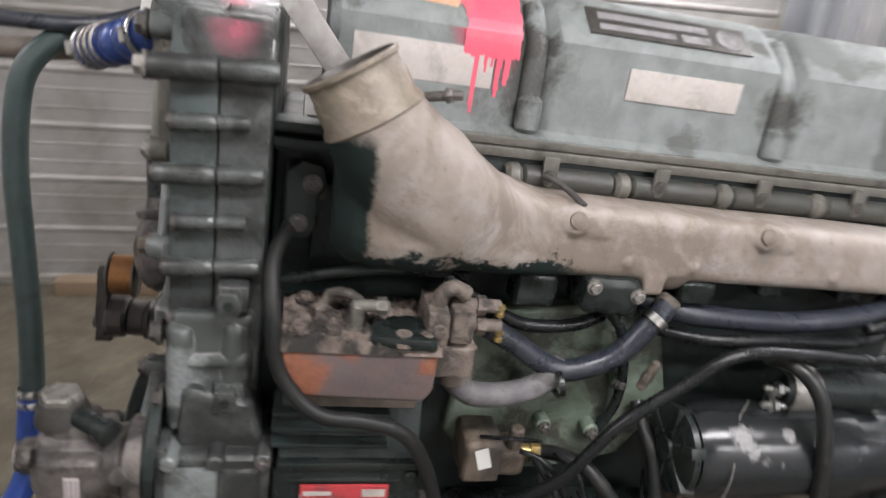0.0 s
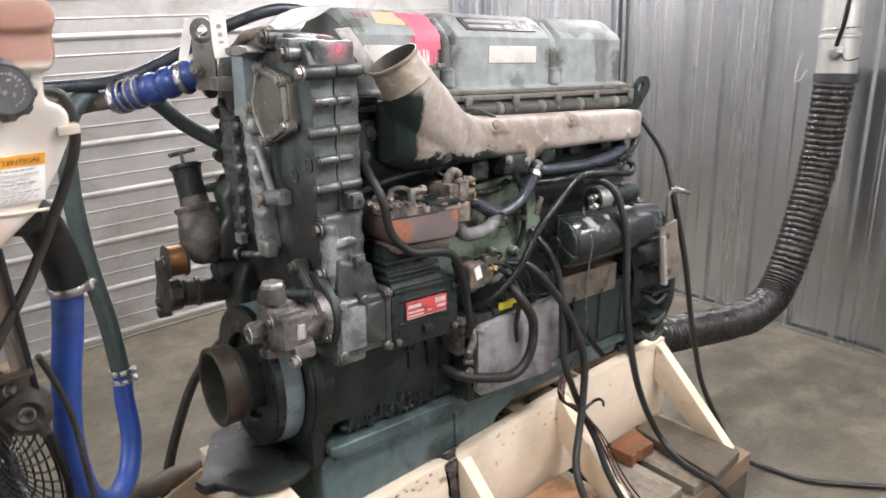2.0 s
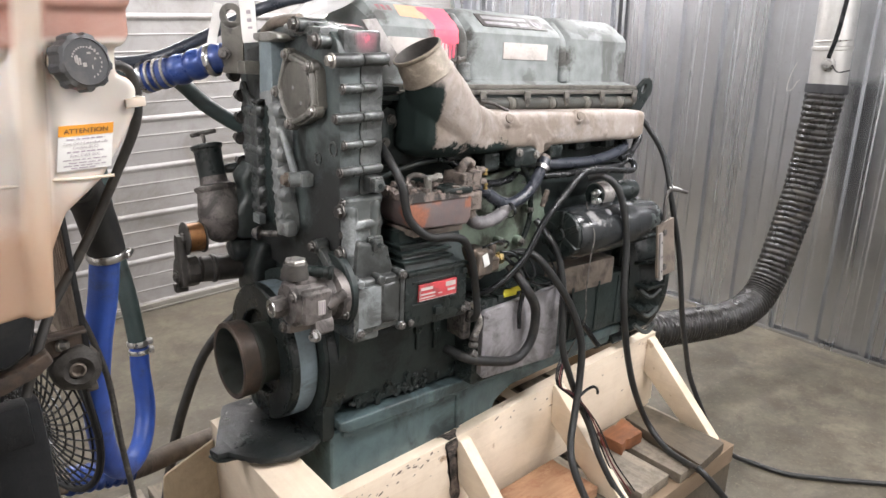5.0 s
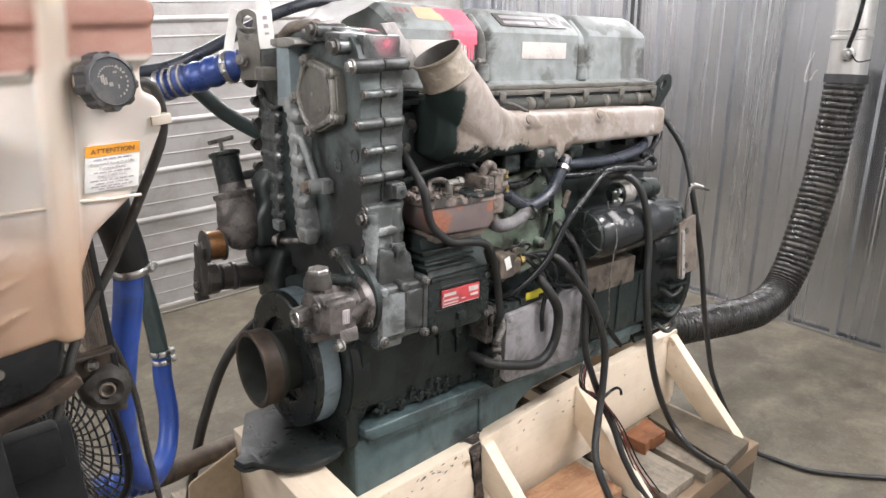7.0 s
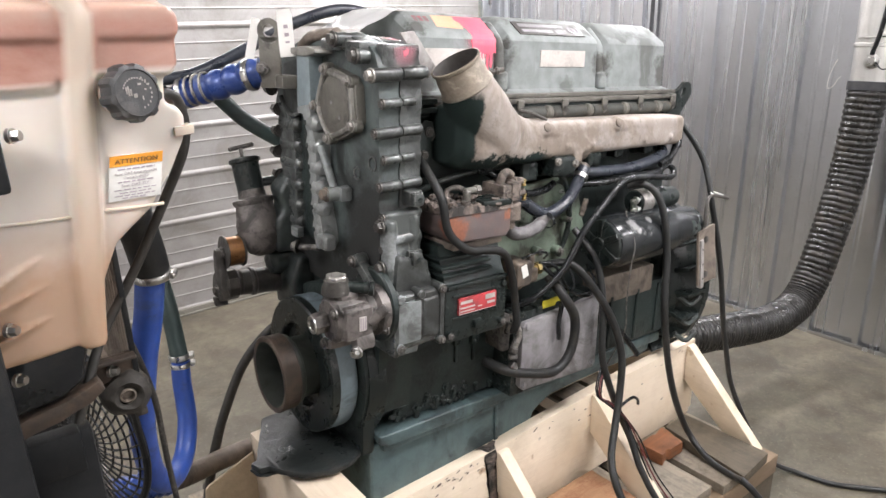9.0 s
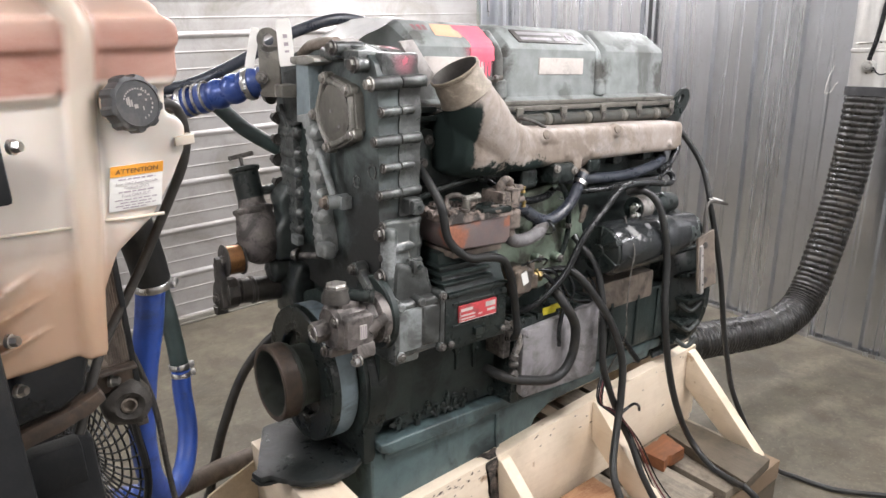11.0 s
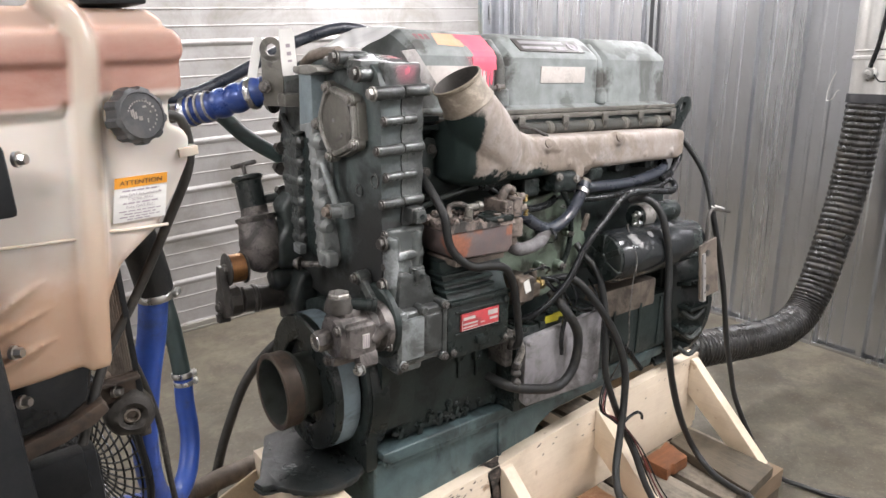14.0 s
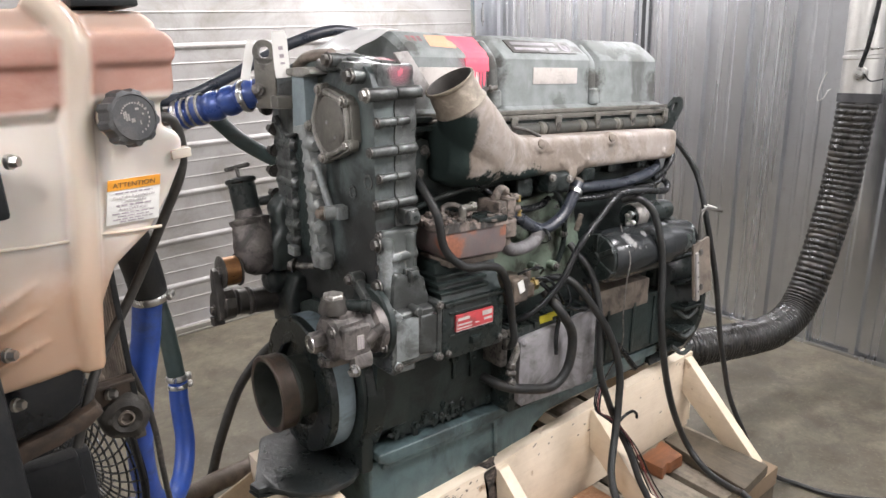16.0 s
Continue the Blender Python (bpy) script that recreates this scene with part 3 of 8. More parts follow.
box(bm, (BACK_X, DOOR_Y - 0.03, 0.002), (2.86, DOOR_Y + 0.02, 0.04), 0.004)
box(bm, (BACK_X, DOOR_Y - 0.045, 0.002), (2.86, DOOR_Y - 0.0301, 0.012), 0.002)
part("bottom_bar", bm, M["door_bar"], door)
bm = B()
box(bm, (2.845, DOOR_Y - 0.07, 0), (2.90, DOOR_Y - 0.062, 2.75), 0.002)
box(bm, (2.893, DOOR_Y - 0.0619, 0), (2.90, DOOR_Y + 0.05, 2.75), 0.002)
part("guide_rail", bm, M["siding"], door, "galvanised door guide rail")
bm = B()
box(bm, (2.925, DOOR_Y - 0.055, 1.83), (2.945, DOOR_Y - 0.035, 1.93), 0.003)
rod(bm, (2.935, DOOR_Y - 0.05, 1.80), (2.935, DOOR_Y - 0.05, 1.97), 0.006)
part("slide_latch", bm, M["steel"], door, "small steel slide latch")
bm = B()
box(bm, (2.90, DOOR_Y - 0.03, 0), (WALL_X + 0.003, DOOR_Y + 0.2, CEILING), 0.003)
box(bm, (BACK_X, DOOR_Y - 0.03, 2.76), (2.899, DOOR_Y + 0.2, CEILING), 0.003)
structure("wall_north", bm, M["siding"], "galvanised wall framing round the roller door", "wall")
bm = B()
box(bm, (BACK_X - 0.1, BACK_Y - 0.1, 0), (BACK_X, DOOR_Y + 0.2, CEILING), 0)
structure("wall_west", bm, M["lining"], "pale metal-lined wall behind the camera", "wall")
bm = B()
box(bm, (BACK_X, BACK_Y - 0.1, 0), (WALL_X + 0.1, BACK_Y, CEILING), 0)
structure("wall_south", bm, M["lining"], "pale metal-lined wall of the bay", "wall")

# a thin dark conduit up the siding
bm = B()
rod(bm, (WALL_X - 0.035, 1.235, 0.0), (WALL_X - 0.035, 1.235, CEILING), 0.012, 12)
tagged(part("conduit", bm, M["darkgap"], None, "dark vertical conduit pipe on the siding wall"), category="conduit")

# a loose white string hanging on the siding
bm = B()
tube(bm, [(WALL_X - 0.030, 0.12, 1.489), (WALL_X - 0.034, 0.139, 1.434), (WALL_X - 0.034, 0.149, 1.377), (WALL_X - 0.034, 0.147, 1.344), (WALL_X - 0.034, 0.119, 1.359), (WALL_X - 0.034, 0.105, 1.393), (WALL_X - 0.034, 0.091, 1.402)], 0.002, 8)
tagged(part("string", bm, M["white"], None, "loose white string hung on the siding"), category="string")

# ceiling tube fixtures
tube_glow, nt_, bs_ = mat_new("lit_tube")
bs_.inputs["Emission Color"].default_value = (1.0, 0.965, 0.985, 1)
bs_.inputs["Emission Strength"].default_value = 40
first = None
for lx, ly, watts in TUBES:
    if first is None:
        first = thing("ceiling_light", "white ceiling batten with two lit fluorescent tubes", "ceiling light", pose(lx, ly, CEILING), "bay lights")
        bm = B()
        box(bm, (-0.62, -0.06, -0.055), (0.62, 0.06, -0.001), 0.004)
        part("batten", bm, M["lining"], first)
        for s in (-0.09, 0.09):
            bm = B()
            rod(bm, (-0.6, s, -0.075), (0.6, s, -0.075), 0.013, 12)
            part("tube", bm, tube_glow, first, "glowing fluorescent tube")
    else:
        copy_thing(first, pose(lx, ly, CEILING))

# exhaust extraction: steel drop pipe and a black corrugated flexible duct
duct = thing("exhaust_duct", "black corrugated exhaust duct hanging from a galvanised drop pipe", "exhaust duct")
bm = B()
rod(bm, (2.812, -0.123, 1.40), (2.84, -0.085, CEILING - 0.003), 0.083, 28, 0.002)
lathe(bm, (2.815, -0.119, 1.56), (0.02, 0.025, 1), [(0, 0.0835), (0.004, 0.088), (0.016, 0.088), (0.02, 0.0835)], 28)
part("drop_pipe", bm, M["duct_steel"], duct, "dull galvanised drop pipe")
bm = B()
lathe(bm, (2.81, -0.125, 1.365), (0.1, 0.01, 1), [(0, 0.088), (0.0, 0.094), (0.04, 0.094), (0.04, 0.08)], 28)
part("hose_clamp", bm, M["darkgap"], duct, "dark band clamp")
bm = B()
DUCT = [(2.808, -0.125, 1.39), (2.785, -0.122, 1.20), (2.757, -0.12, 1.004), (2.685, -0.12, 0.80), (2.60, -0.12, 0.62), (2.545, -0.117, 0.51), (2.455, -0.11, 0.405), (2.30, -0.10, 0.362), (2.144, -0.08, 0.365), (1.903, -0.05, 0.40), (1.70, -0.02, 0.43), (1.5, 0.06, 0.45)]
tube(bm, DUCT, 0.08, 28, 0.0036, lambda s, i: 0.080 - 0.007 * min(1, s / 1.2) + 0.003 * noise.noise(V((s * 9, 0, 0))) + 0.0065 * abs(math.sin(math.pi * (s / 0.028 if s < 0.95 else 33.93 + (s - 0.95) / 0.019))) ** 0.8)
part("flexible_hose", bm, M["duct"], duct, "grimy black corrugated flexible hose", 60)
bm = B()
lathe(bm, (2.735, -0.145, 1.50), (-1, 0, 0), [(0, 0.0), (0, 0.032), (0.012, 0.032), (0.014, 0.022), (0.028, 0.018), (0.03, 0)], 20)
rod(bm, (2.73, -0.07, 1.60), (2.73, -0.23, 1.61), 0.004, 8)
part("test_plug", bm, M["steel"], duct, "round steel test port with a wire")
bm = B()
tube(bm, [(2.72, -0.165, 1.5), (2.715, -0.195, 1.47), (2.72, -0.245, 1.48)], 0.003, 6)
tube(bm, [(2.72, -0.145, 1.53), (2.715, -0.175, 1.7), (2.72, -0.205, 2.2), (2.72, -0.205, 2.84)], 0.01, 8)
part("sensor_wire", bm, M["rubber"], duct)

# ---- the engine ----
TILT = Matrix.Translation((0, 0, 0.72)) @ Matrix.Rotation(radians(3.5), 4, "Y")
engine = thing("diesel_engine", "grimy grey six-cylinder diesel engine standing in a wooden crate", "engine", TILT)

# cylinder block
bm = B()
prism(bm, [(-0.185, 0.05), (-0.185, 0.24), (-0.165, 0.27), (-0.165, 0.60), (0.19, 0.60), (0.19, 0.05)], "x", 0.10, 1.16, 0.008)
block = part("cylinder_block", bm, M["block"], engine, "soot-black engine block")
for x in (0.60, 0.77, 0.94, 1.1):
    bm = B()
    box(bm, (x - 0.012, -0.192, 0.05), (x + 0.012, -0.15, 0.27), 0.006)
    part("block_rib", bm, M["block"], block)
for x, z in ((0.285, 0.235), (0.345, 0.225)):
    bm = B()
    box(bm, (x - 0.012, -0.198, z - 0.02), (x + 0.012, -0.18, z + 0.05), 0.004)
    rod(bm, (x, -0.19, z - 0.012), (x, -0.201, z - 0.012), 0.006, 12)
    box(bm, (x - 0.004, -0.192, z - 0.07), (x + 0.006, -0.18, z - 0.01), 0.003)
    part("bracket_tab", bm, M["block"], block)
for x, z, r in ((0.10, 0.075, 0.010), (0.16, 0.07, 0.012), (0.19, 0.085, 0.008), (0.225, 0.075, 0.010), (0.255, 0.10, 0.011), (0.28, 0.08, 0.008), (0.31, 0.066, 0.009), (0.36, 0.075, 0.008), (0.41, 0.07, 0.008), (0.46, 0.068, 0.007)):
    bm = B()
    lathe(bm, (x, -0.183, z), (random.uniform(-0.3, 0.3), -1, 0.2), [(0, r * 1.2), (0.006, r), (0.006, r * 0.62), (0.014, r * 0.6), (0.014, 0)], 7)
    box(bm, (x - r * 0.5, -0.192, z - r * 2.2), (x + r * 0.7, -0.18, z), 0.002)
    part("cast_boss", bm, M["block"], block)
bm = B()
for k in range(34):
    t = B()
    bmesh.ops.create_icosphere(t, subdivisions=1, radius=random.uniform(0.003, 0.009))
    bmesh.ops.transform(t, matrix=pose(random.choice((random.gauss(0.275, 0.035), random.uniform(0.06, 0.34))), -0.186, 0.052 + abs(random.gauss(0, 0.016)), 0, random.uniform(0, 90), 0) @ Matrix.Diagonal((1.3, 0.7, 1.0, 1)), verts=t.verts)
    join(bm, t)
rough_up(bm, 0.005, 0.012, 0.008)
tagged(part("oily_crust", bm, M["black"], block, "oily black crust of dirt", 60), kind="stuff")
bm = B()
prism(bm, [(0.40, 0.40), (0.42, 0.60), (0.70, 0.64), (0.76, 0.46), (0.70, 0.36), (0.58, 0.33), (0.46, 0.33)], "y", -0.190, -0.15, 0.01, 3)
side = part("side_cover", bm, M["green"], block, "pale green painted block side")
for x, z, r in ((0.655, 0.51, 0.012), (0.55, 0.43, 0.012), (0.63, 0.42, 0.013), (0.50, 0.50, 0.012), (0.66, 0.56, 0.014)):
    bm = B()
    rod(bm, (x, -0.185, z), (x, -0.215, z), r, 16)
    part("core_plug", bm, M["green"], block)
bolts(block, [(x, -0.217, z) for x, z in ((0.655, 0.51), (0.55, 0.43), (0.63, 0.42), (0.5, 0.5))], (0, -1, 0), 0.007, 0.008, M["bolt"])
bm = B()
box(bm, (0.80, -0.236, 0.222), (1.06, -0.16, 0.312), 0.008)
rough_up(bm, 0.002, 0.04, 0.025)
part("rusty_side_panel", bm, M["tan"], block, "rusty tan side panel")
bm = B()
box(bm, (0.74, -0.232, 0.06), (1.15, -0.16, 0.25), 0.006)
part("lower_side_panel", bm, M["block"], block)
for x in (0.86, 0.99, 1.1):
    bm = B()
    box(bm, (x - 0.006, -0.238, 0.07), (x + 0.006, -0.2315, 0.24), 0.003)
    part("panel_rib", bm, M["block"], block)

# cylinder head, with round ports and the cover's clips
bm = B()
box(bm, (0.13, -0.15, 0.60), (1.17, 0.17, 0.822), 0.006)
head = part("cylinder_head", bm, M["block"], engine, "sooty cylinder head")
for i in range(6):
    x = 0.24 + i * 0.16
    bm = B()
    box(bm, (x - 0.06, -0.18, 0.66), (x + 0.06, -0.148, 0.77), 0.012)
    part("port_boss", bm, M["block"], head)
for i in range(5):
    x = 0.444 + i * 0.162
    bm = B()
    rod(bm, (x + 0.012, -0.153, 0.797), (min(x + 0.150, 1.162), -0.153, 0.797), 0.017, 18, 0.006)
    part("rail_segment", bm, M["rail"], head, "grimy dark rail segment")
    bm = B()
    rod(bm, (x - 0.012, -0.154, 0.797), (x + 0.012, -0.154, 0.797), 0.0195, 18, 0.006)
    part("rail_collar", bm, M["dull_brown"], head, "worn brown rail collar")
bm = B()
box(bm, (0.16, -0.158, 0.822), (1.19, 0.18, 0.836), 0.004)
part("head_gasket_rail", bm, M["dull_brown"], head)
for i in range(5):
    x = 0.492 + i * 0.166
    bm = B()
    prism(bm, [(x - 0.012, 0.832), (x + 0.012, 0.832), (x + 0.010, 0.800), (x + 0.004, 0.790), (x - 0.004, 0.790), (x - 0.010, 0.800)], "y", -0.172, -0.165, 0.003)
    part("clip", bm, M["dull_brown"], head)
bolts(head, [(0.492 + i * 0.166, -0.172, 0.806) for i in range(5)], (0, -1, 0), 0.0065, 0.004, M["iron"])
bm = B()
tube(bm, [(0.482, -0.176, 0.806), (0.50, -0.20, 0.803), (0.525, -0.232, 0.786)], 0.0045, 8)
part("bent_strap", bm, M["iron"], head, "thin bent steel strap")

# rocker cover in three bays with sloped shoulders
COVER = [(-0.148, 0.837), (-0.148, 0.85), (-0.13, 0.858), (-0.126, 0.978), (-0.118, 0.99), (-0.062, 1.03), (-0.04, 1.038), (0.07, 1.038), (0.15, 0.98), (0.16, 0.86), (0.17, 0.837)]
NECK = [(-0.148, 0.837), (-0.148, 0.85), (-0.112, 0.856), (-0.106, 0.965), (-0.098, 0.976), (-0.05, 1.018), (-0.035, 1.025), (0.07, 1.025), (0.13, 0.97), (0.14, 0.86), (0.17, 0.837)]


def bay(x, sec, inset=0.0):
    return [(x, y + (inset if z > 0.851 else 0) * (1 if y < 0 else -1), z - (inset * 0.5 if z > 1.0 else 0)) for y, z in sec]


bm = B()
loft(bm, [bay(x, s, i) for x, s, i in (
    (0.185, COVER, 0.022), (0.197, COVER, 0.003), (0.205, COVER, 0), (0.42, COVER, 0), (0.432, COVER, 0.004), (0.446, NECK, 0), (0.476, NECK, 0), (0.49, COVER, 0.004), (0.50, COVER, 0), (0.815, COVER, 0),
    (0.826, COVER, 0.004), (0.838, NECK, 0), (0.862, NECK, 0), (0.875, COVER, 0.004), (0.885, COVER, 0), (1.13, COVER, 0), (1.146, COVER, 0.004), (1.158, COVER, 0.022))])
cover = part("rocker_cover", bm, M["cover"], engine, "blue-grey rocker cover with sooty streaks", 28)
for x in (0.461, 0.85):
    bm = B()
    tube(bm, [(x, -0.111, 0.858), (x, -0.107, 0.93), (x, -0.099, 0.969), (x, -0.055, 1.010)], 0.017, 12)
    rod(bm, (x, -0.126, 0.852), (x, -0.122, 0.902), 0.017, 16, 0.006)
    part("cover_bolt_column", bm, M["cover"], cover)
bm = B()
box(bm, (0.165, -0.155, 0.8375), (1.185, -0.1485, 0.8485), 0.002)
part("cover_rim", bm, M["dull_brown"], cover)
# labels on the cover
bm = B()
box(bm, (0.593, -0.1305, 0.914), (0.768, -0.1275, 0.957), 0.001)
part("blank_label", bm, M["cream_label"], cover, "scuffed cream label")
bm = B()
box(bm, (0.215, -0.1291, 0.905), (0.40, -0.1262, 0.955), 0.001)
part("blank_label", bm, M["cream_label"], cover, "scuffed cream label")
slope = Matrix.Translation((0.0, -0.118, 0.99)) @ Matrix.Rotation(math.atan2(0.04, 0.056), 4, "X")
bm = B()
box(bm, (0.53, 0.006, 0.0005), (0.78, 0.060, 0.0035), 0.001, slope)
plate = part("emblem_plate", bm, M["iron"], cover, "dark name plate with worn silver bars")
for a, b, c, d in ((0.545, 0.036, 0.715, 0.050), (0.545, 0.014, 0.66, 0.026), (0.67, 0.012, 0.715, 0.028)):
    bm = B()
    box(bm, (a, b, 0.0036), (c, d, 0.0046), 0.0005, slope)
    part("silver_bar", bm, M["plate"], plate)
bm = B()
lathe(bm, slope @ V((0.748, 0.032, 0.0036)), slope.to_3x3() @ V((0, 0, 1)), [(0, 0.021), (0.001, 0.021), (0.001, 0.016), (0.0004, 0.015), (0.0004, 0.008), (0.001, 0.007), (0.001, 0)], 24)
part("silver_roundel", bm, M["plate"], plate)

# intake manifold: box rail with an upturned elbow
def tan_manifold():
    m, nt, bs = mat_new("tan_cast_manifold_with_black_overspray")
    vec = coords(nt)
    sep = nt.nodes.new("ShaderNodeSeparateXYZ")
    nt.links.new(vec, sep.inputs[0])
    c = blend(nt, noise_fac(nt, vec, 6, 0.35, 0.65, 7.0), (0.325, 0.283, 0.25), (0.24, 0.202, 0.172))
    c = blend(nt, maths(nt, "MULTIPLY", noise_fac(nt, vec, 22, 0.45, 0.7, 7.0), 0.42), c, (0.46, 0.425, 0.41))
    c = blend(nt, maths(nt, "MULTIPLY", noise_fac(nt, vec, 7, 0.47, 0.57, 9.0, 0.68, 0.6), 0.78), c, (0.185, 0.148, 0.115))
    c = blend(nt, maths(nt, "MULTIPLY", noise_fac(nt, vec, 13, 0.56, 0.66, 8.0, 0.7, 0.8), 0.7), c, (0.19, 0.175, 0.165))
    c = blend(nt, maths(nt, "MULTIPLY", noise_fac(nt, vec, 45, 0.60, 0.70, 8.0, 0.7), 0.6), c, (0.13, 0.105, 0.08))
    w = noise_fac(nt, vec, 16, 0.2, 0.8, 9.0, 0.75)
    wob = maths(nt, "MULTIPLY", maths(nt, "SUBTRACT", w, 0.5), 0.10)
    fx = node(nt, "ShaderNodeMapRange", **{"From Min": 0.246, "From Max": 0.239})
    nt.links.new(maths(nt, "ADD", sep.outputs[0], maths(nt, "MULTIPLY", wob, 0.28)), fx.inputs[0])
    fz = node(nt, "ShaderNodeMapRange", **{"From Min": 0.866, "From Max": 0.85})
    nt.links.new(maths(nt, "ADD", sep.outputs[2], maths(nt, "MULTIPLY", wob, 0.3)), fz.inputs[0])
    f1 = maths(nt, "MULTIPLY", fx.outputs[0], fz.outputs[0])
    lo = node(nt, "ShaderNodeMapRange", **{"From Min": 0.712, "From Max": 0.702})
    nt.links.new(maths(nt, "ADD", sep.outputs[2], wob), lo.inputs[0])
    lx = node(nt, "ShaderNodeMapRange", **{"From Min": 0.56, "From Max": 0.50})
    nt.links.new(maths(nt, "ADD", sep.outputs[0], wob), lx.inputs[0])
    f2 = maths(nt, "MULTIPLY", lo.outputs[0], lx.outputs[0])
    f = maths(nt, "MAXIMUM", f1, f2)
    c = blend(nt, f, c, (0.016, 0.024, 0.022))
    nt.links.new(c, bs.inputs["Base Color"])
    r = node(nt, "ShaderNodeMapRange", **{"To Min": 0.55, "To Max": 0.92})
    nt.links.new(f, r.inputs[0])
    nt.links.new(r.outputs[0], bs.inputs["Roughness"])
    sp = node(nt, "ShaderNodeMapRange", **{"To Min": 0.45, "To Max": 0.12})
    nt.links.new(f, sp.inputs[0])
    nt.links.new(sp.outputs[0], bs.inputs["Specular IOR Level"])
    bump(nt, bs, vec, 60, 0.45, 0.003)
    return m


M["manifold"] = tan_manifold()
M["neck"] = surface("scraped_brown_neck", (0.20, 0.165, 0.125), (0.13, 0.108, 0.082), (0.46, 0.41, 0.33), 0.30, 16.0, 60, 0.42, 0.6, 0.2, 0.4)


def ringpts(c, axis, r, ry=None, n=24, sq=2.0):
    """A rounded section round c across axis; sq above 2 makes it boxy."""
    d, u, w = frame_of(axis)
    out = []
    for i in range(n):
        a = 2 * math.pi * i / n
        ca, sa = math.cos(a), math.sin(a)
        e = 2 / sq
        out.append(V(c) + u * (abs(ca) ** e * math.copysign(1, ca)) * r + w * (abs(sa) ** e * math.copysign(1, sa)) * (ry or r))
    return out


AX = V((-0.63, 0.068, 1.0)).normalized()
RING = V((0.2055, -0.251, 0.926))
secs = [ringpts((1.132, -0.19, 0.732), (-1, 0, 0), 0.036, 0.034, 32, 5), ringpts((1.125, -0.19, 0.732), (-1, 0, 0), 0.048, 0.044, 32, 6)]
for x, ry in ((0.95, 0.046), (0.75, 0.047), (0.55, 0.05), (0.47, 0.055)):
    secs.append(ringpts((x, -0.192, 0.735), (-1, 0, 0.0), 0.05, ry, 32, 5))
secs += [ringpts((0.41, -0.20, 0.745), (-1, -0.05, 0.10), 0.058, 0.064, 32, 3.5), ringpts((0.345, -0.215, 0.768), (-1, -0.05, 0.35), 0.072, 0.078, 32, 2.8),
         ringpts((0.295, -0.232, 0.80), (-0.8, 0.05, 0.7), 0.074, 0.083, 32, 2.3), ringpts((0.262, -0.248, 0.84), (-0.62, 0.06, 0.85), 0.068, 0.07, 32, 2.1),
         ringpts(RING - AX * 0.062, AX, 0.060, 0.060, 32), ringpts(RING - AX * 0.055, AX, 0.045, 0.045, 32), ringpts(RING - AX * 0.054, AX, 0.001, 0.001, 32)]
bm = B()
loft(bm, secs)
# the elbow's lower body, swelling towards the front
loft(bm, [ringpts((0.40, -0.20, 0.735), (-1, 0, 0), 0.045, 0.055, 24, 3), ringpts((0.32, -0.215, 0.752), (-1, 0, 0), 0.070, 0.072, 24, 2.6), ringpts((0.26, -0.217, 0.757), (-1, 0, 0), 0.074, 0.076, 24, 2.4),
          ringpts((0.225, -0.212, 0.762), (-1, 0, 0), 0.070, 0.074, 24, 2.6), ringpts((0.203, -0.205, 0.765), (-1, 0, 0), 0.055, 0.062, 24, 2.8)])
for x in (0.515, 0.797):
    lathe(bm, (x, -0.236, 0.767), (0, -1, 0.35), [(0, 0.022), (0.006, 0.019), (0.008, 0.016), (0.008, 0)], 20)
    prism(bm, [(x + 0.018, 0.782), (x + 0.05, 0.750), (x + 0.02, 0.748)], "y", -0.2455, -0.225, 0.002)
box(bm, (0.632, -0.242, 0.668), (0.664, -0.20, 0.702), 0.004)
rod(bm, (0.685, -0.22, 0.675), (0.685, -0.20, 0.70), 0.022, 18)
tube(bm, [(0.30, -0.30, 0.80), (0.345, -0.284, 0.795), (0.378, -0.261, 0.772), (0.41, -0.25, 0.745)], 0.006, 12)
for x in (0.60, 0.70, 0.93, 1.06):
    rod(bm, (x, -0.238, 0.715), (x, -0.246, 0.715), 0.008, 14)
manifold = part("intake_manifold", bm, M["manifold"], engine, "dusty tan intake manifold, black overspray on the elbow", 60)
cast = manifold.modifiers.new("cast", "REMESH")
cast.mode, cast.voxel_size, cast.use_smooth_shade = "VOXEL", 0.0042, True
soft = manifold.modifiers.new("soft", "SMOOTH")
soft.factor, soft.iterations = 0.5, 2
bm = B()
loft(bm, [ringpts(RING + AX * d, AX, r, r, 40) for d, r in ((-0.066, 0.058), (-0.062, 0.0625), (-0.056, 0.0605), (-0.052, 0.0575), (-0.025, 0.0565), (-0.021, 0.0545), (-0.008, 0.0545), (-0.005, 0.0585), (0.0, 0.0585), (0.001, 0.0545))], False)
part("neck_ring", bm, M["neck"], manifold, "scraped brown inlet neck with a thin lip", 50)
bm = B()
loft(bm, [ringpts(RING + AX * d, AX, r, r, 40) for d, r in ((0.0008, 0.0546), (-0.004, 0.053), (-0.052, 0.051), (-0.0525, 0.001))], False)
part("bore", bm, M["iron"], manifold, "dark inlet bore", 50)
bolts(manifold, [(0.515, -0.2445, 0.770), (0.797, -0.2445, 0.770)], (0, -1, 0.35), 0.0085, 0.003, M["tan"])
bm = B()
tube(bm, [(0.292, -0.25, 0.902), (0.315, -0.262, 0.908), (0.332, -0.27, 0.912)], 0.006, 10)
rod(bm, (0.315, -0.262, 0.908), (0.322, -0.266, 0.910), 0.010, 6)
part("vacuum_fitting", bm, M["bolt"], manifold, "small steel fitting")
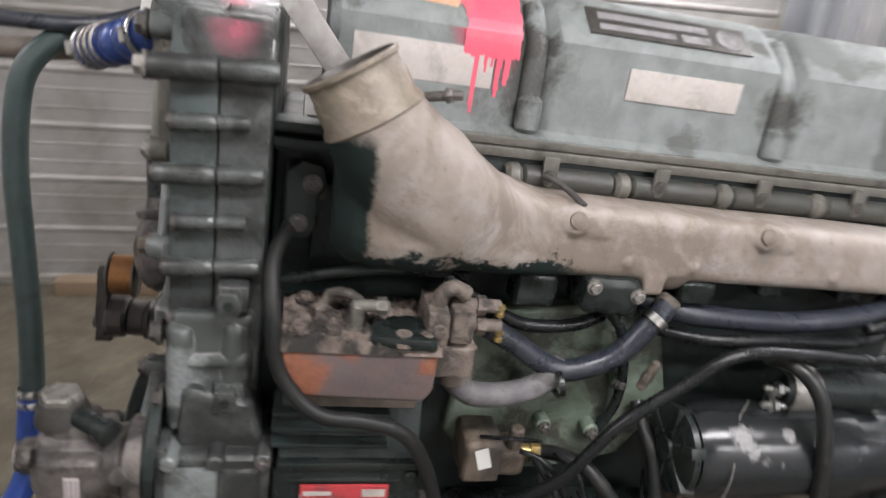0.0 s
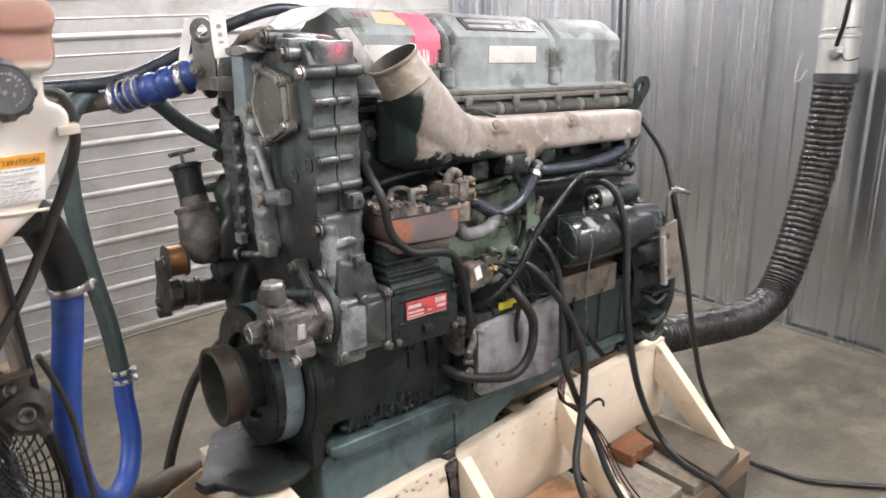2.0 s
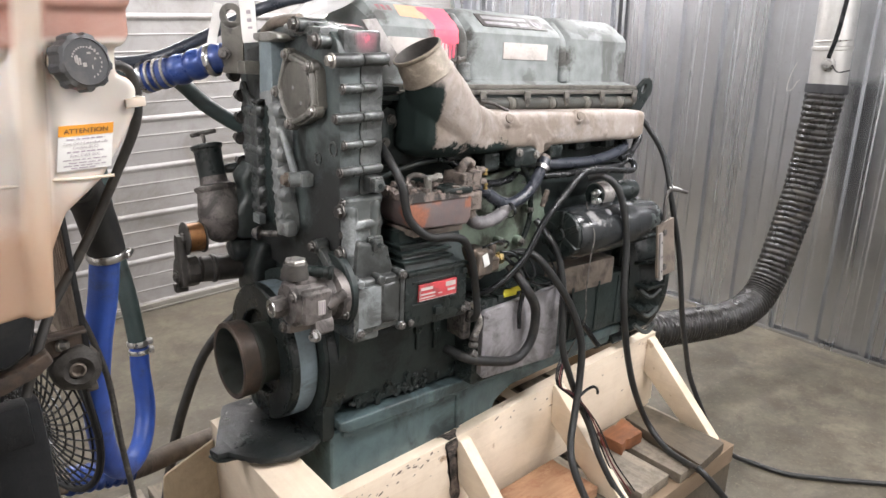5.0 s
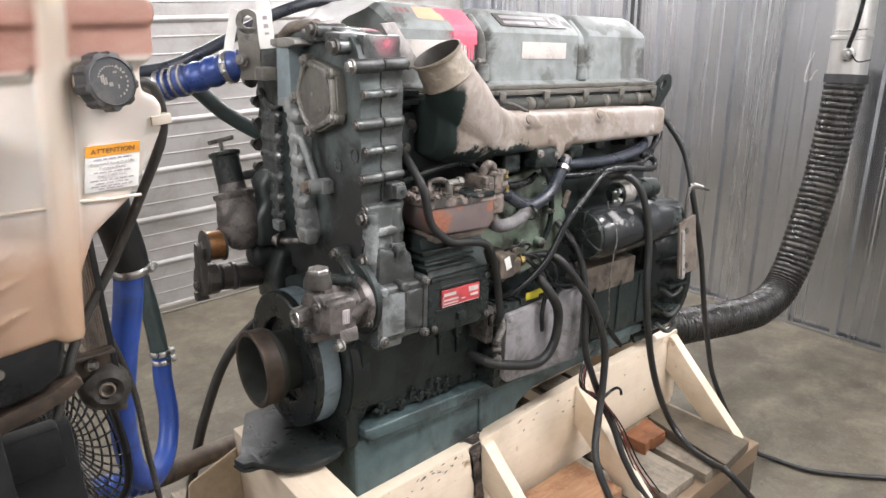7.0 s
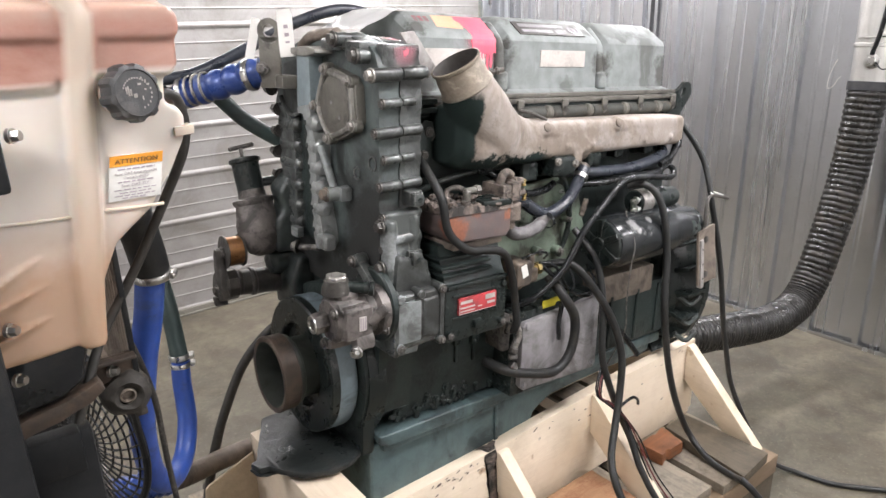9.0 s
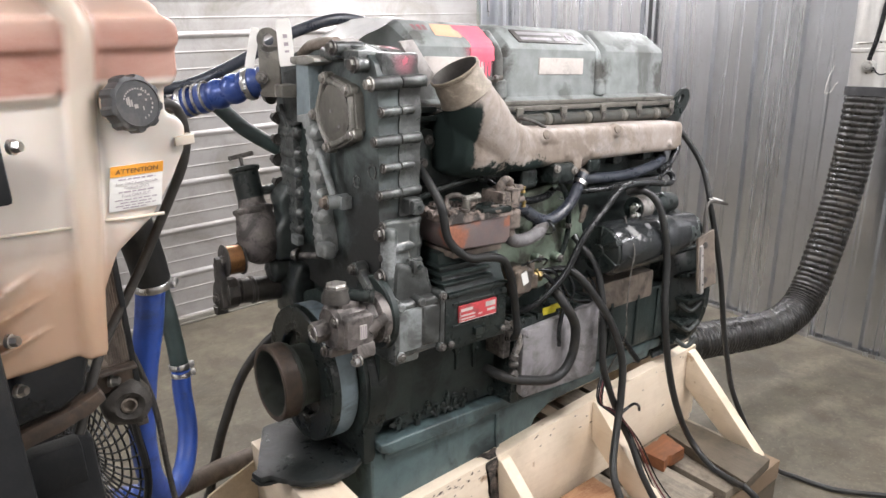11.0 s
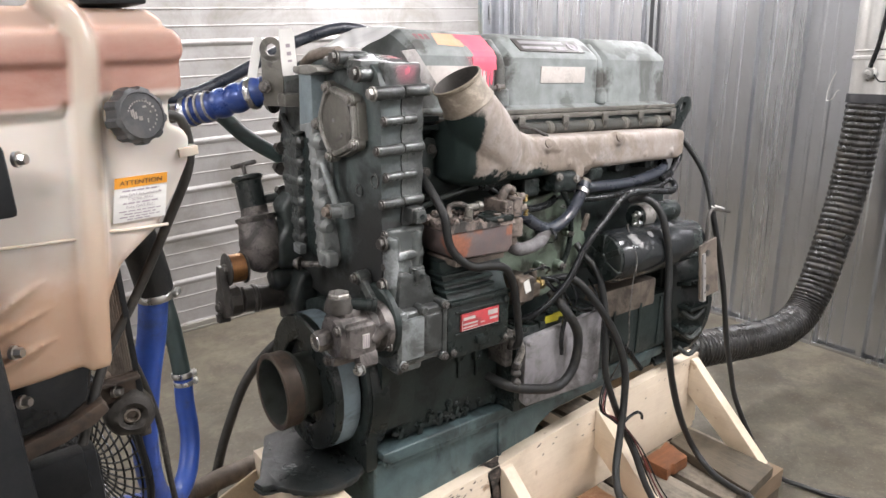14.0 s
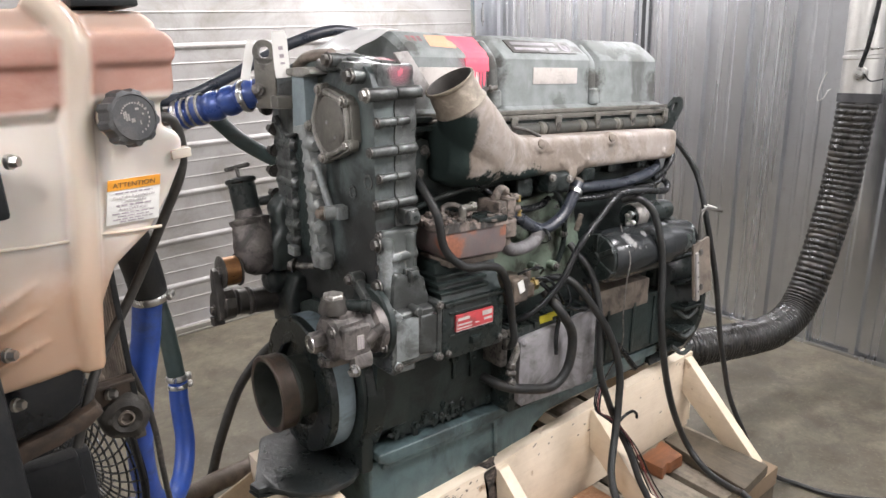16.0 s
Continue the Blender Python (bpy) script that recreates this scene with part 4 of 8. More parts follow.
for a, b, r in (((0.547, -0.252, 0.638), (0.63, -0.175, 0.692), 0.014), ((0.70, -0.235, 0.655), (0.75, -0.175, 0.69), 0.008), ((0.46, -0.22, 0.63), (0.52, -0.165, 0.68), 0.01),
                ((0.33, -0.21, 0.665), (0.37, -0.165, 0.695), 0.006), ((0.84, -0.21, 0.665), (0.88, -0.165, 0.695), 0.006), ((0.98, -0.21, 0.665), (1.02, -0.165, 0.695), 0.006)):
    bm = B()
    box(bm, a, b, r, None, 3)
    rough_up(bm, 0.004, 0.025, 0.012)
    part("manifold_boss", bm, M["black"], manifold)
bolts(manifold, [(0.621, -0.253, 0.672), (0.556, -0.252, 0.681)], (0, -1, 0), 0.008, 0.008, M["steel_worn"])
bm = B()
prism(bm, [(0.142, 0.695), (0.178, 0.695), (0.186, 0.71), (0.19, 0.775), (0.178, 0.79), (0.145, 0.79)], "y", -0.19, -0.165, 0.006)
link = part("side_bracket", bm, M["link"], block, "dark drilled bracket on the block")
for x, z, r in ((0.182, 0.765, 0.016), (0.163, 0.722, 0.011)):
    bm = B()
    lathe(bm, (x, -0.19, z), (0, -1, 0), [(0, r), (0.006, r), (0.008, r * 0.8), (0.003, r * 0.5), (0.003, 0)], 20)
    part("collar", bm, M["iron"], link)
bm = B()
box(bm, (0.128, -0.165, 0.802), (0.21, -0.14, 0.812), 0.003)
box(bm, (0.128, -0.175, 0.826), (0.21, -0.14, 0.836), 0.003)
part("head_ledge", bm, M["link"], head)
bm = B()
prism(bm, [(0.118, 0.985), (0.156, 0.99), (0.222, 0.908), (0.196, 0.888)], "y", -0.168, -0.160, 0.002)
part("brace_bar", bm, M["alu"], engine, "flat grey brace from the cover to the elbow")

# gear case: front cover and rear housing with a parting line, scalloped edges
# bolt columns: height, front end, rear end, radius
SIDE_Z = [(0.900, -0.004, 0.133, 0.0145), (0.842, 0.022, 0.104, 0.0105), (0.782, 0.004, 0.122, 0.0125), (0.725, 0.026, 0.104, 0.0095), (0.668, 0.016, 0.122, 0.0115), (0.60, 0.022, 0.118, 0.0095), (0.53, 0.022, 0.120, 0.0105), (0.465, 0.024, 0.122, 0.0125)]


def scallop(zs, y_of, bulge, sign, n=5):
    """Points along an edge that swells at every height in zs."""
    out = []
    for a, b in zip(zs, zs[1:]):
        for i in range(n):
            z = a + (b - a) * i / n
            out.append((y_of(z) + sign * bulge * abs(math.cos(math.pi * (z - a) / (b - a))) ** 1.5, z))
    return out + [(y_of(zs[-1]) + sign * bulge, zs[-1])]


right = scallop([0.40, 0.465, 0.53, 0.60, 0.668, 0.725, 0.782, 0.842, 0.90], lambda z: -0.237, 0.0045, -1)
left = scallop([0.87, 0.81, 0.75, 0.69, 0.63, 0.57, 0.51, 0.45], lambda z: 0.248 - max(0, 0.78 - z) * 0.15, 0.014, 1)
TOP = [(-0.225, 0.94), (-0.205, 0.955), (-0.13, 0.975), (0.02, 0.985), (0.13, 0.96), (0.215, 0.93)]
OUT = [(-0.225, 0.20), (-0.235, 0.36)] + right + TOP + left + [(0.225, 0.36), (0.27, 0.22), (0.24, 0.10), (0.10, 0.03), (-0.14, 0.03), (-0.21, 0.09)]
IN = [(y * 0.95, 0.5 + (z - 0.5) * 0.98) for y, z in OUT]
bm = B()
prism(bm, IN, "x", 0.03, 0.128, 0)
case = part("gear_case", bm, M["block"], engine, "grimy grey cast gear case")
bm = B()
prism(bm, [(-0.20, 0.37)] + right + TOP + left + [(0.18, 0.39)], "x", 0.0705, 0.126, 0.003)
part("rear_housing", bm, M["case_side"], case, "grey rear gear housing")
bm = B()
prism(bm, [(-0.19, 0.37)] + right + TOP + left + [(0.18, 0.39)], "x", 0.018, 0.0685, 0.003)
part("front_cover", bm, M["case"], case, "soot-stained front cover")
for i, (z, x0, x1, r) in enumerate(SIDE_Z):
    for a, b, q in ((x0, 0.0685, 1.0), (0.0705, x1, 0.93)):
        bm = B()
        q *= r
        lathe(bm, (a, -0.2435, z + (a - 0.02) * 0.06), (1, 0, 0.05), [(0, 0), (0, q * 0.86), (0.003, q), ((b - a) * 0.45, q * 0.97), ((b - a) * 0.8, q * 1.04), (b - a - 0.003, q * 0.95), (b - a, q * 0.8), (b - a, 0)], 20)
        part("bolt_column", bm, M["case_side"], case)
for z in (0.64, 0.506):
    bm = B()
    box(bm, (0.076, -0.268, z - 0.018), (0.114, -0.235, z + 0.018), 0.007)
    prism(bm, [(0.078, z - 0.014), (0.104, z - 0.014), (0.107, z), (0.102, z + 0.015), (0.08, z + 0.015)], "y", -0.284, -0.262, 0.004)
    rough_up(bm, 0.0012, 0.02, 0.01)
    lug = part("mounting_lug", bm, M["case_side"], case, "drilled mounting lug")
    bolts(lug, [(0.092, -0.2855, z)], (0, -1, 0), 0.0065, 0.0008, M["black"], False, "bolt_hole")
bolts(case, [(-0.004, -0.2435, 0.8985)], (-1, 0, -0.05), 0.0115, 0.012, M["steel_worn"])
bolts(case, [(x0, -0.2435, z) for z, x0, x1, r in SIDE_Z[1:]], (-1, 0, 0), 0.0085, 0.006, M["iron"])
bm = B()
prism(bm, [(0.026, 0.615), (0.018, 0.575), (0.024, 0.53), (0.036, 0.50), (0.030, 0.465), (0.040, 0.435), (0.112, 0.432), (0.104, 0.47), (0.116, 0.50), (0.120, 0.55), (0.114, 0.585), (0.122, 0.615)], "y", -0.258, -0.22, 0.012, 3)
rod(bm, (0.034, -0.25, 0.60), (0.034, -0.25, 0.45), 0.018, 20, 0.008)
rod(bm, (0.098, -0.248, 0.605), (0.094, -0.248, 0.50), 0.017, 20, 0.008)
rod(bm, (0.028, -0.252, 0.548), (0.115, -0.252, 0.552), 0.013, 18, 0.005)
rod(bm, (0.030, -0.256, 0.482), (0.110, -0.252, 0.486), 0.014, 18, 0.005)
rough_up(bm, 0.0035, 0.03, 0.011)
neck_casting = part("neck_casting", bm, M["neck_case"], case, "worn pale casting above the accessory drive", 60)
bolts(neck_casting, [(0.012, -0.252, 0.585), (0.014, -0.250, 0.49)], (-1, 0, 0), 0.0125, 0.012, M["iron"])
# dark hollow between the two flanges
bm = B()
prism(bm, [(0.015, 0.80), (0.155, 0.785), (0.145, 0.66), (0.115, 0.49), (-0.03, 0.48), (0.0, 0.62)], "x", 0.011, 0.0178, 0.002)
rough_up(bm, 0.0015, 0.04, 0.025)
part("hollow", bm, M["block"], case, "sooty hollow between the flanges")
# scalloped flange band on the front, with a pocket beside it and a second band at the far edge
ZS = [0.783, 0.731, 0.682, 0.636, 0.586, 0.534]
band = lambda z: 0.012 - (0.783 - z) * 0.10
bm = B()
edge = scallop(ZS, band, 0.011, 1, 7)
prism(bm, [(0.058, 0.815), (-0.004, 0.825), (-0.014, 0.775), (-0.030, 0.74), (-0.030, 0.66), (-0.036, 0.59), (-0.054, 0.535), (-0.058, 0.505), (-0.045, 0.488), (-0.02, 0.485)] + edge[::-1] + [(0.03, 0.80), (0.055, 0.80)], "x", -0.022, 0.02, 0.004)
flange_band = part("front_flange", bm, M["flange"], case, "scalloped grey front flange")
for z in ZS:
    bm = B()
    rod(bm, (-0.0075, band(z) - 0.002, z), (-0.0065, band(z) - 0.042, z - 0.004), 0.0205, 24, 0.010)
    part("flange_lobe", bm, M["flange"], flange_band)
bolts(flange_band, [(-0.0275, band(z) - 0.006, z) for z in ZS], (-1, 0, 0), 0.0072, 0.0012, M["block"], False, "bolt_hole")
bm = B()
box(bm, (-0.032, -0.085, 0.492), (0.0, -0.035, 0.53), 0.012, None, 3)
part("flange_foot", bm, M["flange"], flange_band)
for y0, y1, z in ((0.045, -0.01, 0.475), (0.2, 0.16, 0.452)):
    bm = B()
    rod(bm, (-0.035, y0, z), (-0.01, y1, z + 0.008), 0.008, 12)
    part("stud", bm, M["bolt"], flange_band)
    bolts(flange_band, [(-0.038, y0 + 0.006, z)], (-0.6, 0.8, 0), 0.013, 0.014, M["bolt"])
bm = B()
prism(bm, [(-0.006, 0.81), (-0.002, 0.935), (0.058, 0.935), (0.064, 0.815), (0.03, 0.80)], "x", -0.018, 0.02, 0.004)
part("vertical_rib", bm, M["rib"], case, "pale blue-grey vertical rib")
bm = B()
prism(bm, [(-0.05, 0.938), (-0.045, 0.948), (0.0, 0.953), (0.08, 0.948), (0.085, 0.938), (0.06, 0.932), (0.0, 0.93)], "x", -0.026, 0.03, 0.004)
part("rib_cap", bm, M["rim"], case)
# dull plate beside the rib with a raised lower lip
bm = B()
prism(bm, [(0.072, 0.93), (0.18, 0.91), (0.19, 0.84), (0.17, 0.805), (0.12, 0.79), (0.07, 0.80)], "x", 0.004, 0.022, 0.004)
tube(bm, [(0.0, 0.19, 0.83), (0.0, 0.165, 0.802), (0.0, 0.12, 0.788), (-0.004, 0.075, 0.80)], 0.006, 8)
part("cover_plate", bm, M["link_teal"], case, "dull teal plate with a raised lip")
ZT = [0.768, 0.716, 0.67, 0.617, 0.564, 0.522]
band2 = lambda z: 0.186 + (0.768 - z) * 0.01
bm = B()
edge = scallop([0.815] + ZT, band2, 0.012, 1, 7)
prism(bm, [(0.16, 0.80), (0.118, 0.775), (0.110, 0.70), (0.112, 0.60), (0.108, 0.50), (0.13, 0.49)] + edge[::-1], "x", -0.006, 0.02, 0.004)
side_band = part("inner_flange", bm, M["case_side"], case, "grey scalloped inner flange")
for z in ZT:
    bm = B()
    rod(bm, (0.008, band2(z) - 0.002, z), (0.011, band2(z) - 0.085, z - 0.003), 0.0195, 22, 0.009)
    part("flange_lobe", bm, M["case_side"], side_band)
bolts(side_band, [(-0.0105, band2(z) - 0.006, z) for z in ZT], (-1, 0, 0), 0.0065, 0.0012, M["block"], False, "bolt_hole")
bm = B()
box(bm, (-0.02, 0.085, 0.485), (0.0, 0.125, 0.512), 0.006)
part("flange_foot", bm, M["case_light"], side_band)
bolts(case, [(0.0, 0.245, 0.845), (0.0, 0.203, 0.797), (0.0, 0.207, 0.742), (0.0, 0.218, 0.687), (0.0, 0.212, 0.627)], (0, 1, 0), 0.0125, 0.034, M["iron"])
# bolted access cover with a raised pale rim
OCT = [(-0.055, 0.915), (-0.11, 0.905), (-0.165, 0.892), (-0.182, 0.875), (-0.19, 0.80), (-0.175, 0.782), (-0.12, 0.758), (-0.075, 0.748), (-0.045, 0.765), (-0.012, 0.81), (-0.008, 0.835), (-0.03, 0.88)]
inset = [(-0.096 + (y + 0.096) * 0.84, 0.832 + (z - 0.832) * 0.84) for y, z in OCT]
bm = B()
prism(bm, OCT, "x", -0.004, 0.02, 0.004)
lathe(bm, (-0.003, -0.098, 0.83), (-1, 0, 0), [(0, 0.064), (0.005, 0.063), (0.007, 0.058), (0.008, 0)], 36)
access = part("access_cover", bm, M["dull_brown"], case, "bolted access cover, dull brown metal")
loop = [V((-0.006, y, z)) for y, z in inset + inset[:2]]
bm = B()
tube(bm, loop, 0.0075, 8)
part("rim", bm, M["rim"], access, "pale raised rim")
PTS = [(-0.066, 0.905), (-0.166, 0.883), (-0.182, 0.792), (-0.074, 0.755), (-0.012, 0.822)]
for y, z in PTS:
    bm = B()
    rod(bm, (-0.014, y, z), (0.01, y, z), 0.0145, 16, 0.004)
    part("boss", bm, M["dull_brown"], access)
bolts(access, [(-0.014, y, z) for y, z in PTS], (-1, 0, 0), 0.0095, 0.009, M["steel_worn"])
for y, z in ((-0.09, 0.835), (-0.125, 0.805)):
    bm = B()
    lathe(bm, (-0.011, y, z), (-1, 0, 0), [(0, 0.005), (0.0012, 0.004), (0.0012, 0)], 8)
    part("cast_mark", bm, M["plate"], access)
bm = B()
rod(bm, (-0.016, -0.045, 0.735), (-0.014, -0.10, 0.645), 0.009, 12)
rod(bm, (-0.032, -0.098, 0.633), (0.016, -0.115, 0.636), 0.017, 16)
box(bm, (-0.012, -0.13, 0.618), (0.018, -0.095, 0.65), 0.006)
strut = part("strut", bm, M["case_light"], case, "small cast strut")
bolts(strut, [(-0.033, -0.098, 0.633)], (-1, 0, 0), 0.0125, 0.014, M["tan"])
bm = B()
lathe(bm, (0.017, -0.215, 0.715), (-1, 0, 0), [(0, 0.017), (0.002, 0.017), (0.002, 0.013), (0.0, 0.012)], 20)
part("cast_mark", bm, M["case_side"], case)
bm = B()
lathe(bm, (0.017, -0.15, 0.685), (-1, 0, 0), [(0, 0.015), (0.002, 0.015), (0.002, 0.011), (0.0, 0.010)], 20)
part("cast_mark", bm, M["case_side"], case)
# top of the gear case: fitting, clamp bracket
bm = B()
box(bm, (-0.005, -0.20, 0.93), (0.07, -0.14, 0.965), 0.008)
rod(bm, (-0.012, -0.195, 0.935), (0.05, -0.195, 0.938), 0.016, 18, 0.005)
rough_up(bm, 0.002, 0.02, 0.012)
part("top_housing", bm, M["case_side"], case)
bm = B()
tube(bm, [(0.02, 0.10, 0.952), (0.02, 0.04, 0.975), (0.03, -0.05, 0.98)], 0.014, 12)
part("top_pipe", bm, M["tan"], case, "dusty brown pipe")
bm = B()
rod(bm, (-0.016, -0.115, 0.968), (0.06, -0.12, 0.968), 0.015, 18, 0.005)
box(bm, (0.0, -0.14, 0.945), (0.075, -0.02, 0.972), 0.012, None, 3)
rough_up(bm, 0.003, 0.025, 0.014)
part("top_boss", bm, M["case_side"], case, "worn casting on the case top")
bolts(case, [(-0.013, -0.195, 0.935), (-0.017, -0.115, 0.968)], (-1, 0, 0), 0.0125, 0.012, M["iron"])
bm = B()
box(bm, (0.03, -0.2355, 0.90), (0.122, -0.205, 0.962), 0.008)
rough_up(bm, 0.0025, 0.03, 0.012)
part("corner_casting", bm, M["case_side"], case)
for pts, mat in ((((0.04, -0.2385, 0.902), (0.118, -0.2385, 0.902), (0.118, -0.2385, 0.956), (0.04, -0.2385, 0.956)), "mist_corner"), (((0.035, -0.225, 0.9665), (0.125, -0.225, 0.9665), (0.125, -0.14, 0.9775), (0.035, -0.14, 0.9775)), "mist_top")):
    bm = B()
    bm.faces.new([bm.verts.new(p) for p in pts])
    part("pink_overspray", bm, M[mat], case, "faded pink spray stain")

# crank damper and hub
CY, CZ = -0.008, 0.186
bm = B()
lathe(bm, (-0.005, CY, CZ), (-1, 0, 0), [(0, 0.02), (0, 0.170), (0.003, 0.173), (0.046, 0.173), (0.047, 0.1725)], 64)
damper = part("vibration_damper", bm, M["damper"], engine, "blue-grey rimmed vibration damper")
bm = B()
lathe(bm, (-0.052, CY, CZ), (-1, 0, 0), [(-0.0005, 0.1725), (0.018, 0.172), (0.022, 0.168), (0.022, 0.112), (0.019, 0.108), (0.002, 0.104), (0.0, 0.085), (0.0, 0.0)], 64)
part("damper_face", bm, M["black"], damper, "black damper face with a deep groove")
HUB = (-0.055, CY - 0.004, CZ - 0.002)
bm = B()
lathe(bm, HUB, (-1, 0, 0), [(-0.012, 0.076), (0.030, 0.077), (0.040, 0.080), (0.046, 0.088), (0.052, 0.0905), (0.079, 0.0918)], 64)
hub = part("hub", bm, M["bore"], damper, "grey crank hub")
bm = B()
lathe(bm, HUB, (-1, 0, 0), [(0.056, 0.0908), (0.059, 0.0935), (0.088, 0.0940), (0.094, 0.0955), (0.099, 0.0950), (0.101, 0.0925), (0.101, 0.0845), (0.0995, 0.0815)], 64)
part("hub_band", bm, M["hub_rust"], hub, "rust-brown band round the hub mouth")
bm = B()
lathe(bm, HUB, (-1, 0, 0), [(0.0996, 0.0816), (0.09, 0.0795), (0.06, 0.077), (-0.008, 0.072), (-0.008, 0)], 64)
part("hub_bore", bm, M["bore"], hub, "dark hub mouth")

bm = B()
lathe(bm, (0.03, CY, CZ), (-1, 0, 0), [(0, 0.2), (0.031, 0.2), (0.033, 0.196), (0.033, 0.0)], 56)
part("backing_ring", bm, M["block"], engine, "black case face behind the damper")
# front support under the crank, with a curved skirt behind the damper
bm = B()
arc = [(-0.078 + 0.135 * math.cos(a), -0.045 + 0.162 * math.sin(a)) for a in [radians(210 + 12 * i) for i in range(12)]]
prism(bm, [(-0.134, 0.106), (-0.222, -0.066), (-0.238, -0.072), (-0.230, -0.105), (-0.208, -0.108)] + arc[1:] + [(0.04, 0.106)], "z", -0.014, 0.002, 0.005)
prism(bm, [(-0.240, -0.070), (-0.232, -0.108), (-0.190, -0.118), (-0.20, -0.07)], "z", -0.022, -0.0145, 0.003)
rough_up(bm, 0.0028, 0.022, 0.011)
front_mount = part("front_support", bm, M["oily"], engine, "black oily front support plate")
bm = B()
sec = []
for i in range(20):
    a = radians(-118 + 8.0 * i)
    sec.append([(x, CY - r * math.cos(a), CZ - 0.004 + r * math.sin(a)) for x, r in ((-0.002 + 0.012 * (i / 19), 0.205), (-0.002 + 0.012 * (i / 19), 0.184), (0.05, 0.182), (0.05, 0.212))])
loft(bm, sec)
part("curved_skirt", bm, M["black"], front_mount, "curved black skirt behind the damper", 50)
bm = B()
box(bm, (0.0, -0.19, -0.01), (0.035, 0.19, 0.12), 0.008)
part("support_web", bm, M["black"], front_mount)
for x, y in ((-0.152, -0.062), (-0.149, -0.08), (-0.146, -0.098)):
    bm = B()
    lathe(bm, (x, y, 0.001), (0, 0, 1), [(0, 0.0095), (0.0025, 0.009), (0.0028, 0.006), (0.0, 0.0055), (0.0, 0)], 16)
    part("drilled_boss", bm, M["block"], front_mount)

# oil pan: deep at the front, shallow behind a curved step
bm = B()
prism(bm, [(0.035, 0.042), (1.17, 0.042), (1.175, 0.03), (1.17, 0.008), (0.06, 0.008), (0.035, 0.02)], "y", -0.214, 0.214, 0.006, 3)
pan = part("oil_pan", bm, M["pan"], engine, "teal painted oil pan")
bm = B()
prof = [(0.022, 0.008), (1.16, 0.008), (1.15, -0.035), (0.80, -0.045), (0.66, -0.055), (0.60, -0.085), (0.57, -0.14), (0.55, -0.30), (0.045, -0.30), (0.025, -0.28)]
prism(bm, prof, "y", -0.19, 0.19, 0.012, 3)
part("sump", bm, M["pan"], pan, "stained teal sump")
bm = B()
box(bm, (0.05, -0.207, -0.008), (0.375, -0.186, 0.010), 0.004)
prism(bm, [(0.405, 0.008), (0.432, 0.008), (0.442, -0.02), (0.45, -0.17), (0.438, -0.17), (0.43, -0.014), (0.405, -0.004)], "y", -0.1965, -0.186, 0.003)
part("sump_ledge", bm, M["pan"], pan)

# flywheel housing
bm = B()
lathe(bm, (1.15, 0.0, 0.20), (1, 0, 0), [(0, 0.12), (0.0, 0.245), (0.02, 0.265), (0.05, 0.27), (0.10, 0.30), (0.105, 0.31), (0.13, 0.31), (0.135, 0.305), (0.135, 0.2)], 64)
box(bm, (1.14, -0.20, 0.2), (1.22, 0.22, 0.47), 0.02)
flywheel_housing = part("flywheel_housing", bm, M["black"], engine, "black ribbed flywheel housing")
for i in range(22):
    a = 2 * math.pi * i / 22
    p = V((1.21, 0.29 * math.cos(a), 0.20 + 0.29 * math.sin(a)))
    t = B()
    box(t, (-0.055, -0.006, -0.03), (0.05, 0.006, 0.022), 0.003, Matrix.Translation(p) @ Matrix.Rotation(a - math.pi / 2, 4, "X"))
    part("radial_rib", t, M["black"], flywheel_housing)
bm = B()
for dz in (0.03, -0.04, -0.1):
    tube(bm, [(1.16, -0.275, 0.16 + dz), (1.2, -0.296, 0.13 + dz), (1.24, -0.305, 0.155 + dz)], 0.008, 8)
part("housing_rib", bm, M["link"], flywheel_housing)

# starter motor
SY, SZ = -0.275, 0.44
bm = B()
lathe(bm, (0.735, SY, SZ), (1, 0, 0), [(0, 0), (0, 0.045), (0.004, 0.068), (0.02, 0.076), (0.27, 0.076), (0.275, 0.07), (0.3, 0.068), (0.36, 0.06), (0.42, 0.055), (0.42, 0)], 40)
starter = part("starter_motor", bm, M["scraped"], engine, "black starter motor with scraped paint")
bm = B()
lathe(bm, (0.735, SY, SZ), (-1, 0, 0), [(0, 0.068), (0.008, 0.066), (0.014, 0.05), (0.014, 0.02), (0.02, 0.018), (0.02, 0)], 32)
for i in range(6):
    a = i * math.pi / 3
    box(bm, (0.718, SY - 0.008, SZ + 0.02), (0.742, SY + 0.008, SZ + 0.07), 0.003, Matrix.Translation((0, SY, SZ)) @ Matrix.Rotation(a, 4, "X") @ Matrix.Translation((0, -SY, -SZ)))
part("end_frame", bm, M["black"], starter)
bm = B()
lathe(bm, (0.890, -0.252, 0.535), (1, 0, 0), [(0, 0), (0, 0.03), (0.003, 0.034), (0.16, 0.034), (0.163, 0.03), (0.19, 0.03), (0.19, 0)], 28)
solenoid = part("solenoid", bm, M["black"], starter, "black starter solenoid")
bm = B()
lathe(bm, (0.897, -0.252, 0.535), (1, 0, 0), [(0, 0.0342), (0.0, 0.0365), (0.048, 0.0365), (0.048, 0.0342)], 28)
part("solenoid_band", bm, M["steel_worn"], solenoid, "bright steel band")
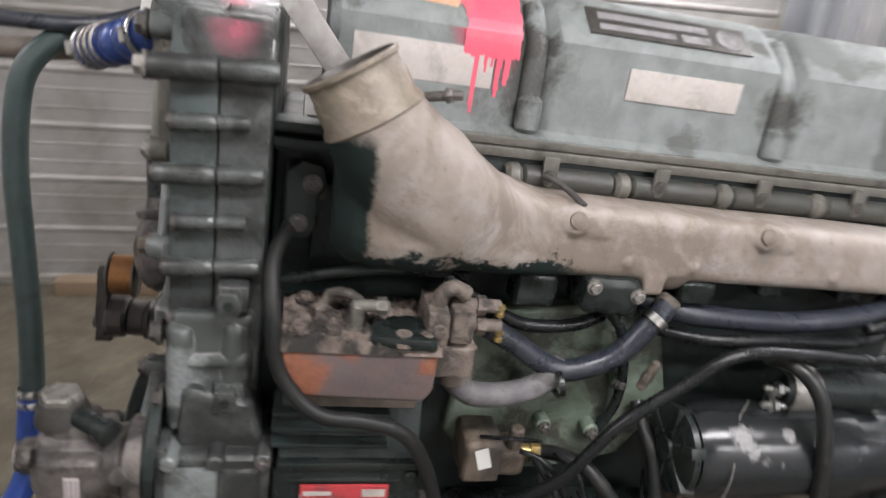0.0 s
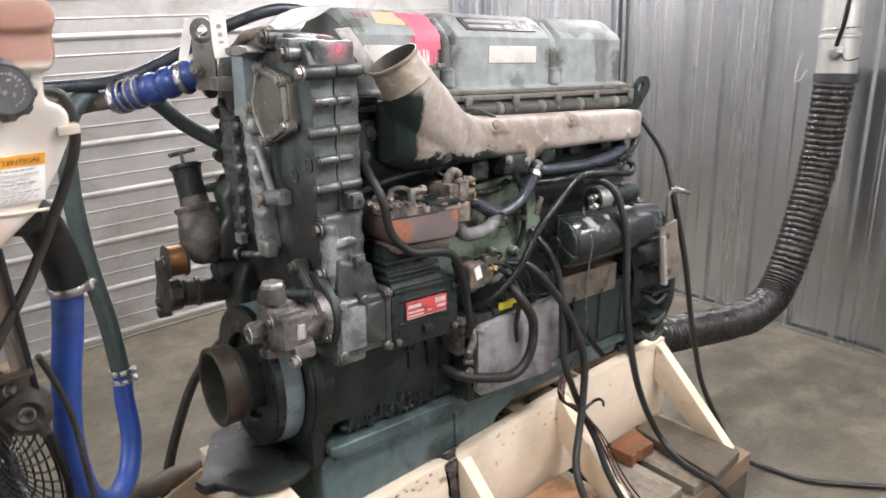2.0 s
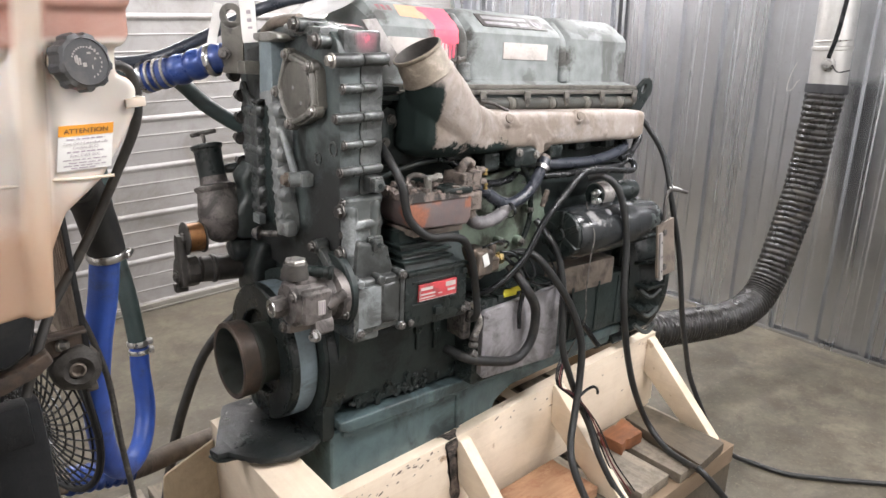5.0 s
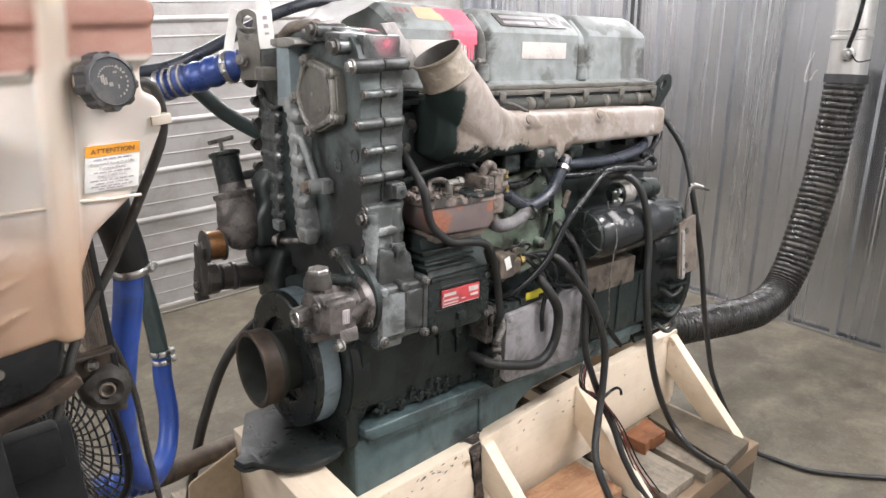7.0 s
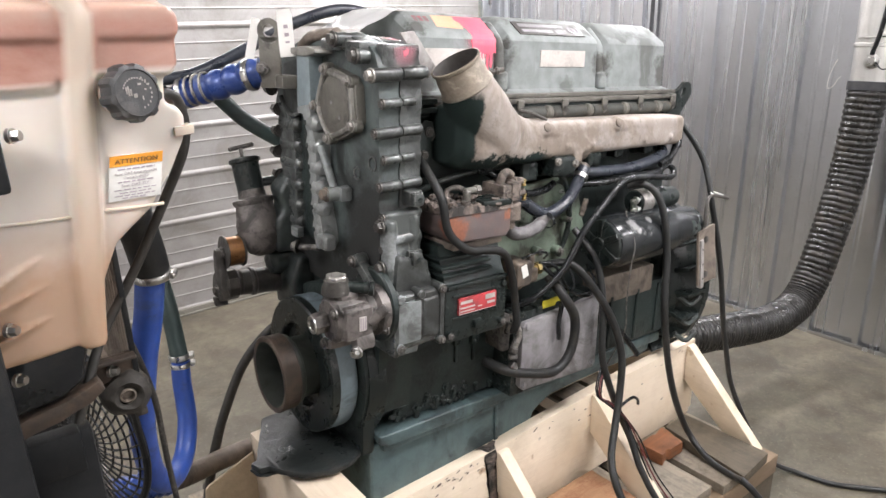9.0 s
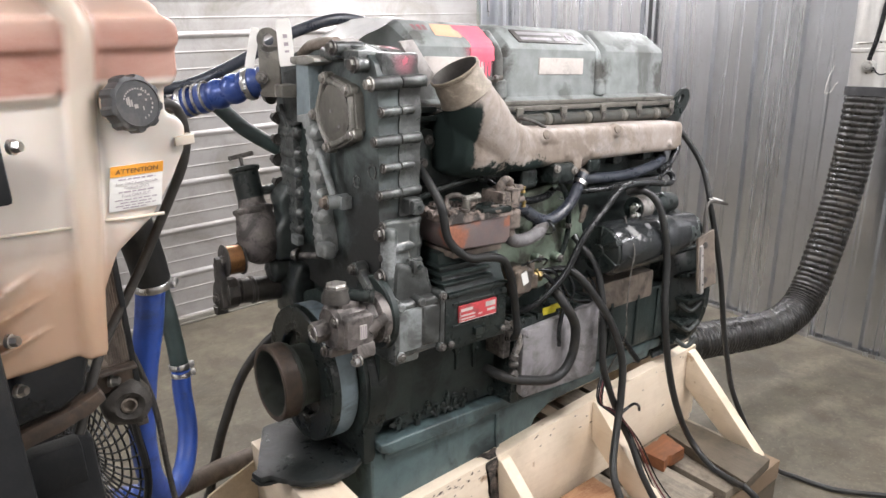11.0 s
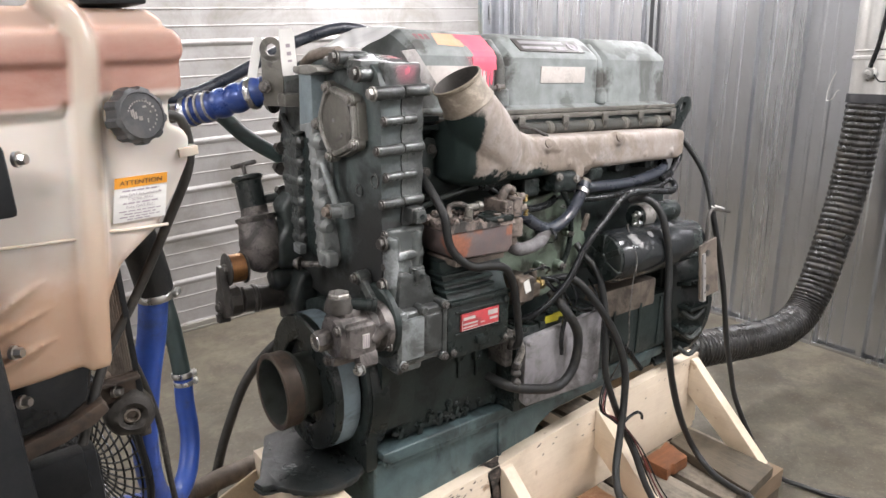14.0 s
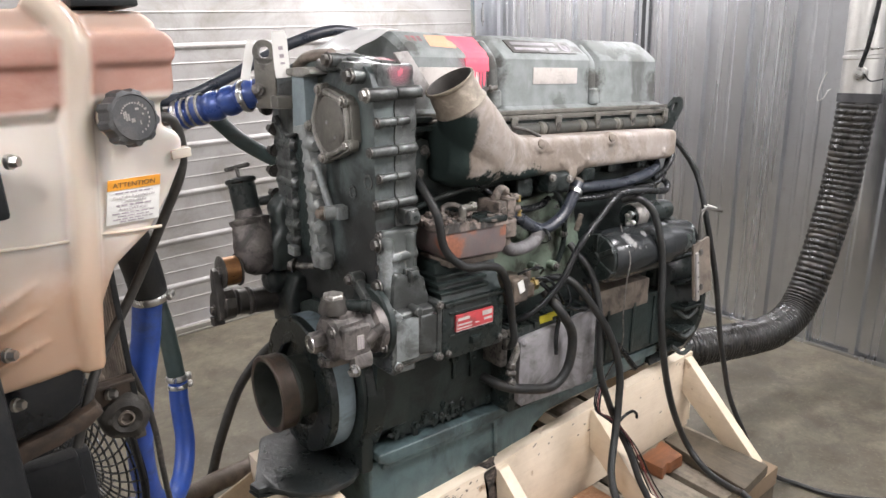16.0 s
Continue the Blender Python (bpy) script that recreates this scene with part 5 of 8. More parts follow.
for dy, dz in ((-0.012, 0.012), (-0.016, -0.014)):
    bm = B()
    rod(bm, (0.850, -0.262 + dy, 0.535 + dz), (0.893, -0.262 + dy, 0.535 + dz), 0.006, 12)
    lathe(bm, (0.867, -0.262 + dy, 0.535 + dz), (1, 0, 0), [(0, 0), (0, 0.012), (0.009, 0.012), (0.009, 0)], 6)
    box(bm, (0.862, -0.272 + dy, 0.51 + dz), (0.865, -0.252 + dy, 0.54 + dz), 0.001)
    part("terminal", bm, M["steel"], solenoid)

# accessory drive housing beside the gear case
bm = B()
box(bm, (0.018, -0.298, 0.305), (0.15, -0.20, 0.435), 0.012, None, 3)
prism(bm, [(0.03, 0.42), (0.145, 0.42), (0.125, 0.50), (0.04, 0.52)], "y", -0.275, -0.2, 0.012, 3)
box(bm, (0.09, -0.302, 0.32), (0.148, -0.2, 0.42), 0.012, None, 3)
rough_up(bm, 0.0018, 0.03, 0.014)
drive = part("accessory_drive", bm, M["case_side"], engine, "grimy cast accessory drive housing")
bm = B()
box(bm, (0.026, -0.3045, 0.322), (0.088, -0.29, 0.42), 0.006)
part("pale_panel", bm, M["case_light"], drive, "pale blue-grey side panel")
for a, b in (((0.014, -0.305, 0.295), (0.028, -0.2, 0.45)), ((0.138, -0.306, 0.30), (0.152, -0.2, 0.445))):
    bm = B()
    box(bm, a, b, 0.005)
    part("flange", bm, M["case_side"], drive)
for x, z in ((0.03, 0.315), (0.03, 0.43), (0.085, 0.432), (0.143, 0.31), (0.143, 0.435)):
    bm = B()
    rod(bm, (x, -0.21, z), (x, -0.309, z), 0.011, 14)
    part("lug", bm, M["case_light"] if x < 0.05 else M["case_side"], drive)
bm = B()
box(bm, (0.045, -0.265, 0.272), (0.11, -0.2, 0.303), 0.01, None, 3)
part("lower_lug", bm, M["case_light"], drive)
bolts(drive, [(x, -0.309, z) for x, z in ((0.03, 0.315), (0.143, 0.31), (0.143, 0.435))], (0, -1, 0), 0.007, 0.007, M["bolt"])
bm = B()
box(bm, (0.155, -0.302, 0.29), (0.348, -0.19, 0.422), 0.008)
comp = part("compressor_crankcase", bm, M["black"], engine, "black compressor crankcase with a red label")
bm = B()
box(bm, (0.16, -0.307, 0.4225), (0.345, -0.2, 0.434), 0.004)
part("crankcase_flange", bm, M["black"], comp)
for z in (0.3505, 0.4055):
    bm = B()
    box(bm, (0.175, -0.3065, z - 0.0025), (0.32, -0.3, z + 0.0025), 0.002)
    part("crankcase_rib", bm, M["black"], comp)
for x, z in ((0.17, 0.31), (0.335, 0.31), (0.335, 0.41)):
    bm = B()
    rod(bm, (x, -0.3, z), (x, -0.308, z), 0.009, 12)
    part("bolt_boss", bm, M["black"], comp)
bm = B()
box(bm, (0.24, -0.314, 0.315), (0.265, -0.3, 0.335), 0.004)
part("drilled_tab", bm, M["black"], comp)
bolts(comp, [(x, -0.308, z) for x, z in ((0.17, 0.31), (0.335, 0.31))], (0, -1, 0), 0.006, 0.006, M["bolt"])
bm = B()
box(bm, (0.1915, -0.3085, 0.3575), (0.3075, -0.3025, 0.3985), 0.001)
lab = part("red_label", bm, M["red_label"], comp, "red label with pale bars")
for a, b, c, d in ((0.1925, 0.3585, 0.3065, 0.3597), (0.1925, 0.3597, 0.1937, 0.385), (0.196, 0.384, 0.232, 0.391), (0.196, 0.372, 0.24, 0.376), (0.196, 0.364, 0.24, 0.367), (0.25, 0.368, 0.262, 0.371), (0.272, 0.382, 0.303, 0.394), (0.278, 0.37, 0.303, 0.376)):
    bm = B()
    box(bm, (a, -0.3092, b), (c, -0.3086, d), 0)
    part("print_bar", bm, M["cream_label"], lab)
bm = B()
prism(bm, [(-0.30, 0.425), (-0.285, 0.45), (-0.26, 0.52), (-0.17, 0.52), (-0.17, 0.42)], "x", 0.16, 0.345, 0.006)
part("crankcase_top", bm, M["block"], comp)
for i in range(3):
    bm = B()
    box(bm, (0.15, -0.300 + 0.008 * i, 0.452 + 0.018 * i), (0.30, -0.17, 0.459 + 0.018 * i), 0.003)
    part("cooling_fin", bm, M["block"], comp)
bm = B()
prism(bm, [(0.176, 0.533), (0.334, 0.528), (0.346, 0.545), (0.346, 0.600), (0.155, 0.598), (0.158, 0.562)], "y", -0.306, -0.18, 0.007, 3)
part("compressor_cylinder", bm, M["orange"], comp, "worn orange compressor cylinder")
bm = B()
box(bm, (0.18, -0.295, 0.512), (0.33, -0.18, 0.528), 0.004)
part("cylinder_base", bm, M["tan"], comp)
# head: a flat top buried in oily dirt
bm = B()
n, m2 = 80, 52
V0 = {}
for i in range(n + 1):
    for j in range(m2 + 1):
        x, y = 0.152 + 0.198 * i / n, -0.309 + 0.13 * j / m2
        h = 0.610 + 0.006 * noise.noise(V((x * 45, y * 45, 1))) + 0.010 * abs(noise.noise(V((x * 95, y * 95, 4)))) + 0.004 * noise.noise(V((x * 210, y * 210, 2))) + 0.006 * max(0, 1 - abs(x - 0.19) / 0.05)
        if i in (0, n) or j in (0, m2):
            h = 0.598
        V0[i, j] = bm.verts.new((x, y, h))
for i in range(n):
    for j in range(m2):
        bm.faces.new((V0[i, j], V0[i + 1, j], V0[i + 1, j + 1], V0[i, j + 1]))
comphead = part("compressor_head", bm, M["dust"], comp, "dusty oil-caked compressor head", 60)
bm = B()
prism(bm, [(0.258, -0.304), (0.30, -0.312), (0.342, -0.311), (0.338, -0.25), (0.29, -0.242), (0.262, -0.27)], "z", 0.606, 0.6215, 0.005)
rough_up(bm, 0.004, 0.02, 0.010)
part("oily_patch", bm, M["black"], comphead, "wet black oil patch")
bolts(comphead, [(0.175, -0.295, 0.618), (0.33, -0.293, 0.613), (0.18, -0.215, 0.622)], (0, 0, 1), 0.009, 0.009, M["dust"])
bm = B()
rod(bm, (0.244, -0.26, 0.606), (0.244, -0.26, 0.642), 0.0095, 12)
rod(bm, (0.236, -0.26, 0.6385), (0.284, -0.262, 0.641), 0.0082, 14)
lathe(bm, (0.268, -0.261, 0.640), (1, -0.05, 0.05), [(0, 0), (0, 0.0115), (0.012, 0.0115), (0.012, 0)], 6)
part("pipe_elbow", bm, M["dull_brown"], comphead, "dirty metal pipe elbow")
bm = B()
tube(bm, [(0.20, -0.24, 0.615), (0.21, -0.23, 0.64), (0.235, -0.24, 0.645), (0.255, -0.25, 0.632)], 0.007, 10)
rod(bm, (0.20, -0.24, 0.60), (0.20, -0.24, 0.628), 0.012, 6)
part("oil_line", bm, M["dust_light"], comphead, "dirt-caked oil line")
for x, y in ((0.215, -0.29), (0.30, -0.298), (0.24, -0.2)):
    bm = B()
    lathe(bm, (x, y, 0.61), (0, 0, 1), [(0, 0.016), (0.006, 0.016), (0.006, 0.010), (0.014, 0.010), (0.015, 0)], 14)
    part("head_stud", bm, M["dust_light"], comphead)
bm = B()
box(bm, (0.330, -0.292, 0.603), (0.358, -0.212, 0.648), 0.005)
box(bm, (0.361, -0.290, 0.606), (0.390, -0.215, 0.652), 0.005)
box(bm, (0.342, -0.285, 0.552), (0.402, -0.215, 0.600), 0.008, None, 3)
tube(bm, [(0.345, -0.262, 0.645), (0.347, -0.266, 0.664), (0.362, -0.266, 0.674), (0.380, -0.262, 0.664)], 0.0105, 12)
rod(bm, (0.385, -0.252, 0.645), (0.432, -0.252, 0.645), 0.0095, 14)
rod(bm, (0.385, -0.252, 0.616), (0.438, -0.252, 0.616), 0.0095, 14)
rod(bm, (0.375, -0.252, 0.57), (0.386, -0.255, 0.528), 0.0195, 18, 0.005)
rod(bm, (0.345, -0.290, 0.625), (0.345, -0.2965, 0.625), 0.010, 14)
rough_up(bm, 0.0014, 0.014, 0.010)
gov = part("governor_valve", bm, M["dust_light"], engine, "dusty governor valve with pipe fittings")
for p in ((0.398, -0.252, 0.645), (0.402, -0.252, 0.616)):
    bm = B()
    lathe(bm, p, (1, 0, 0), [(0, 0), (0, 0.0135), (0.012, 0.0135), (0.012, 0)], 6)
    part("union_nut", bm, M["dust_light"], gov)
for x, z in ((0.4305, 0.641), (0.4345, 0.604)):
    bm = B()
    lathe(bm, (x, -0.2565, z - 0.008), (0, 0, 1), [(0, 0), (0, 0.0062), (0.005, 0.0062), (0.006, 0.0045), (0.010, 0.0045), (0.011, 0.0062), (0.016, 0.0062), (0.016, 0)], 10)
    part("brass_cap", bm, M["brass"], gov, "small bright brass cap")

# pump on the front of the gear case
bm = B()
lathe(bm, (0.016, -0.235, 0.405), (-1, 0, 0), [(0, 0.085), (0.012, 0.085), (0.016, 0.08), (0.016, 0.05)], 36)
flange = part("pump_flange", bm, M["block"], engine, "black pump mounting flange")
bm = B()
prism(bm, [(-0.192, 0.502), (-0.174, 0.486), (-0.275, 0.418), (-0.288, 0.434)], "x", -0.012, 0.012, 0.005)
rod(bm, (-0.018, -0.185, 0.495), (0.016, -0.185, 0.495), 0.016, 16)
part("mounting_arm", bm, M["case_side"], flange, "worn grey mounting arm")
bolts(flange, [(-0.019, -0.185, 0.495), (-0.005, -0.30, 0.37), (-0.005, -0.20, 0.34)], (-1, 0, 0), 0.010, 0.010, M["bolt"])
bm = B()
lathe(bm, (-0.0, -0.262, 0.405), (-1, 0, 0), [(0, 0.056), (0.02, 0.056), (0.028, 0.046), (0.045, 0.044), (0.05, 0.05), (0.115, 0.05), (0.124, 0.042), (0.124, 0)], 36)
box(bm, (-0.115, -0.318, 0.368), (-0.045, -0.21, 0.442), 0.012, None, 3)
box(bm, (-0.108, -0.285, 0.43), (-0.06, -0.23, 0.468), 0.012, None, 3)
prism(bm, [(-0.30, 0.335), (-0.325, 0.35), (-0.318, 0.38), (-0.29, 0.37)], "x", -0.09, -0.045, 0.006)
prism(bm, [(-0.23, 0.345), (-0.215, 0.325), (-0.26, 0.335), (-0.27, 0.36)], "x", -0.12, -0.03, 0.006)
rod(bm, (-0.02, -0.325, 0.43), (-0.055, -0.31, 0.40), 0.012, 12)
rough_up(bm, 0.0013, 0.018, 0.011)
pump = part("pump_body", bm, M["pump"], engine, "dull cast pump body")
bolts(pump, [(-0.092, -0.324, 0.348)], (-1, -0.4, 0), 0.010, 0.014, M["steel"])
bolts(pump, [(-0.126, -0.225, 0.375), (-0.122, -0.24, 0.345), (-0.126, -0.295, 0.43)], (-1, 0, 0), 0.009, 0.008, M["bolt"])
bm = B()
lathe(bm, (-0.10, -0.256, 0.46), (0, 0, 1), [(0, 0.032), (0.012, 0.031), (0.022, 0.027), (0.03, 0.025), (0.03, 0)], 20)
part("reservoir_neck", bm, M["iron"], pump)
bm = B()
lathe(bm, (-0.10, -0.256, 0.489), (0, 0, 1), [(0, 0.024), (0.007, 0.024), (0.010, 0.021), (0.010, 0)], 6)
part("filler_cap", bm, M["steel_worn"], pump, "hexagonal metal cap")
bm = B()
tube(bm, [(-0.10, -0.256, 0.475), (-0.07, -0.275, 0.472), (-0.035, -0.298, 0.468)], 0.013, 14)
lathe(bm, (-0.035, -0.298, 0.468), (0.8, -0.55, -0.1), [(-0.01, 0.013), (-0.008, 0.016), (0.0, 0.016), (0.002, 0.012), (-0.01, 0.010), (-0.01, 0)], 18)
part("outlet_stub", bm, M["black"], pump, "black outlet stub")
bm = B()
lathe(bm, (-0.112, -0.25, 0.40), (-1, 0, -0.05), [(0, 0.02), (0.006, 0.023), (0.038, 0.023), (0.042, 0.02), (0.042, 0)], 6)
fitting = part("port_fitting", bm, M["pump"], pump, "hexagonal port fitting")
bm = B()
lathe(bm, (-0.1541, -0.25, 0.3979), (-1, 0, -0.05), [(0, 0.0195), (0.002, 0.0195), (0.002, 0.013), (-0.0, 0.012)], 24)
part("end_face", bm, M["steel"], fitting, "bright machined end face")
bm = B()
box(bm, (-0.083, -0.3205, 0.390), (-0.066, -0.3185, 0.421), 0.0005)
tagp = part("data_tag", bm, M["cream_label"], pump, "small pale data tag")
for i in range(3):
    bm = B()
    box(bm, (-0.081 + 0.0054 * i, -0.3212, 0.392), (-0.0782 + 0.0054 * i, -0.3206, 0.419), 0)
    part("print_bar", bm, M["ink"], tagp)

# electronic control unit behind a grey plate
bm = B()
box(bm, (0.42, -0.262, 0.05), (0.755, -0.185, 0.292), 0.008)
for i in range(5):
    box(bm, (0.43 + i * 0.07, -0.268, 0.278), (0.45 + i * 0.07, -0.2, 0.297), 0.003)
ecu = part("control_unit", bm, M["black"], engine, "black control unit")
bm = B()
prism(bm, [(0.436, 0.085), (0.45, 0.07), (0.735, 0.058), (0.748, 0.07), (0.742, 0.278), (0.73, 0.286), (0.445, 0.268), (0.435, 0.258)], "y", -0.281, -0.2625, 0.004)
part("cover_plate", bm, M["plate"], ecu, "grey scuffed aluminium cover plate")
bolts(ecu, [(0.45, -0.281, 0.255), (0.45, -0.281, 0.085), (0.73, -0.281, 0.075)], (0, -1, 0), 0.007, 0.005, M["plate"])
bm = B()
box(bm, (0.52, -0.266, 0.287), (0.60, -0.2625, 0.309), 0.001)
box(bm, (0.55, -0.267, 0.304), (0.62, -0.2635, 0.312), 0.001)
part("yellow_sticker", bm, M["yellow"], ecu, "torn yellow warning sticker")

# regulator block and brass fitting
bm = B()
box(bm, (0.420, -0.262, 0.362), (0.478, -0.18, 0.43), 0.010, None, 3)
rod(bm, (0.455, -0.22, 0.345), (0.455, -0.22, 0.365), 0.02, 16)
box(bm, (0.475, -0.245, 0.36), (0.52, -0.18, 0.40), 0.010, None, 3)
rod(bm, (0.505, -0.225, 0.395), (0.505, -0.225, 0.435), 0.011, 12)
rough_up(bm, 0.0015, 0.02, 0.012)
reg = part("fuel_regulator", bm, M["rust"], engine, "brown fuel regulator block")
bm = B()
box(bm, (0.437, -0.2640, 0.39), (0.457, -0.2625, 0.424), 0, Matrix.Translation((0.447, 0, 0.407)) @ Matrix.Rotation(radians(-18), 4, "Y") @ Matrix.Translation((-0.447, 0, -0.407)))
part("white_tag", bm, M["white"], reg, "small white paper tag")
bm = B()
rod(bm, (0.515, -0.215, 0.385), (0.565, -0.222, 0.388), 0.011, 16)
lathe(bm, (0.535, -0.217, 0.386), (1, -0.1, 0.05), [(0, 0), (0, 0.017), (0.014, 0.017), (0.014, 0)], 6)
part("brass_fitting", bm, M["brass"], reg, "brass hose fitting")
bm = B()
box(bm, (0.375, -0.27, 0.20), (0.40, -0.2, 0.30), 0.006)
rod(bm, (0.385, -0.28, 0.255), (0.385, -0.28, 0.285), 0.009, 10)
rod(bm, (0.39, -0.285, 0.20), (0.41, -0.29, 0.25), 0.007, 10)
part("sensor_bracket", bm, M["bolt"], engine, "small steel sensor bracket")

bm = B()
tube(bm, [(0.385, -0.285, 0.31), (0.396, -0.298, 0.28), (0.402, -0.302, 0.25), (0.392, -0.298, 0.222)], 0.0075, 10)
plug = part("silver_lead", bm, M["steel_worn"], engine, "shiny wrapped sensor lead")
for p, q, r in (((0.392, -0.298, 0.222), (0.388, -0.296, 0.205), 0.011), ((0.378, -0.29, 0.195), (0.400, -0.30, 0.19), 0.009), ((0.384, -0.292, 0.172), (0.398, -0.298, 0.158), 0.012)):
    bm = B()
    rod(bm, p, q, r, 10)
    part("connector", bm, M["iron"], plug)

# hoses and harness on the side of the engine
HOSES = [
    ("harness_hose", "rubber", 0.0092, "black ribbed harness hose", [(0.43, -0.20, 0.29), (0.48, -0.26, 0.32), (0.55, -0.30, 0.40), (0.61, -0.31, 0.50), (0.69, -0.31, 0.57), (0.76, -0.31, 0.62), (0.88, -0.30, 0.62), (1.04, -0.27, 0.60), (1.085, -0.24, 0.62), (1.05, -0.2, 0.64)]),
    ("coolant_hose", "rubber_matt", 0.0135, "black U-shaped coolant hose", [(0.55, -0.25, 0.37), (0.56, -0.31, 0.32), (0.60, -0.315, 0.25), (0.59, -0.315, 0.16), (0.53, -0.315, 0.12), (0.43, -0.31, 0.14), (0.375, -0.285, 0.155), (0.36, -0.22, 0.16)]),
    ("breather_hose", "rubber_matt", 0.0098, "dusty black breather hose", [(0.155, -0.19, 0.715), (0.139, -0.25, 0.69), (0.143, -0.295, 0.639), (0.157, -0.305, 0.564), (0.203, -0.32, 0.519), (0.258, -0.322, 0.511), (0.313, -0.322, 0.493), (0.352, -0.312, 0.43), (0.382, -0.30, 0.34), (0.39, -0.298, 0.275), (0.386, -0.25, 0.25)]),
    ("discharge_hose", "grey_hose", 0.0165, "blue-grey worn discharge hose", [(0.43, -0.222, 0.598), (0.467, -0.225, 0.579), (0.522, -0.23, 0.547), (0.56, -0.235, 0.542), (0.623, -0.235, 0.569), (0.662, -0.235, 0.622), (0.685, -0.23, 0.652)]),
    ("braided_hose", "dusty_hose", 0.0175, "dusty braided hose", [(0.384, -0.254, 0.548), (0.389, -0.255, 0.529), (0.41, -0.253, 0.512), (0.444, -0.25, 0.507), (0.495, -0.245, 0.513), (0.526, -0.238, 0.528), (0.548, -0.222, 0.545)]),
    ("fuel_hose", "grey_hose", 0.0165, "blue-grey fuel hose under the manifold", [(0.66, -0.19, 0.64), (0.73, -0.22, 0.635), (0.88, -0.225, 0.632), (0.99, -0.225, 0.645), (1.06, -0.215, 0.66), (1.10, -0.18, 0.68)]),
    ("fuel_hose", "rubber", 0.009, "thin black fuel hose", [(0.68, -0.2, 0.60), (0.76, -0.24, 0.605), (0.88, -0.25, 0.615), (1.0, -0.245, 0.615), (1.10, -0.22, 0.64), (1.135, -0.21, 0.71), (1.13, -0.18, 0.76)]),
    ("fuel_hose", "rubber", 0.009, "thin black fuel hose", [(1.02, -0.24, 0.635), (1.08, -0.24, 0.66), (1.12, -0.23, 0.70), (1.115, -0.2, 0.74)]),
    ("oil_pipe", "black", 0.008, "dark bent oil pipe", [(0.56, -0.2, 0.67), (0.60, -0.22, 0.64), (0.64, -0.22, 0.58), (0.66, -0.21, 0.48), (0.64, -0.2, 0.40)]),
    ("oil_pipe", "black", 0.007, "dark bent oil pipe", [(0.40, -0.18, 0.655), (0.30, -0.22, 0.675), (0.22, -0.22, 0.665), (0.15, -0.2, 0.64)]),
    ("oil_pipe", "rubber", 0.0098, "glossy black oil pipe", [(0.345, -0.18, 0.682), (0.37, -0.20, 0.658), (0.418, -0.208, 0.630), (0.482, -0.208, 0.599), (0.561, -0.203, 0.598), (0.61, -0.19, 0.61)]),
    ("drain_hose", "rubber", 0.009, "short black drain hose over the oil pan", [(0.74, -0.20, 0.26), (0.80, -0.24, 0.20), (0.89, -0.262, 0.122), (0.93, -0.27, 0.075), (0.965, -0.275, 0.034)]),
    ("sensor_lead", "rubber", 0.006, "thin black sensor lead", [(0.53, -0.25, 0.40), (0.56, -0.285, 0.36), (0.57, -0.29, 0.31), (0.555, -0.296, 0.25), (0.56, -0.296, 0.20)]),
    ("sensor_lead", "rubber", 0.004, "thin black sensor lead", [(0.50, -0.26, 0.42), (0.54, -0.28, 0.41), (0.60, -0.29, 0.33), (0.68, -0.29, 0.30), (0.74, -0.28, 0.33)]),
    ("ground_wire", "bolt", 0.0019, "thin bare ground wire", [(0.835, -0.27, 0.522), (0.80, -0.305, 0.507), (0.776, -0.355, 0.45), (0.762, -0.36, 0.386), (0.766, -0.355, 0.282), (0.778, -0.35, 0.187), (0.77, -0.30, 0.05)]),
]
for name, mat, r, label, pts in HOSES:
    bm = B()
    ribbed = name == "harness_hose"
    tube(bm, pts, r, 12, 0.004 if ribbed else 0.012, (lambda s, i: 0.0088 + (0.0009 if i % 2 else 0)) if ribbed else None)
    part(name, bm, M[mat], engine, label, 60)
for p, ax, r in (((0.668, -0.2345, 0.630), (0.5, 0.1, 0.62), 0.0205), ((0.63, -0.2, 0.60), (0.6, 0.1, 0.5), 0.02)):
    bm = B()
    lathe(bm, V(p), ax, [(-0.006, r - 0.001), (-0.006, r), (0.006, r), (0.006, r - 0.001)], 20)
    part("hose_clamp", bm, M["steel"], engine, "bright steel hose clamp")
bm = B()
lathe(bm, (0.54, -0.231, 0.527), (1, 0, 0.2), [(-0.004, 0.036), (-0.004, 0.038), (0.004, 0.038), (0.004, 0.036)], 20, 0, 0.62)
part("hose_tie", bm, M["rubber"], engine, "black cable tie round two hoses")
bm = B()
rod(bm, (0.674, -0.230, 0.632), (0.692, -0.222, 0.66), 0.0175, 16, 0.004)
rough_up(bm, 0.0015, 0.015, 0.01)
part("hose_end", bm, M["dust_light"], engine, "pale hose end fitting")
bm = B()
rod(bm, (0.668, -0.247, 0.522), (0.682, -0.25, 0.57), 0.0075, 12)
rod(bm, (0.672, -0.248, 0.535), (0.676, -0.249, 0.55), 0.009, 6)
part("inline_connector", bm, M["tan"], engine, "pale inline connector")

# tangle of thin leads round the regulator and control unit
LEADS = [[(0.56, -0.25, 0.41), (0.585, -0.285, 0.40), (0.60, -0.30, 0.345), (0.575, -0.275, 0.295)], [(0.44, -0.255, 0.44), (0.47, -0.285, 0.46), (0.52, -0.27, 0.445), (0.54, -0.24, 0.42)],
         [(0.60, -0.255, 0.33), (0.64, -0.30, 0.315), (0.69, -0.30, 0.335), (0.72, -0.24, 0.37)]]
for pts in LEADS:
    bm = B()
    tube(bm, pts, 0.0032, 8)
    part("thin_lead", bm, M["rubber"], engine, "thin black electrical lead")
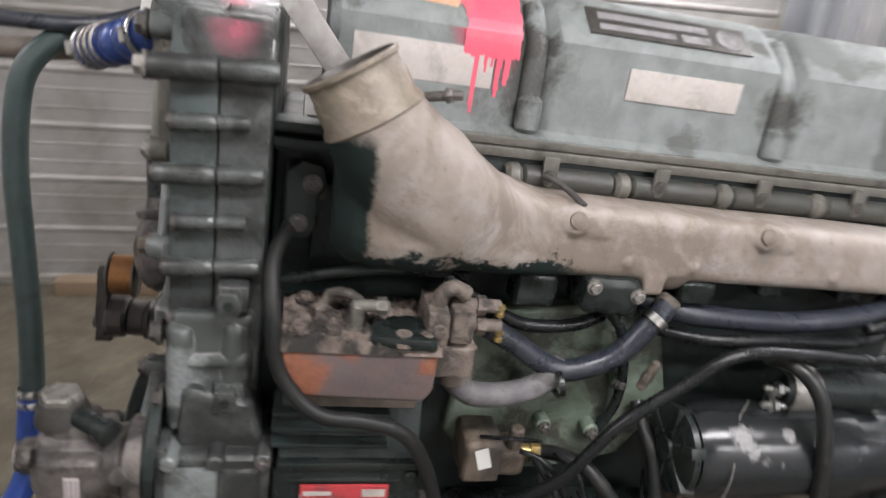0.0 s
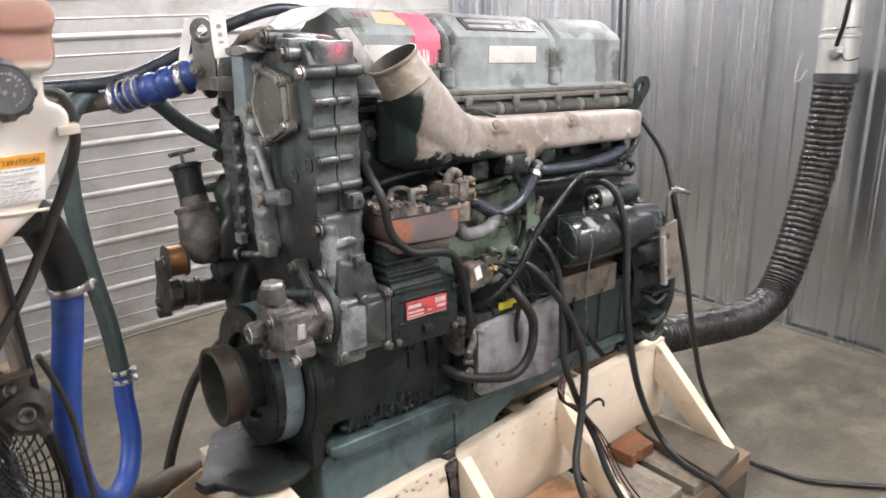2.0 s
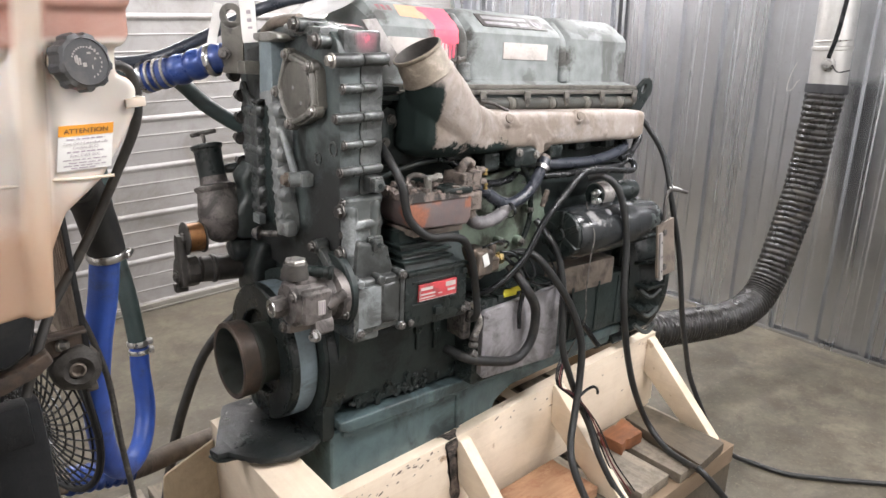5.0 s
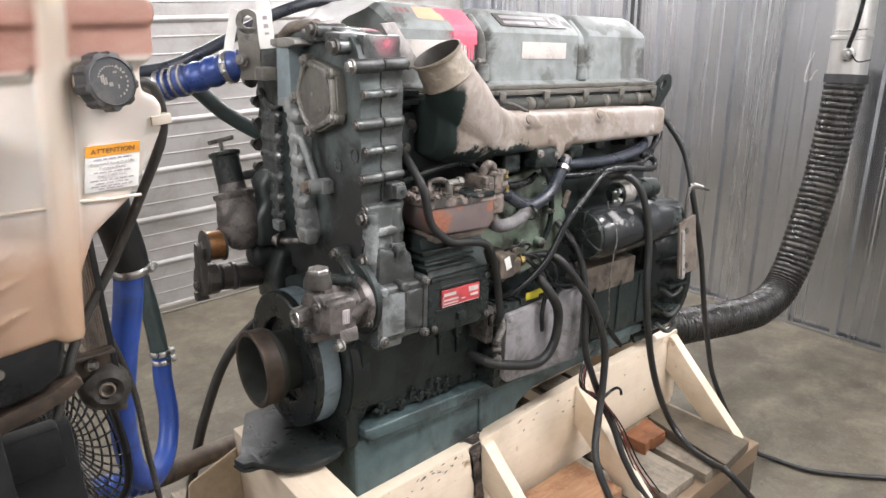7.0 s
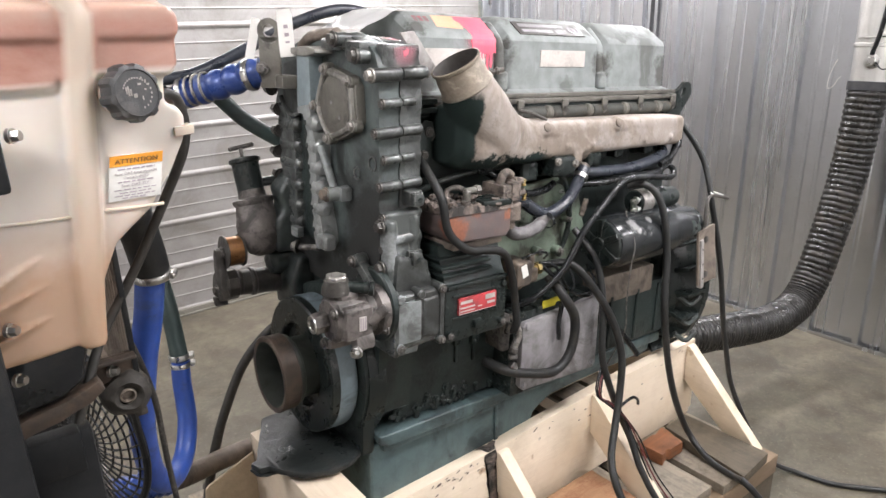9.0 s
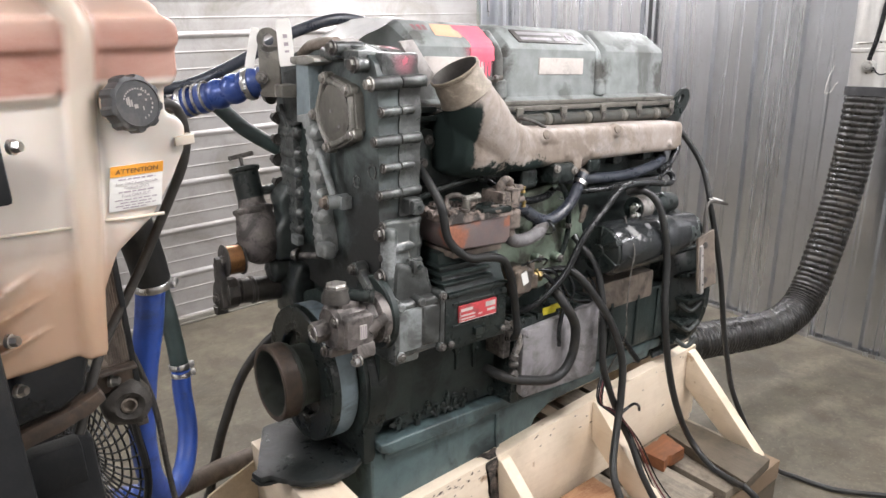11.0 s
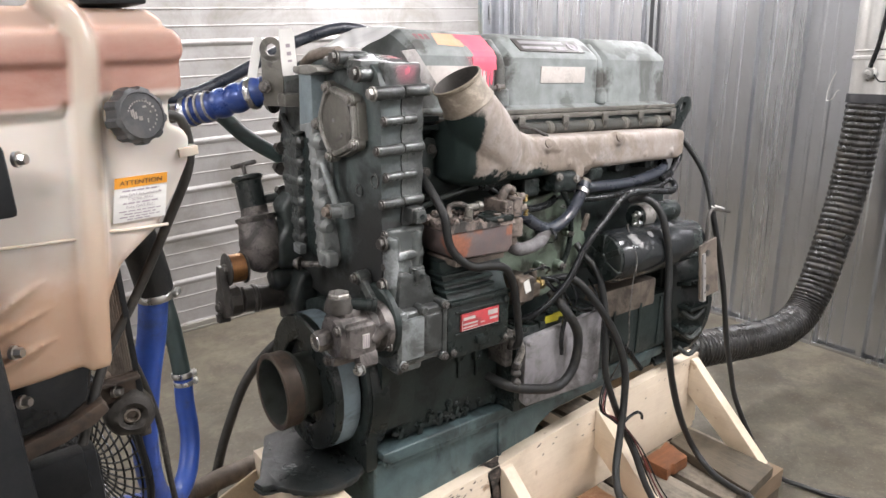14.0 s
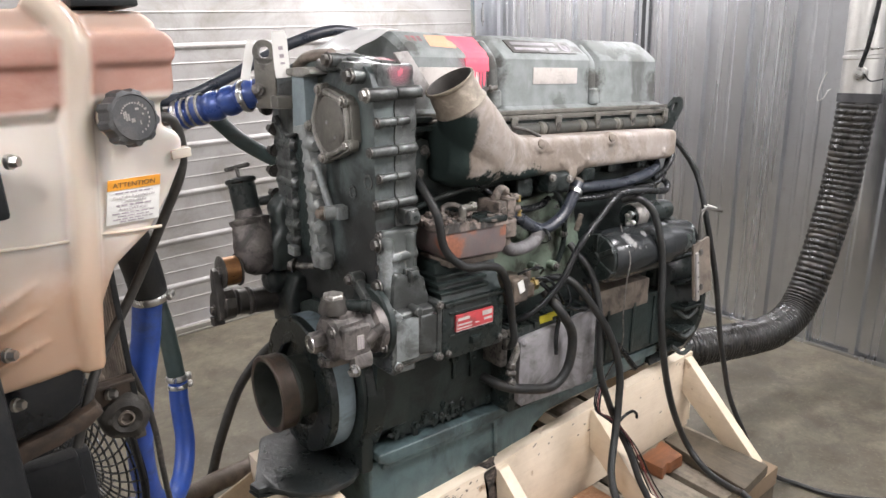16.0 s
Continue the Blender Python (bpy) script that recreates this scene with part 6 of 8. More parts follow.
# link plate beside the elbow
bm = B()
prism(bm, [(0.145, 0.785), (0.165, 0.80), (0.19, 0.795), (0.196, 0.77), (0.185, 0.75), (0.185, 0.715), (0.175, 0.70), (0.155, 0.70), (0.147, 0.72)], "y", -0.199, -0.188, 0.004)
link = part("link_plate", bm, M["block"], engine, "dark cast link plate")
bolts(link, [(0.164, -0.199, 0.72), (0.178, -0.199, 0.772)], (0, -1, 0), 0.009, 0.006, M["iron"])
bm = B()
for z in (0.84, 0.82):
    box(bm, (0.128, -0.2, z - 0.006), (0.20, -0.15, z + 0.006), 0.003)
part("support_bar", bm, M["block"], engine)

# lifting eye at the rear
bm = B()
TIP, FOOT, HOLE = V((1.243, 0, 0.842)), V((1.172, 0, 0.775)), V((1.226, 0, 0.838))


def in_lug(p):
    """Inside the flat tapered lug: a wide foot and a round tip."""
    k = max(0.0, min(1.0, (p - FOOT).dot(TIP - FOOT) / (TIP - FOOT).length_squared))
    return (p - FOOT.lerp(TIP, k)).length < 0.042 - 0.012 * k


rows = []
for k in range(40):
    a = 2 * math.pi * k / 40
    way = V((math.cos(a), 0, math.sin(a)))
    lo, hi = 0.0, 0.3
    for step in range(14):
        lo, hi = ((lo + hi) / 2, hi) if in_lug(HOLE + way * (lo + hi) / 2) else (lo, (lo + hi) / 2)
    swing = a - radians(48)
    inner = HOLE + way * (0.019 * 0.0115 / math.hypot(0.0115 * math.cos(swing), 0.019 * math.sin(swing)))
    outer = HOLE + way * lo
    rows.append([bm.verts.new(q + V((0, y, 0))) for q, y in ((inner, -0.156), (outer, -0.156), (outer, -0.144), (inner, -0.144))])
for k in range(40):
    for m in range(4):
        bm.faces.new((rows[k][m], rows[k][(m + 1) % 4], rows[(k + 1) % 40][(m + 1) % 4], rows[(k + 1) % 40][m]))
bmesh.ops.recalc_face_normals(bm, faces=bm.faces)
part("lifting_eye", bm, M["black"], engine, "black steel lifting eye")
# hanging bracket plate and bent wire at the rear
bm = B()
prism(bm, [(1.122, 0.428), (1.209, 0.445), (1.262, 0.255), (1.158, 0.246)], "y", -0.338, -0.330, 0.002)
rough_up(bm, 0.001, 0.02, 0.02)
hang = part("bracket_plate", bm, M["tan"], engine, "rusty drilled bracket plate")
bm = B()
prism(bm, [(1.132, 0.40), (1.146, 0.404), (1.182, 0.24), (1.166, 0.236)], "y", -0.345, -0.328, 0.002)
strip = part("edge_strip", bm, M["alu"], hang, "pale drilled edge strip")
bolts(strip, [(1.147, -0.3452, 0.37), (1.158, -0.3452, 0.32), (1.168, -0.3452, 0.27)], (0, -1, 0), 0.0035, 0.0006, M["block"], False, "bolt_hole")
bolts(hang, [(1.165, -0.339, 0.40), (1.19, -0.339, 0.28)], (0, -1, 0), 0.008, 0.004, M["iron"])
bm = B()
tube(bm, [(1.155, -0.335, 0.44), (1.158, -0.33, 0.50), (1.175, -0.325, 0.53), (1.20, -0.33, 0.535), (1.245, -0.35, 0.525)], 0.0055, 8)
part("bent_wire", bm, M["iron"], hang, "bent steel wire")
bm = B()
box(bm, (1.02, -0.30, 0.395), (1.14, -0.2, 0.48), 0.02, None, 3)
rod(bm, (1.05, -0.285, 0.44), (1.15, -0.285, 0.44), 0.05, 24, 0.012)
rod(bm, (1.14, -0.29, 0.47), (1.15, -0.31, 0.47), 0.012, 12)
rough_up(bm, 0.008, 0.03, 0.014)
part("starter_nose", bm, M["link"], starter, "dirty cast starter nose")

# far side: belt tensioner, oil filler, coolant tubes
bm = B()
rod(bm, (-0.02, 0.205, 0.345), (-0.135, 0.212, 0.352), 0.034, 24, 0.006)
rod(bm, (-0.09, 0.209, 0.35), (-0.105, 0.21, 0.35), 0.038, 24, 0.004)
tens = part("belt_tensioner", bm, M["iron"], engine, "dark cast belt tensioner")
bm = B()
rod(bm, (-0.135, 0.213, 0.352), (-0.172, 0.215, 0.352), 0.041, 10, 0.006)
prism(bm, [(0.178, 0.325), (0.20, 0.312), (0.24, 0.316), (0.252, 0.345), (0.246, 0.372), (0.232, 0.385), (0.234, 0.43), (0.222, 0.452), (0.204, 0.448), (0.198, 0.41), (0.186, 0.385)], "x", -0.188, -0.168, 0.004)
prism(bm, [(0.205, 0.30), (0.228, 0.296), (0.236, 0.318), (0.21, 0.322)], "x", -0.196, -0.165, 0.003)
rough_up(bm, 0.0015, 0.015, 0.012)
part("tensioner_arm", bm, M["iron"], tens, "notched cast tensioner arm")
bm = B()
lathe(bm, (-0.165, 0.212, 0.44), (1, 0, 0), [(0.003, 0.02), (0.003, 0.0375), (0.041, 0.0375), (0.041, 0.02)], 40)
part("idler_pulley", bm, M["copper"], tens, "coppery brown idler pulley")
for x in (-0.167, -0.123):
    bm = B()
    lathe(bm, (x, 0.212, 0.44), (1, 0, 0), [(0, 0.0), (0, 0.040), (0.001, 0.0425), (0.004, 0.0425), (0.005, 0.040), (0.005, 0.0)], 40)
    part("pulley_flange", bm, M["iron"], tens, "dark pulley flange")
bm = B()
rod(bm, (-0.125, 0.212, 0.44), (-0.176, 0.212, 0.44), 0.016, 6)
part("pulley_bolt", bm, M["bolt"], tens)
bolts(tens, [(-0.1885, 0.214, 0.34)], (-1, 0, 0), 0.012, 0.01, M["bolt"])
bm = B()
lathe(bm, (-0.066, 0.20, 0.455), (-0.1, 0.55, 1.9), [(-0.034, 0), (-0.034, 0.018), (-0.024, 0.036), (-0.006, 0.049), (0.02, 0.056), (0.05, 0.057), (0.078, 0.051), (0.10, 0.048), (0.108, 0.053), (0.115, 0.053), (0.12, 0.036), (0.14, 0.034)], 28)
filler = part("oil_filler_neck", bm, M["pump"], engine, "brown cast oil filler neck")
bm = B()
lathe(bm, (-0.0733, 0.239, 0.588), (-0.1, 0.55, 1.9), [(0, 0.034), (0.07, 0.035), (0.074, 0.04), (0.082, 0.04), (0.085, 0.036), (0.085, 0)], 28)
part("filler_sleeve", bm, M["black"], filler, "black rubber filler sleeve")
bm = B()
rod(bm, (-0.078, 0.268, 0.665), (-0.08, 0.276, 0.695), 0.005, 10)
rod(bm, (-0.11, 0.283, 0.69), (-0.045, 0.272, 0.703), 0.006, 10)
part("dipstick_handle", bm, M["bolt"], filler, "T-shaped dipstick handle")
bm = B()
prism(bm, [(-0.045, 0.43), (0.05, 0.43), (0.05, 0.63), (0.0, 0.635), (-0.03, 0.60), (-0.022, 0.55), (-0.048, 0.50)], "y", 0.15, 0.225, 0.014, 3)
prism(bm, [(-0.02, 0.27), (0.04, 0.27), (0.045, 0.42), (-0.005, 0.43), (-0.03, 0.36)], "y", 0.10, 0.235, 0.014, 3)
rod(bm, (-0.055, 0.19, 0.40), (0.02, 0.19, 0.40), 0.034, 20, 0.008)
rod(bm, (-0.09, 0.23, 0.48), (-0.02, 0.2, 0.48), 0.009, 12)
rod(bm, (-0.07, 0.245, 0.6), (0.0, 0.24, 0.61), 0.012, 12)
rough_up(bm, 0.004, 0.03, 0.014)
housing = part("coolant_housing", bm, M["link"], engine, "black coolant pump housing", 60)
bolts(housing, [(-0.092, 0.231, 0.48), (-0.072, 0.245, 0.60)], (-1, 0.3, 0), 0.013, 0.012, M["bolt"])

# lifting bracket at the front with hanging tags
bm = B()
lathe(bm, (-0.055, 0.118, 0.985), (-0.7, -0.7, 0), [(-0.005, 0.014), (-0.005, 0.028), (0.005, 0.028), (0.005, 0.014), (-0.005, 0.014)], 28)
t = B()
box(t, (-0.026, -0.005, -0.13), (0.026, 0.005, -0.012), 0.003)
bmesh.ops.transform(t, matrix=Matrix.Translation((-0.055, 0.118, 0.985)) @ Matrix.Rotation(radians(-45), 4, "Z"), verts=t.verts)
join(bm, t)
box(bm, (-0.05, 0.07, 0.855), (0.02, 0.17, 0.885), 0.006)
eye = part("front_lifting_eye", bm, M["dull_brown"], engine, "dusty steel lifting bracket")
bolts(eye, [(-0.078, 0.115, 0.90), (-0.06, 0.155, 0.875)], (-0.7, -0.7, 0), 0.011, 0.012, M["bolt"])
for (x, y, z), lean, wide in (((-0.035, 0.085, 1.03), -6, 0.018), ((-0.075, 0.15, 1.01), 10, 0.011)):
    bm = B()
    t = B()
    bmesh.ops.create_grid(t, x_segments=2, y_segments=8, size=0.5)
    for v in t.verts:
        v.co = V((v.co.x * wide * 2 * (0.8 if v.co.y > 0.45 else 1), 0.006 * math.sin(v.co.y * 4), v.co.y * 0.105 - 0.05))
    bmesh.ops.solidify(t, geom=t.faces[:], thickness=0.0008)
    bmesh.ops.transform(t, matrix=TILT @ Matrix.Translation((x, y, z)) @ Matrix.Rotation(radians(-40), 4, "Z") @ Matrix.Rotation(radians(lean), 4, "Y"), verts=t.verts)
    join(bm, t)
    tagob = tagged(part("paper_tag", bm, M["white"], None, "creased white paper tag tied to the lifting bracket"), category="tag", group="paper tags")
    if wide > 0.015:
        for k in range(4):
            bm = B()
            box(bm, (-0.004, -0.0022, -0.04 - 0.018 * k), (0.006, -0.0012, -0.032 - 0.018 * k), 0, TILT @ Matrix.Translation((x, y - 0.003, z)) @ Matrix.Rotation(radians(-40), 4, "Z") @ Matrix.Rotation(radians(lean), 4, "Y"))
            part("print_bar", bm, M["ink"], tagob)

# clear plastic wrap over the front of the cover
bm = B()
N = 14
grid = [[None] * (N + 1) for _ in range(N + 1)]
for i in range(N + 1):
    for j in range(N + 1):
        u, w = i / N, j / N
        x = 0.085 + 0.125 * u
        y = -0.055 + 0.2 * w + 0.006 * noise.noise(V((u * 3, w * 3, 0)))
        z = 0.992 + (0.052 * min(1, u * 1.25)) + 0.005 * noise.noise(V((u * 3, w * 3, 3))) - 0.03 * max(0, 0.15 - w)
        grid[i][j] = bm.verts.new(TILT @ V((x, y, max(z, 0.99))))
for i in range(N):
    for j in range(N):
        bm.faces.new((grid[i][j], grid[i + 1][j], grid[i + 1][j + 1], grid[i][j + 1]))
bmesh.ops.solidify(bm, geom=bm.faces[:], thickness=0.001)
tagged(part("plastic_sheet", bm, M["film"], None, "crumpled white plastic sheet lying on the engine"), category="plastic sheet")

# pink spray paint and a peach sticker on the cover
def splash(pts, place, mat, label, parent):
    bm = B()
    vs = [bm.verts.new(place(u, w)) for u, w in pts]
    f = bm.faces.new(vs)
    bmesh.ops.triangulate(bm, faces=[f])
    return part("spray_paint", bm, mat, parent, label)


slope_at = lambda u, w: slope @ V((u, w, 0.0012))


def over_edge(x, s):
    """Down the cover's face: s above zero on the sloped shoulder, below it over the edge and down the side."""
    if s >= 0:
        return slope @ V((x, s, 0.0014))
    if s > -0.0144:
        k = -s / 0.0144
        return V((x, -0.1190 - 0.0082 * k, 0.9908 - 0.0122 * k))
    z = 0.9786 - (-s - 0.0144)
    return V((x, min(-0.1294, -0.1306 + (z - 0.858) * 0.0333) if z < 0.965 else -0.1272 - (0.9786 - z) * 0.16, z))


def painted(x, s):
    """Sprayed patch with runs below it."""
    rag = 0.004 * noise.noise(V((x * 90, s * 90, 4)))
    left = 0.357 - 0.4 * max(0.0, s - 0.012) + rag
    right = 0.4325 + 0.5 * rag
    low = -0.047 + 1.5 * rag
    for run, half, end in ((0.376, 0.0032, -0.122), (0.388, 0.0024, -0.068), (0.397, 0.0022, -0.060), (0.4065, 0.0036, -0.098), (0.418, 0.0042, -0.082)):
        wob = 0.0008 * noise.noise(V((run * 50, s * 60, 1)))
        if abs(x - run - wob) < half * (1.0 if s > end + 0.01 else 0.75):
            low = min(low, end)
    return left < x < right and low < s < 0.067


bm = B()
STEP, pool = 0.0016, {}
corner = lambda i, j: pool.setdefault((i, j), bm.verts.new(over_edge(0.31 + i * STEP, 0.067 - j * STEP))) if (i, j) not in pool else pool[(i, j)]
for i in range(80):
    for j in range(122):
        if painted(0.31 + (i + 0.5) * STEP, 0.067 - (j + 0.5) * STEP):
            bm.faces.new((corner(i, j), corner(i, j + 1), corner(i + 1, j + 1), corner(i + 1, j)))
part("spray_paint", bm, M["pink"], cover, "dripping pink spray paint")
bm = B()
bm.faces.new([bm.verts.new(V((u, -0.1309 + (w - 0.86) * 0.033, w))) for u, w in ((0.30, 0.90), (0.431, 0.90), (0.431, 0.977), (0.30, 0.977))])
part("spray_mist", bm, M["mist_cover"], cover, "thin pink overspray")
splash([(0.268, 0.022), (0.345, 0.016), (0.362, 0.05), (0.352, 0.068), (0.275, 0.068)], slope_at, M["peach"], "faded peach sticker", cover)
for k in range(3):
    splash([(0.215 + 0.016 * k, 0.042), (0.226 + 0.016 * k, 0.042), (0.226 + 0.016 * k, 0.062), (0.215 + 0.016 * k, 0.062)], slope_at, M["pink_film"], "small pink paint mark", cover)

# ---- wooden crate, pallet and loose blocks ----
def wood(name, base, dark, along="x", rough=0.65, knots=0.5, stain=0.3, vary=0.12):
    m, nt, bs = mat_new(name)
    vec = coords(nt)
    mp = nt.nodes.new("ShaderNodeMapping")
    mp.inputs["Scale"].default_value = {"x": (4, 45, 45), "y": (45, 4, 45), "z": (45, 45, 4)}[along]
    nt.links.new(vec, mp.inputs[0])
    g = noise_fac(nt, mp.outputs[0], 1.0, 0.35, 0.7, 8.0, 0.6, 1.2)
    rnd = nt.nodes.new("ShaderNodeObjectInfo")
    c = blend(nt, g, base, tuple((1 - vary) * b + vary * d for b, d in zip(base, dark)))
    c = blend(nt, maths(nt, "MULTIPLY", rnd.outputs["Random"], 0.08), c, dark)
    k = noise_fac(nt, vec, 11, 0.68, 0.74, 3.0)
    c = blend(nt, maths(nt, "MULTIPLY", k, knots), c, dark)
    s = noise_fac(nt, vec, 3.5, 0.52, 0.72, 8.0, 0.65)
    c = blend(nt, maths(nt, "MULTIPLY", s, stain), c, tuple(0.5 * d for d in dark))
    w = noise_fac(nt, vec, 2.3, 0.48, 0.68, 5.0, 0.6, 0.6)
    c = blend(nt, maths(nt, "MULTIPLY", w, 0.45), c, (0.86 * base[0], 0.76 * base[1], 0.60 * base[2]))
    grime = maths(nt, "MULTIPLY", noise_fac(nt, vec, 22, 0.48, 0.66, 9.0, 0.72), vary)
    c = blend(nt, grime, c, dark)
    f = noise_fac(nt, mp.outputs[0], 3.0, 0.66, 0.74, 5.0, 0.7)
    c = blend(nt, maths(nt, "MULTIPLY", f, 0.4), c, dark)
    nt.links.new(c, bs.inputs["Base Color"])
    bs.inputs["Roughness"].default_value = rough
    b = node(nt, "ShaderNodeBump", Strength=0.25, Distance=0.002)
    nt.links.new(g, b.inputs["Height"])
    nt.links.new(b.outputs[0], bs.inputs["Normal"])
    return m


M["pine"] = wood("fresh_pine", (0.78, 0.675, 0.535), (0.34, 0.22, 0.125), "x", 0.55, 0.85, 0.3)
M["pine_y"] = wood("fresh_pine_across", (0.74, 0.635, 0.495), (0.34, 0.22, 0.125), "y", 0.55, 0.8, 0.25)
M["grey_wood"] = wood("weathered_grey_plank", (0.105, 0.086, 0.06), (0.03, 0.024, 0.017), "y", 0.8, 0.6, 0.75, 0.5)
M["worn_plank"] = wood("worn_pallet_plank", (0.29, 0.255, 0.205), (0.06, 0.048, 0.036), "y", 0.8, 0.7, 0.9, 0.55)
M["brown_wood"] = wood("stained_brown_plank", (0.22, 0.16, 0.105), (0.10, 0.066, 0.042), "x", 0.75, 0.3, 0.4)
M["red_wood"] = wood("orange_stained_block", (0.25, 0.098, 0.040), (0.08, 0.03, 0.015), "x", 0.6, 0.7, 0.8, 0.5)
M["offcut"] = wood("peeling_brown_plank", (0.40, 0.245, 0.145), (0.17, 0.062, 0.026), "x", 0.7, 0.9, 0.9, 0.7)

crate = thing("engine_crate", "open pine crate with diagonal braces holding the engine", "crate")


def board(name, a, b, mat, parent, label="", bev=0.003):
    bm = B()
    box(bm, a, b, bev)
    return part(name, bm, mat, parent, label)


TOP = ((-0.058, 0.563), (0.41, 0.570), (0.50, 0.577), (0.87, 0.592), (1.385, 0.597))


def top_at(x):
    for (a, za), (b, zb) in zip(TOP, TOP[1:]):
        if x <= b:
            return za + (zb - za) * (x - a) / (b - a)
    return TOP[-1][1]


bm = B()
prism(bm, [(-0.058, 0.292), (1.385, 0.292)] + list(reversed(TOP)), "y", -0.226, -0.188, 0.003)
part("side_board", bm, M["pine"], crate, "pale pine side board")
board("side_board", (-0.058, 0.19, 0.292), (1.385, 0.228, 0.596), M["pine"], crate)
board("front_beam", (-0.17, -0.43, 0.292), (-0.066, 0.105, 0.70), M["pine_y"], crate, "thick pine front beam")
board("rear_board", (1.387, -0.21, 0.292), (1.425, 0.228, 0.50), M["pine_y"], crate)
board("engine_bearer", (0.30, -0.186, 0.292), (0.36, 0.188, 0.345), M["pine_y"], crate)
board("engine_bearer", (0.95, -0.186, 0.292), (1.01, 0.188, 0.325), M["pine_y"], crate)


def brace(x, z1, side=-1, reach=0.30, w=0.085, th=0.038):
    """A diagonal plank from the side board's top out to the deck."""
    y0 = -0.2265 if side < 0 else 0.2285
    pts = [(y0, z1), (y0 + side * 0.012, z1), (y0 + side * reach, 0.30), (y0 + side * reach, 0.2925), (y0 + side * (reach - w * 1.25), 0.2925), (y0, z1 - w * 1.6)]
    bm = B()
    prism(bm, pts, "x", x - th / 2, x + th / 2, 0.003)
    return part("diagonal_brace", bm, M["pine_y"], crate, "diagonal pine brace")


for x, z1 in ((0.426, 0.558), (0.83, 0.585), (1.348, 0.587)):
    brace(x, z1)
    brace(x, z1, 1)
bm = B()
prism(bm, [(-0.1705, 0.645), (-0.1705, 0.2925), (-0.325, 0.2925), (-0.315, 0.52), (-0.305, 0.59), (-0.297, 0.598)], "y", 0.096, 0.104, 0.002)
part("end_panel", bm, M["card"], crate, "thin brown fibreboard end panel")
# a dark oil run down the side board
bm = B()
left, right = [], []
for k in range(15):
    z = 0.566 - 0.016 * k
    mid, half = 0.382 + 0.0011 * k, 0.013 + (0.006 if k < 2 else 0.0) + 0.004 * math.sin(k * 1.3)
    left.append((mid - half - random.uniform(0, 0.005), z))
    right.append((mid + half + random.uniform(0, 0.006), z - 0.004))
pts = [(0.372, 0.5695)] + left + right[::-1] + [(0.402, 0.5698)]
bmesh.ops.triangulate(bm, faces=[bm.faces.new([bm.verts.new((x, -0.2275, z)) for x, z in pts])])
cap = [(0.350, -0.194), (0.366, -0.201), (0.374, -0.2262), (0.403, -0.2262), (0.409, -0.214), (0.426, -0.199), (0.418, -0.191), (0.396, -0.196), (0.375, -0.190)]
bmesh.ops.triangulate(bm, faces=[bm.faces.new([bm.verts.new((x, y, top_at(x) + 0.0015)) for x, y in cap])])
part("oil_stain", bm, M["dust"], crate, "dark oil run over the board's edge")
specks = [(random.uniform(-0.02, 0.4) if k % 4 else random.uniform(0.45, 1.3), abs(random.gauss(0, 0.035)), random.uniform(0.001, 0.0034)) for k in range(64)]
for x, drop, r in specks + [(0.62, 0.03, 0.003), (0.56, 0.008, 0.005), (0.92, 0.11, 0.003), (0.2, 0.012, 0.005), (1.2, 0.17, 0.004)]:
    bm = B()
    bmesh.ops.create_circle(bm, cap_ends=True, segments=9, radius=r)
    wide, tall, lean = random.uniform(0.9, 2.6), random.uniform(0.5, 1.0), random.uniform(0, 0.7)
    for v in bm.verts:
        v.co = V((x + v.co.x * wide, -0.2272, top_at(x) - 0.006 - drop + v.co.y * tall + v.co.x * wide * lean))
    part("oil_spot", bm, M["dust"], crate)

pallet = thing("pallet", "low weathered timber pallet under the crate", "pallet")
for y in (-0.50, -0.02, 0.46):
    board("skid", (-0.42, y - 0.045, 0.001), (1.44, y + 0.045, 0.18), M["grey_wood"], pallet)
for y in (-0.50, -0.02, 0.46):
    board("bearer", (-0.42, y - 0.05, 0.181), (1.44, y + 0.05, 0.252), M["brown_wood"], pallet)
x = -0.42
i = 0
while x < 1.40:
    w = (0.14, 0.12, 0.15)[i % 3]
    if x + w > 1.42:
        break
    board("deck_plank", (x, -0.545 + 0.012 * (i % 3), 0.2525), (x + w, 0.52, 0.291 - 0.003 * (i % 2)), M["worn_plank"], pallet)
    x += w + (0.02, 0.045, 0.03)[i % 3]
    i += 1
bm = B()
prism(bm, [(1.022, -0.272), (1.10, -0.268), (1.105, -0.275), (1.165, -0.258), (1.145, -0.36), (1.075, -0.358), (1.065, -0.35), (1.027, -0.362)], "z", 0.2925, 0.336, 0.005)
rough_up(bm, 0.003, 0.03, 0.02)
tagged(part("wood_block", bm, M["red_wood"], None, "orange-stained notched wood block on the pallet"), category="wood block")
bm = B()
box(bm, (0.47, -0.44, 0.2925), (0.795, -0.255, 0.33), 0.004)
rough_up(bm, 0.0015, 0.05, 0.03)
tagged(part("wood_block", bm, M["offcut"], None, "long brown offcut plank on the pallet"), category="wood block")
bm = B()
prism(bm, [(1.182, -0.262), (1.305, -0.26), (1.312, -0.572), (1.135, -0.585)], "z", 0.2925, 0.33, 0.004)
rough_up(bm, 0.0015, 0.05, 0.03)
tagged(part("wood_block", bm, M["grey_wood"], None, "grey offcut plank lying on the pallet"), category="wood block")

bm = B()
box(bm, (-1.1, 2.50, 0.0005), (-0.36, 2.60, 0.085), 0.006)
rough_up(bm, 0.003, 0.06, 0.04)
tagged(part("timber", bm, M["brown_wood"], None, "brown timber lying at the foot of the roller door"), category="timber")

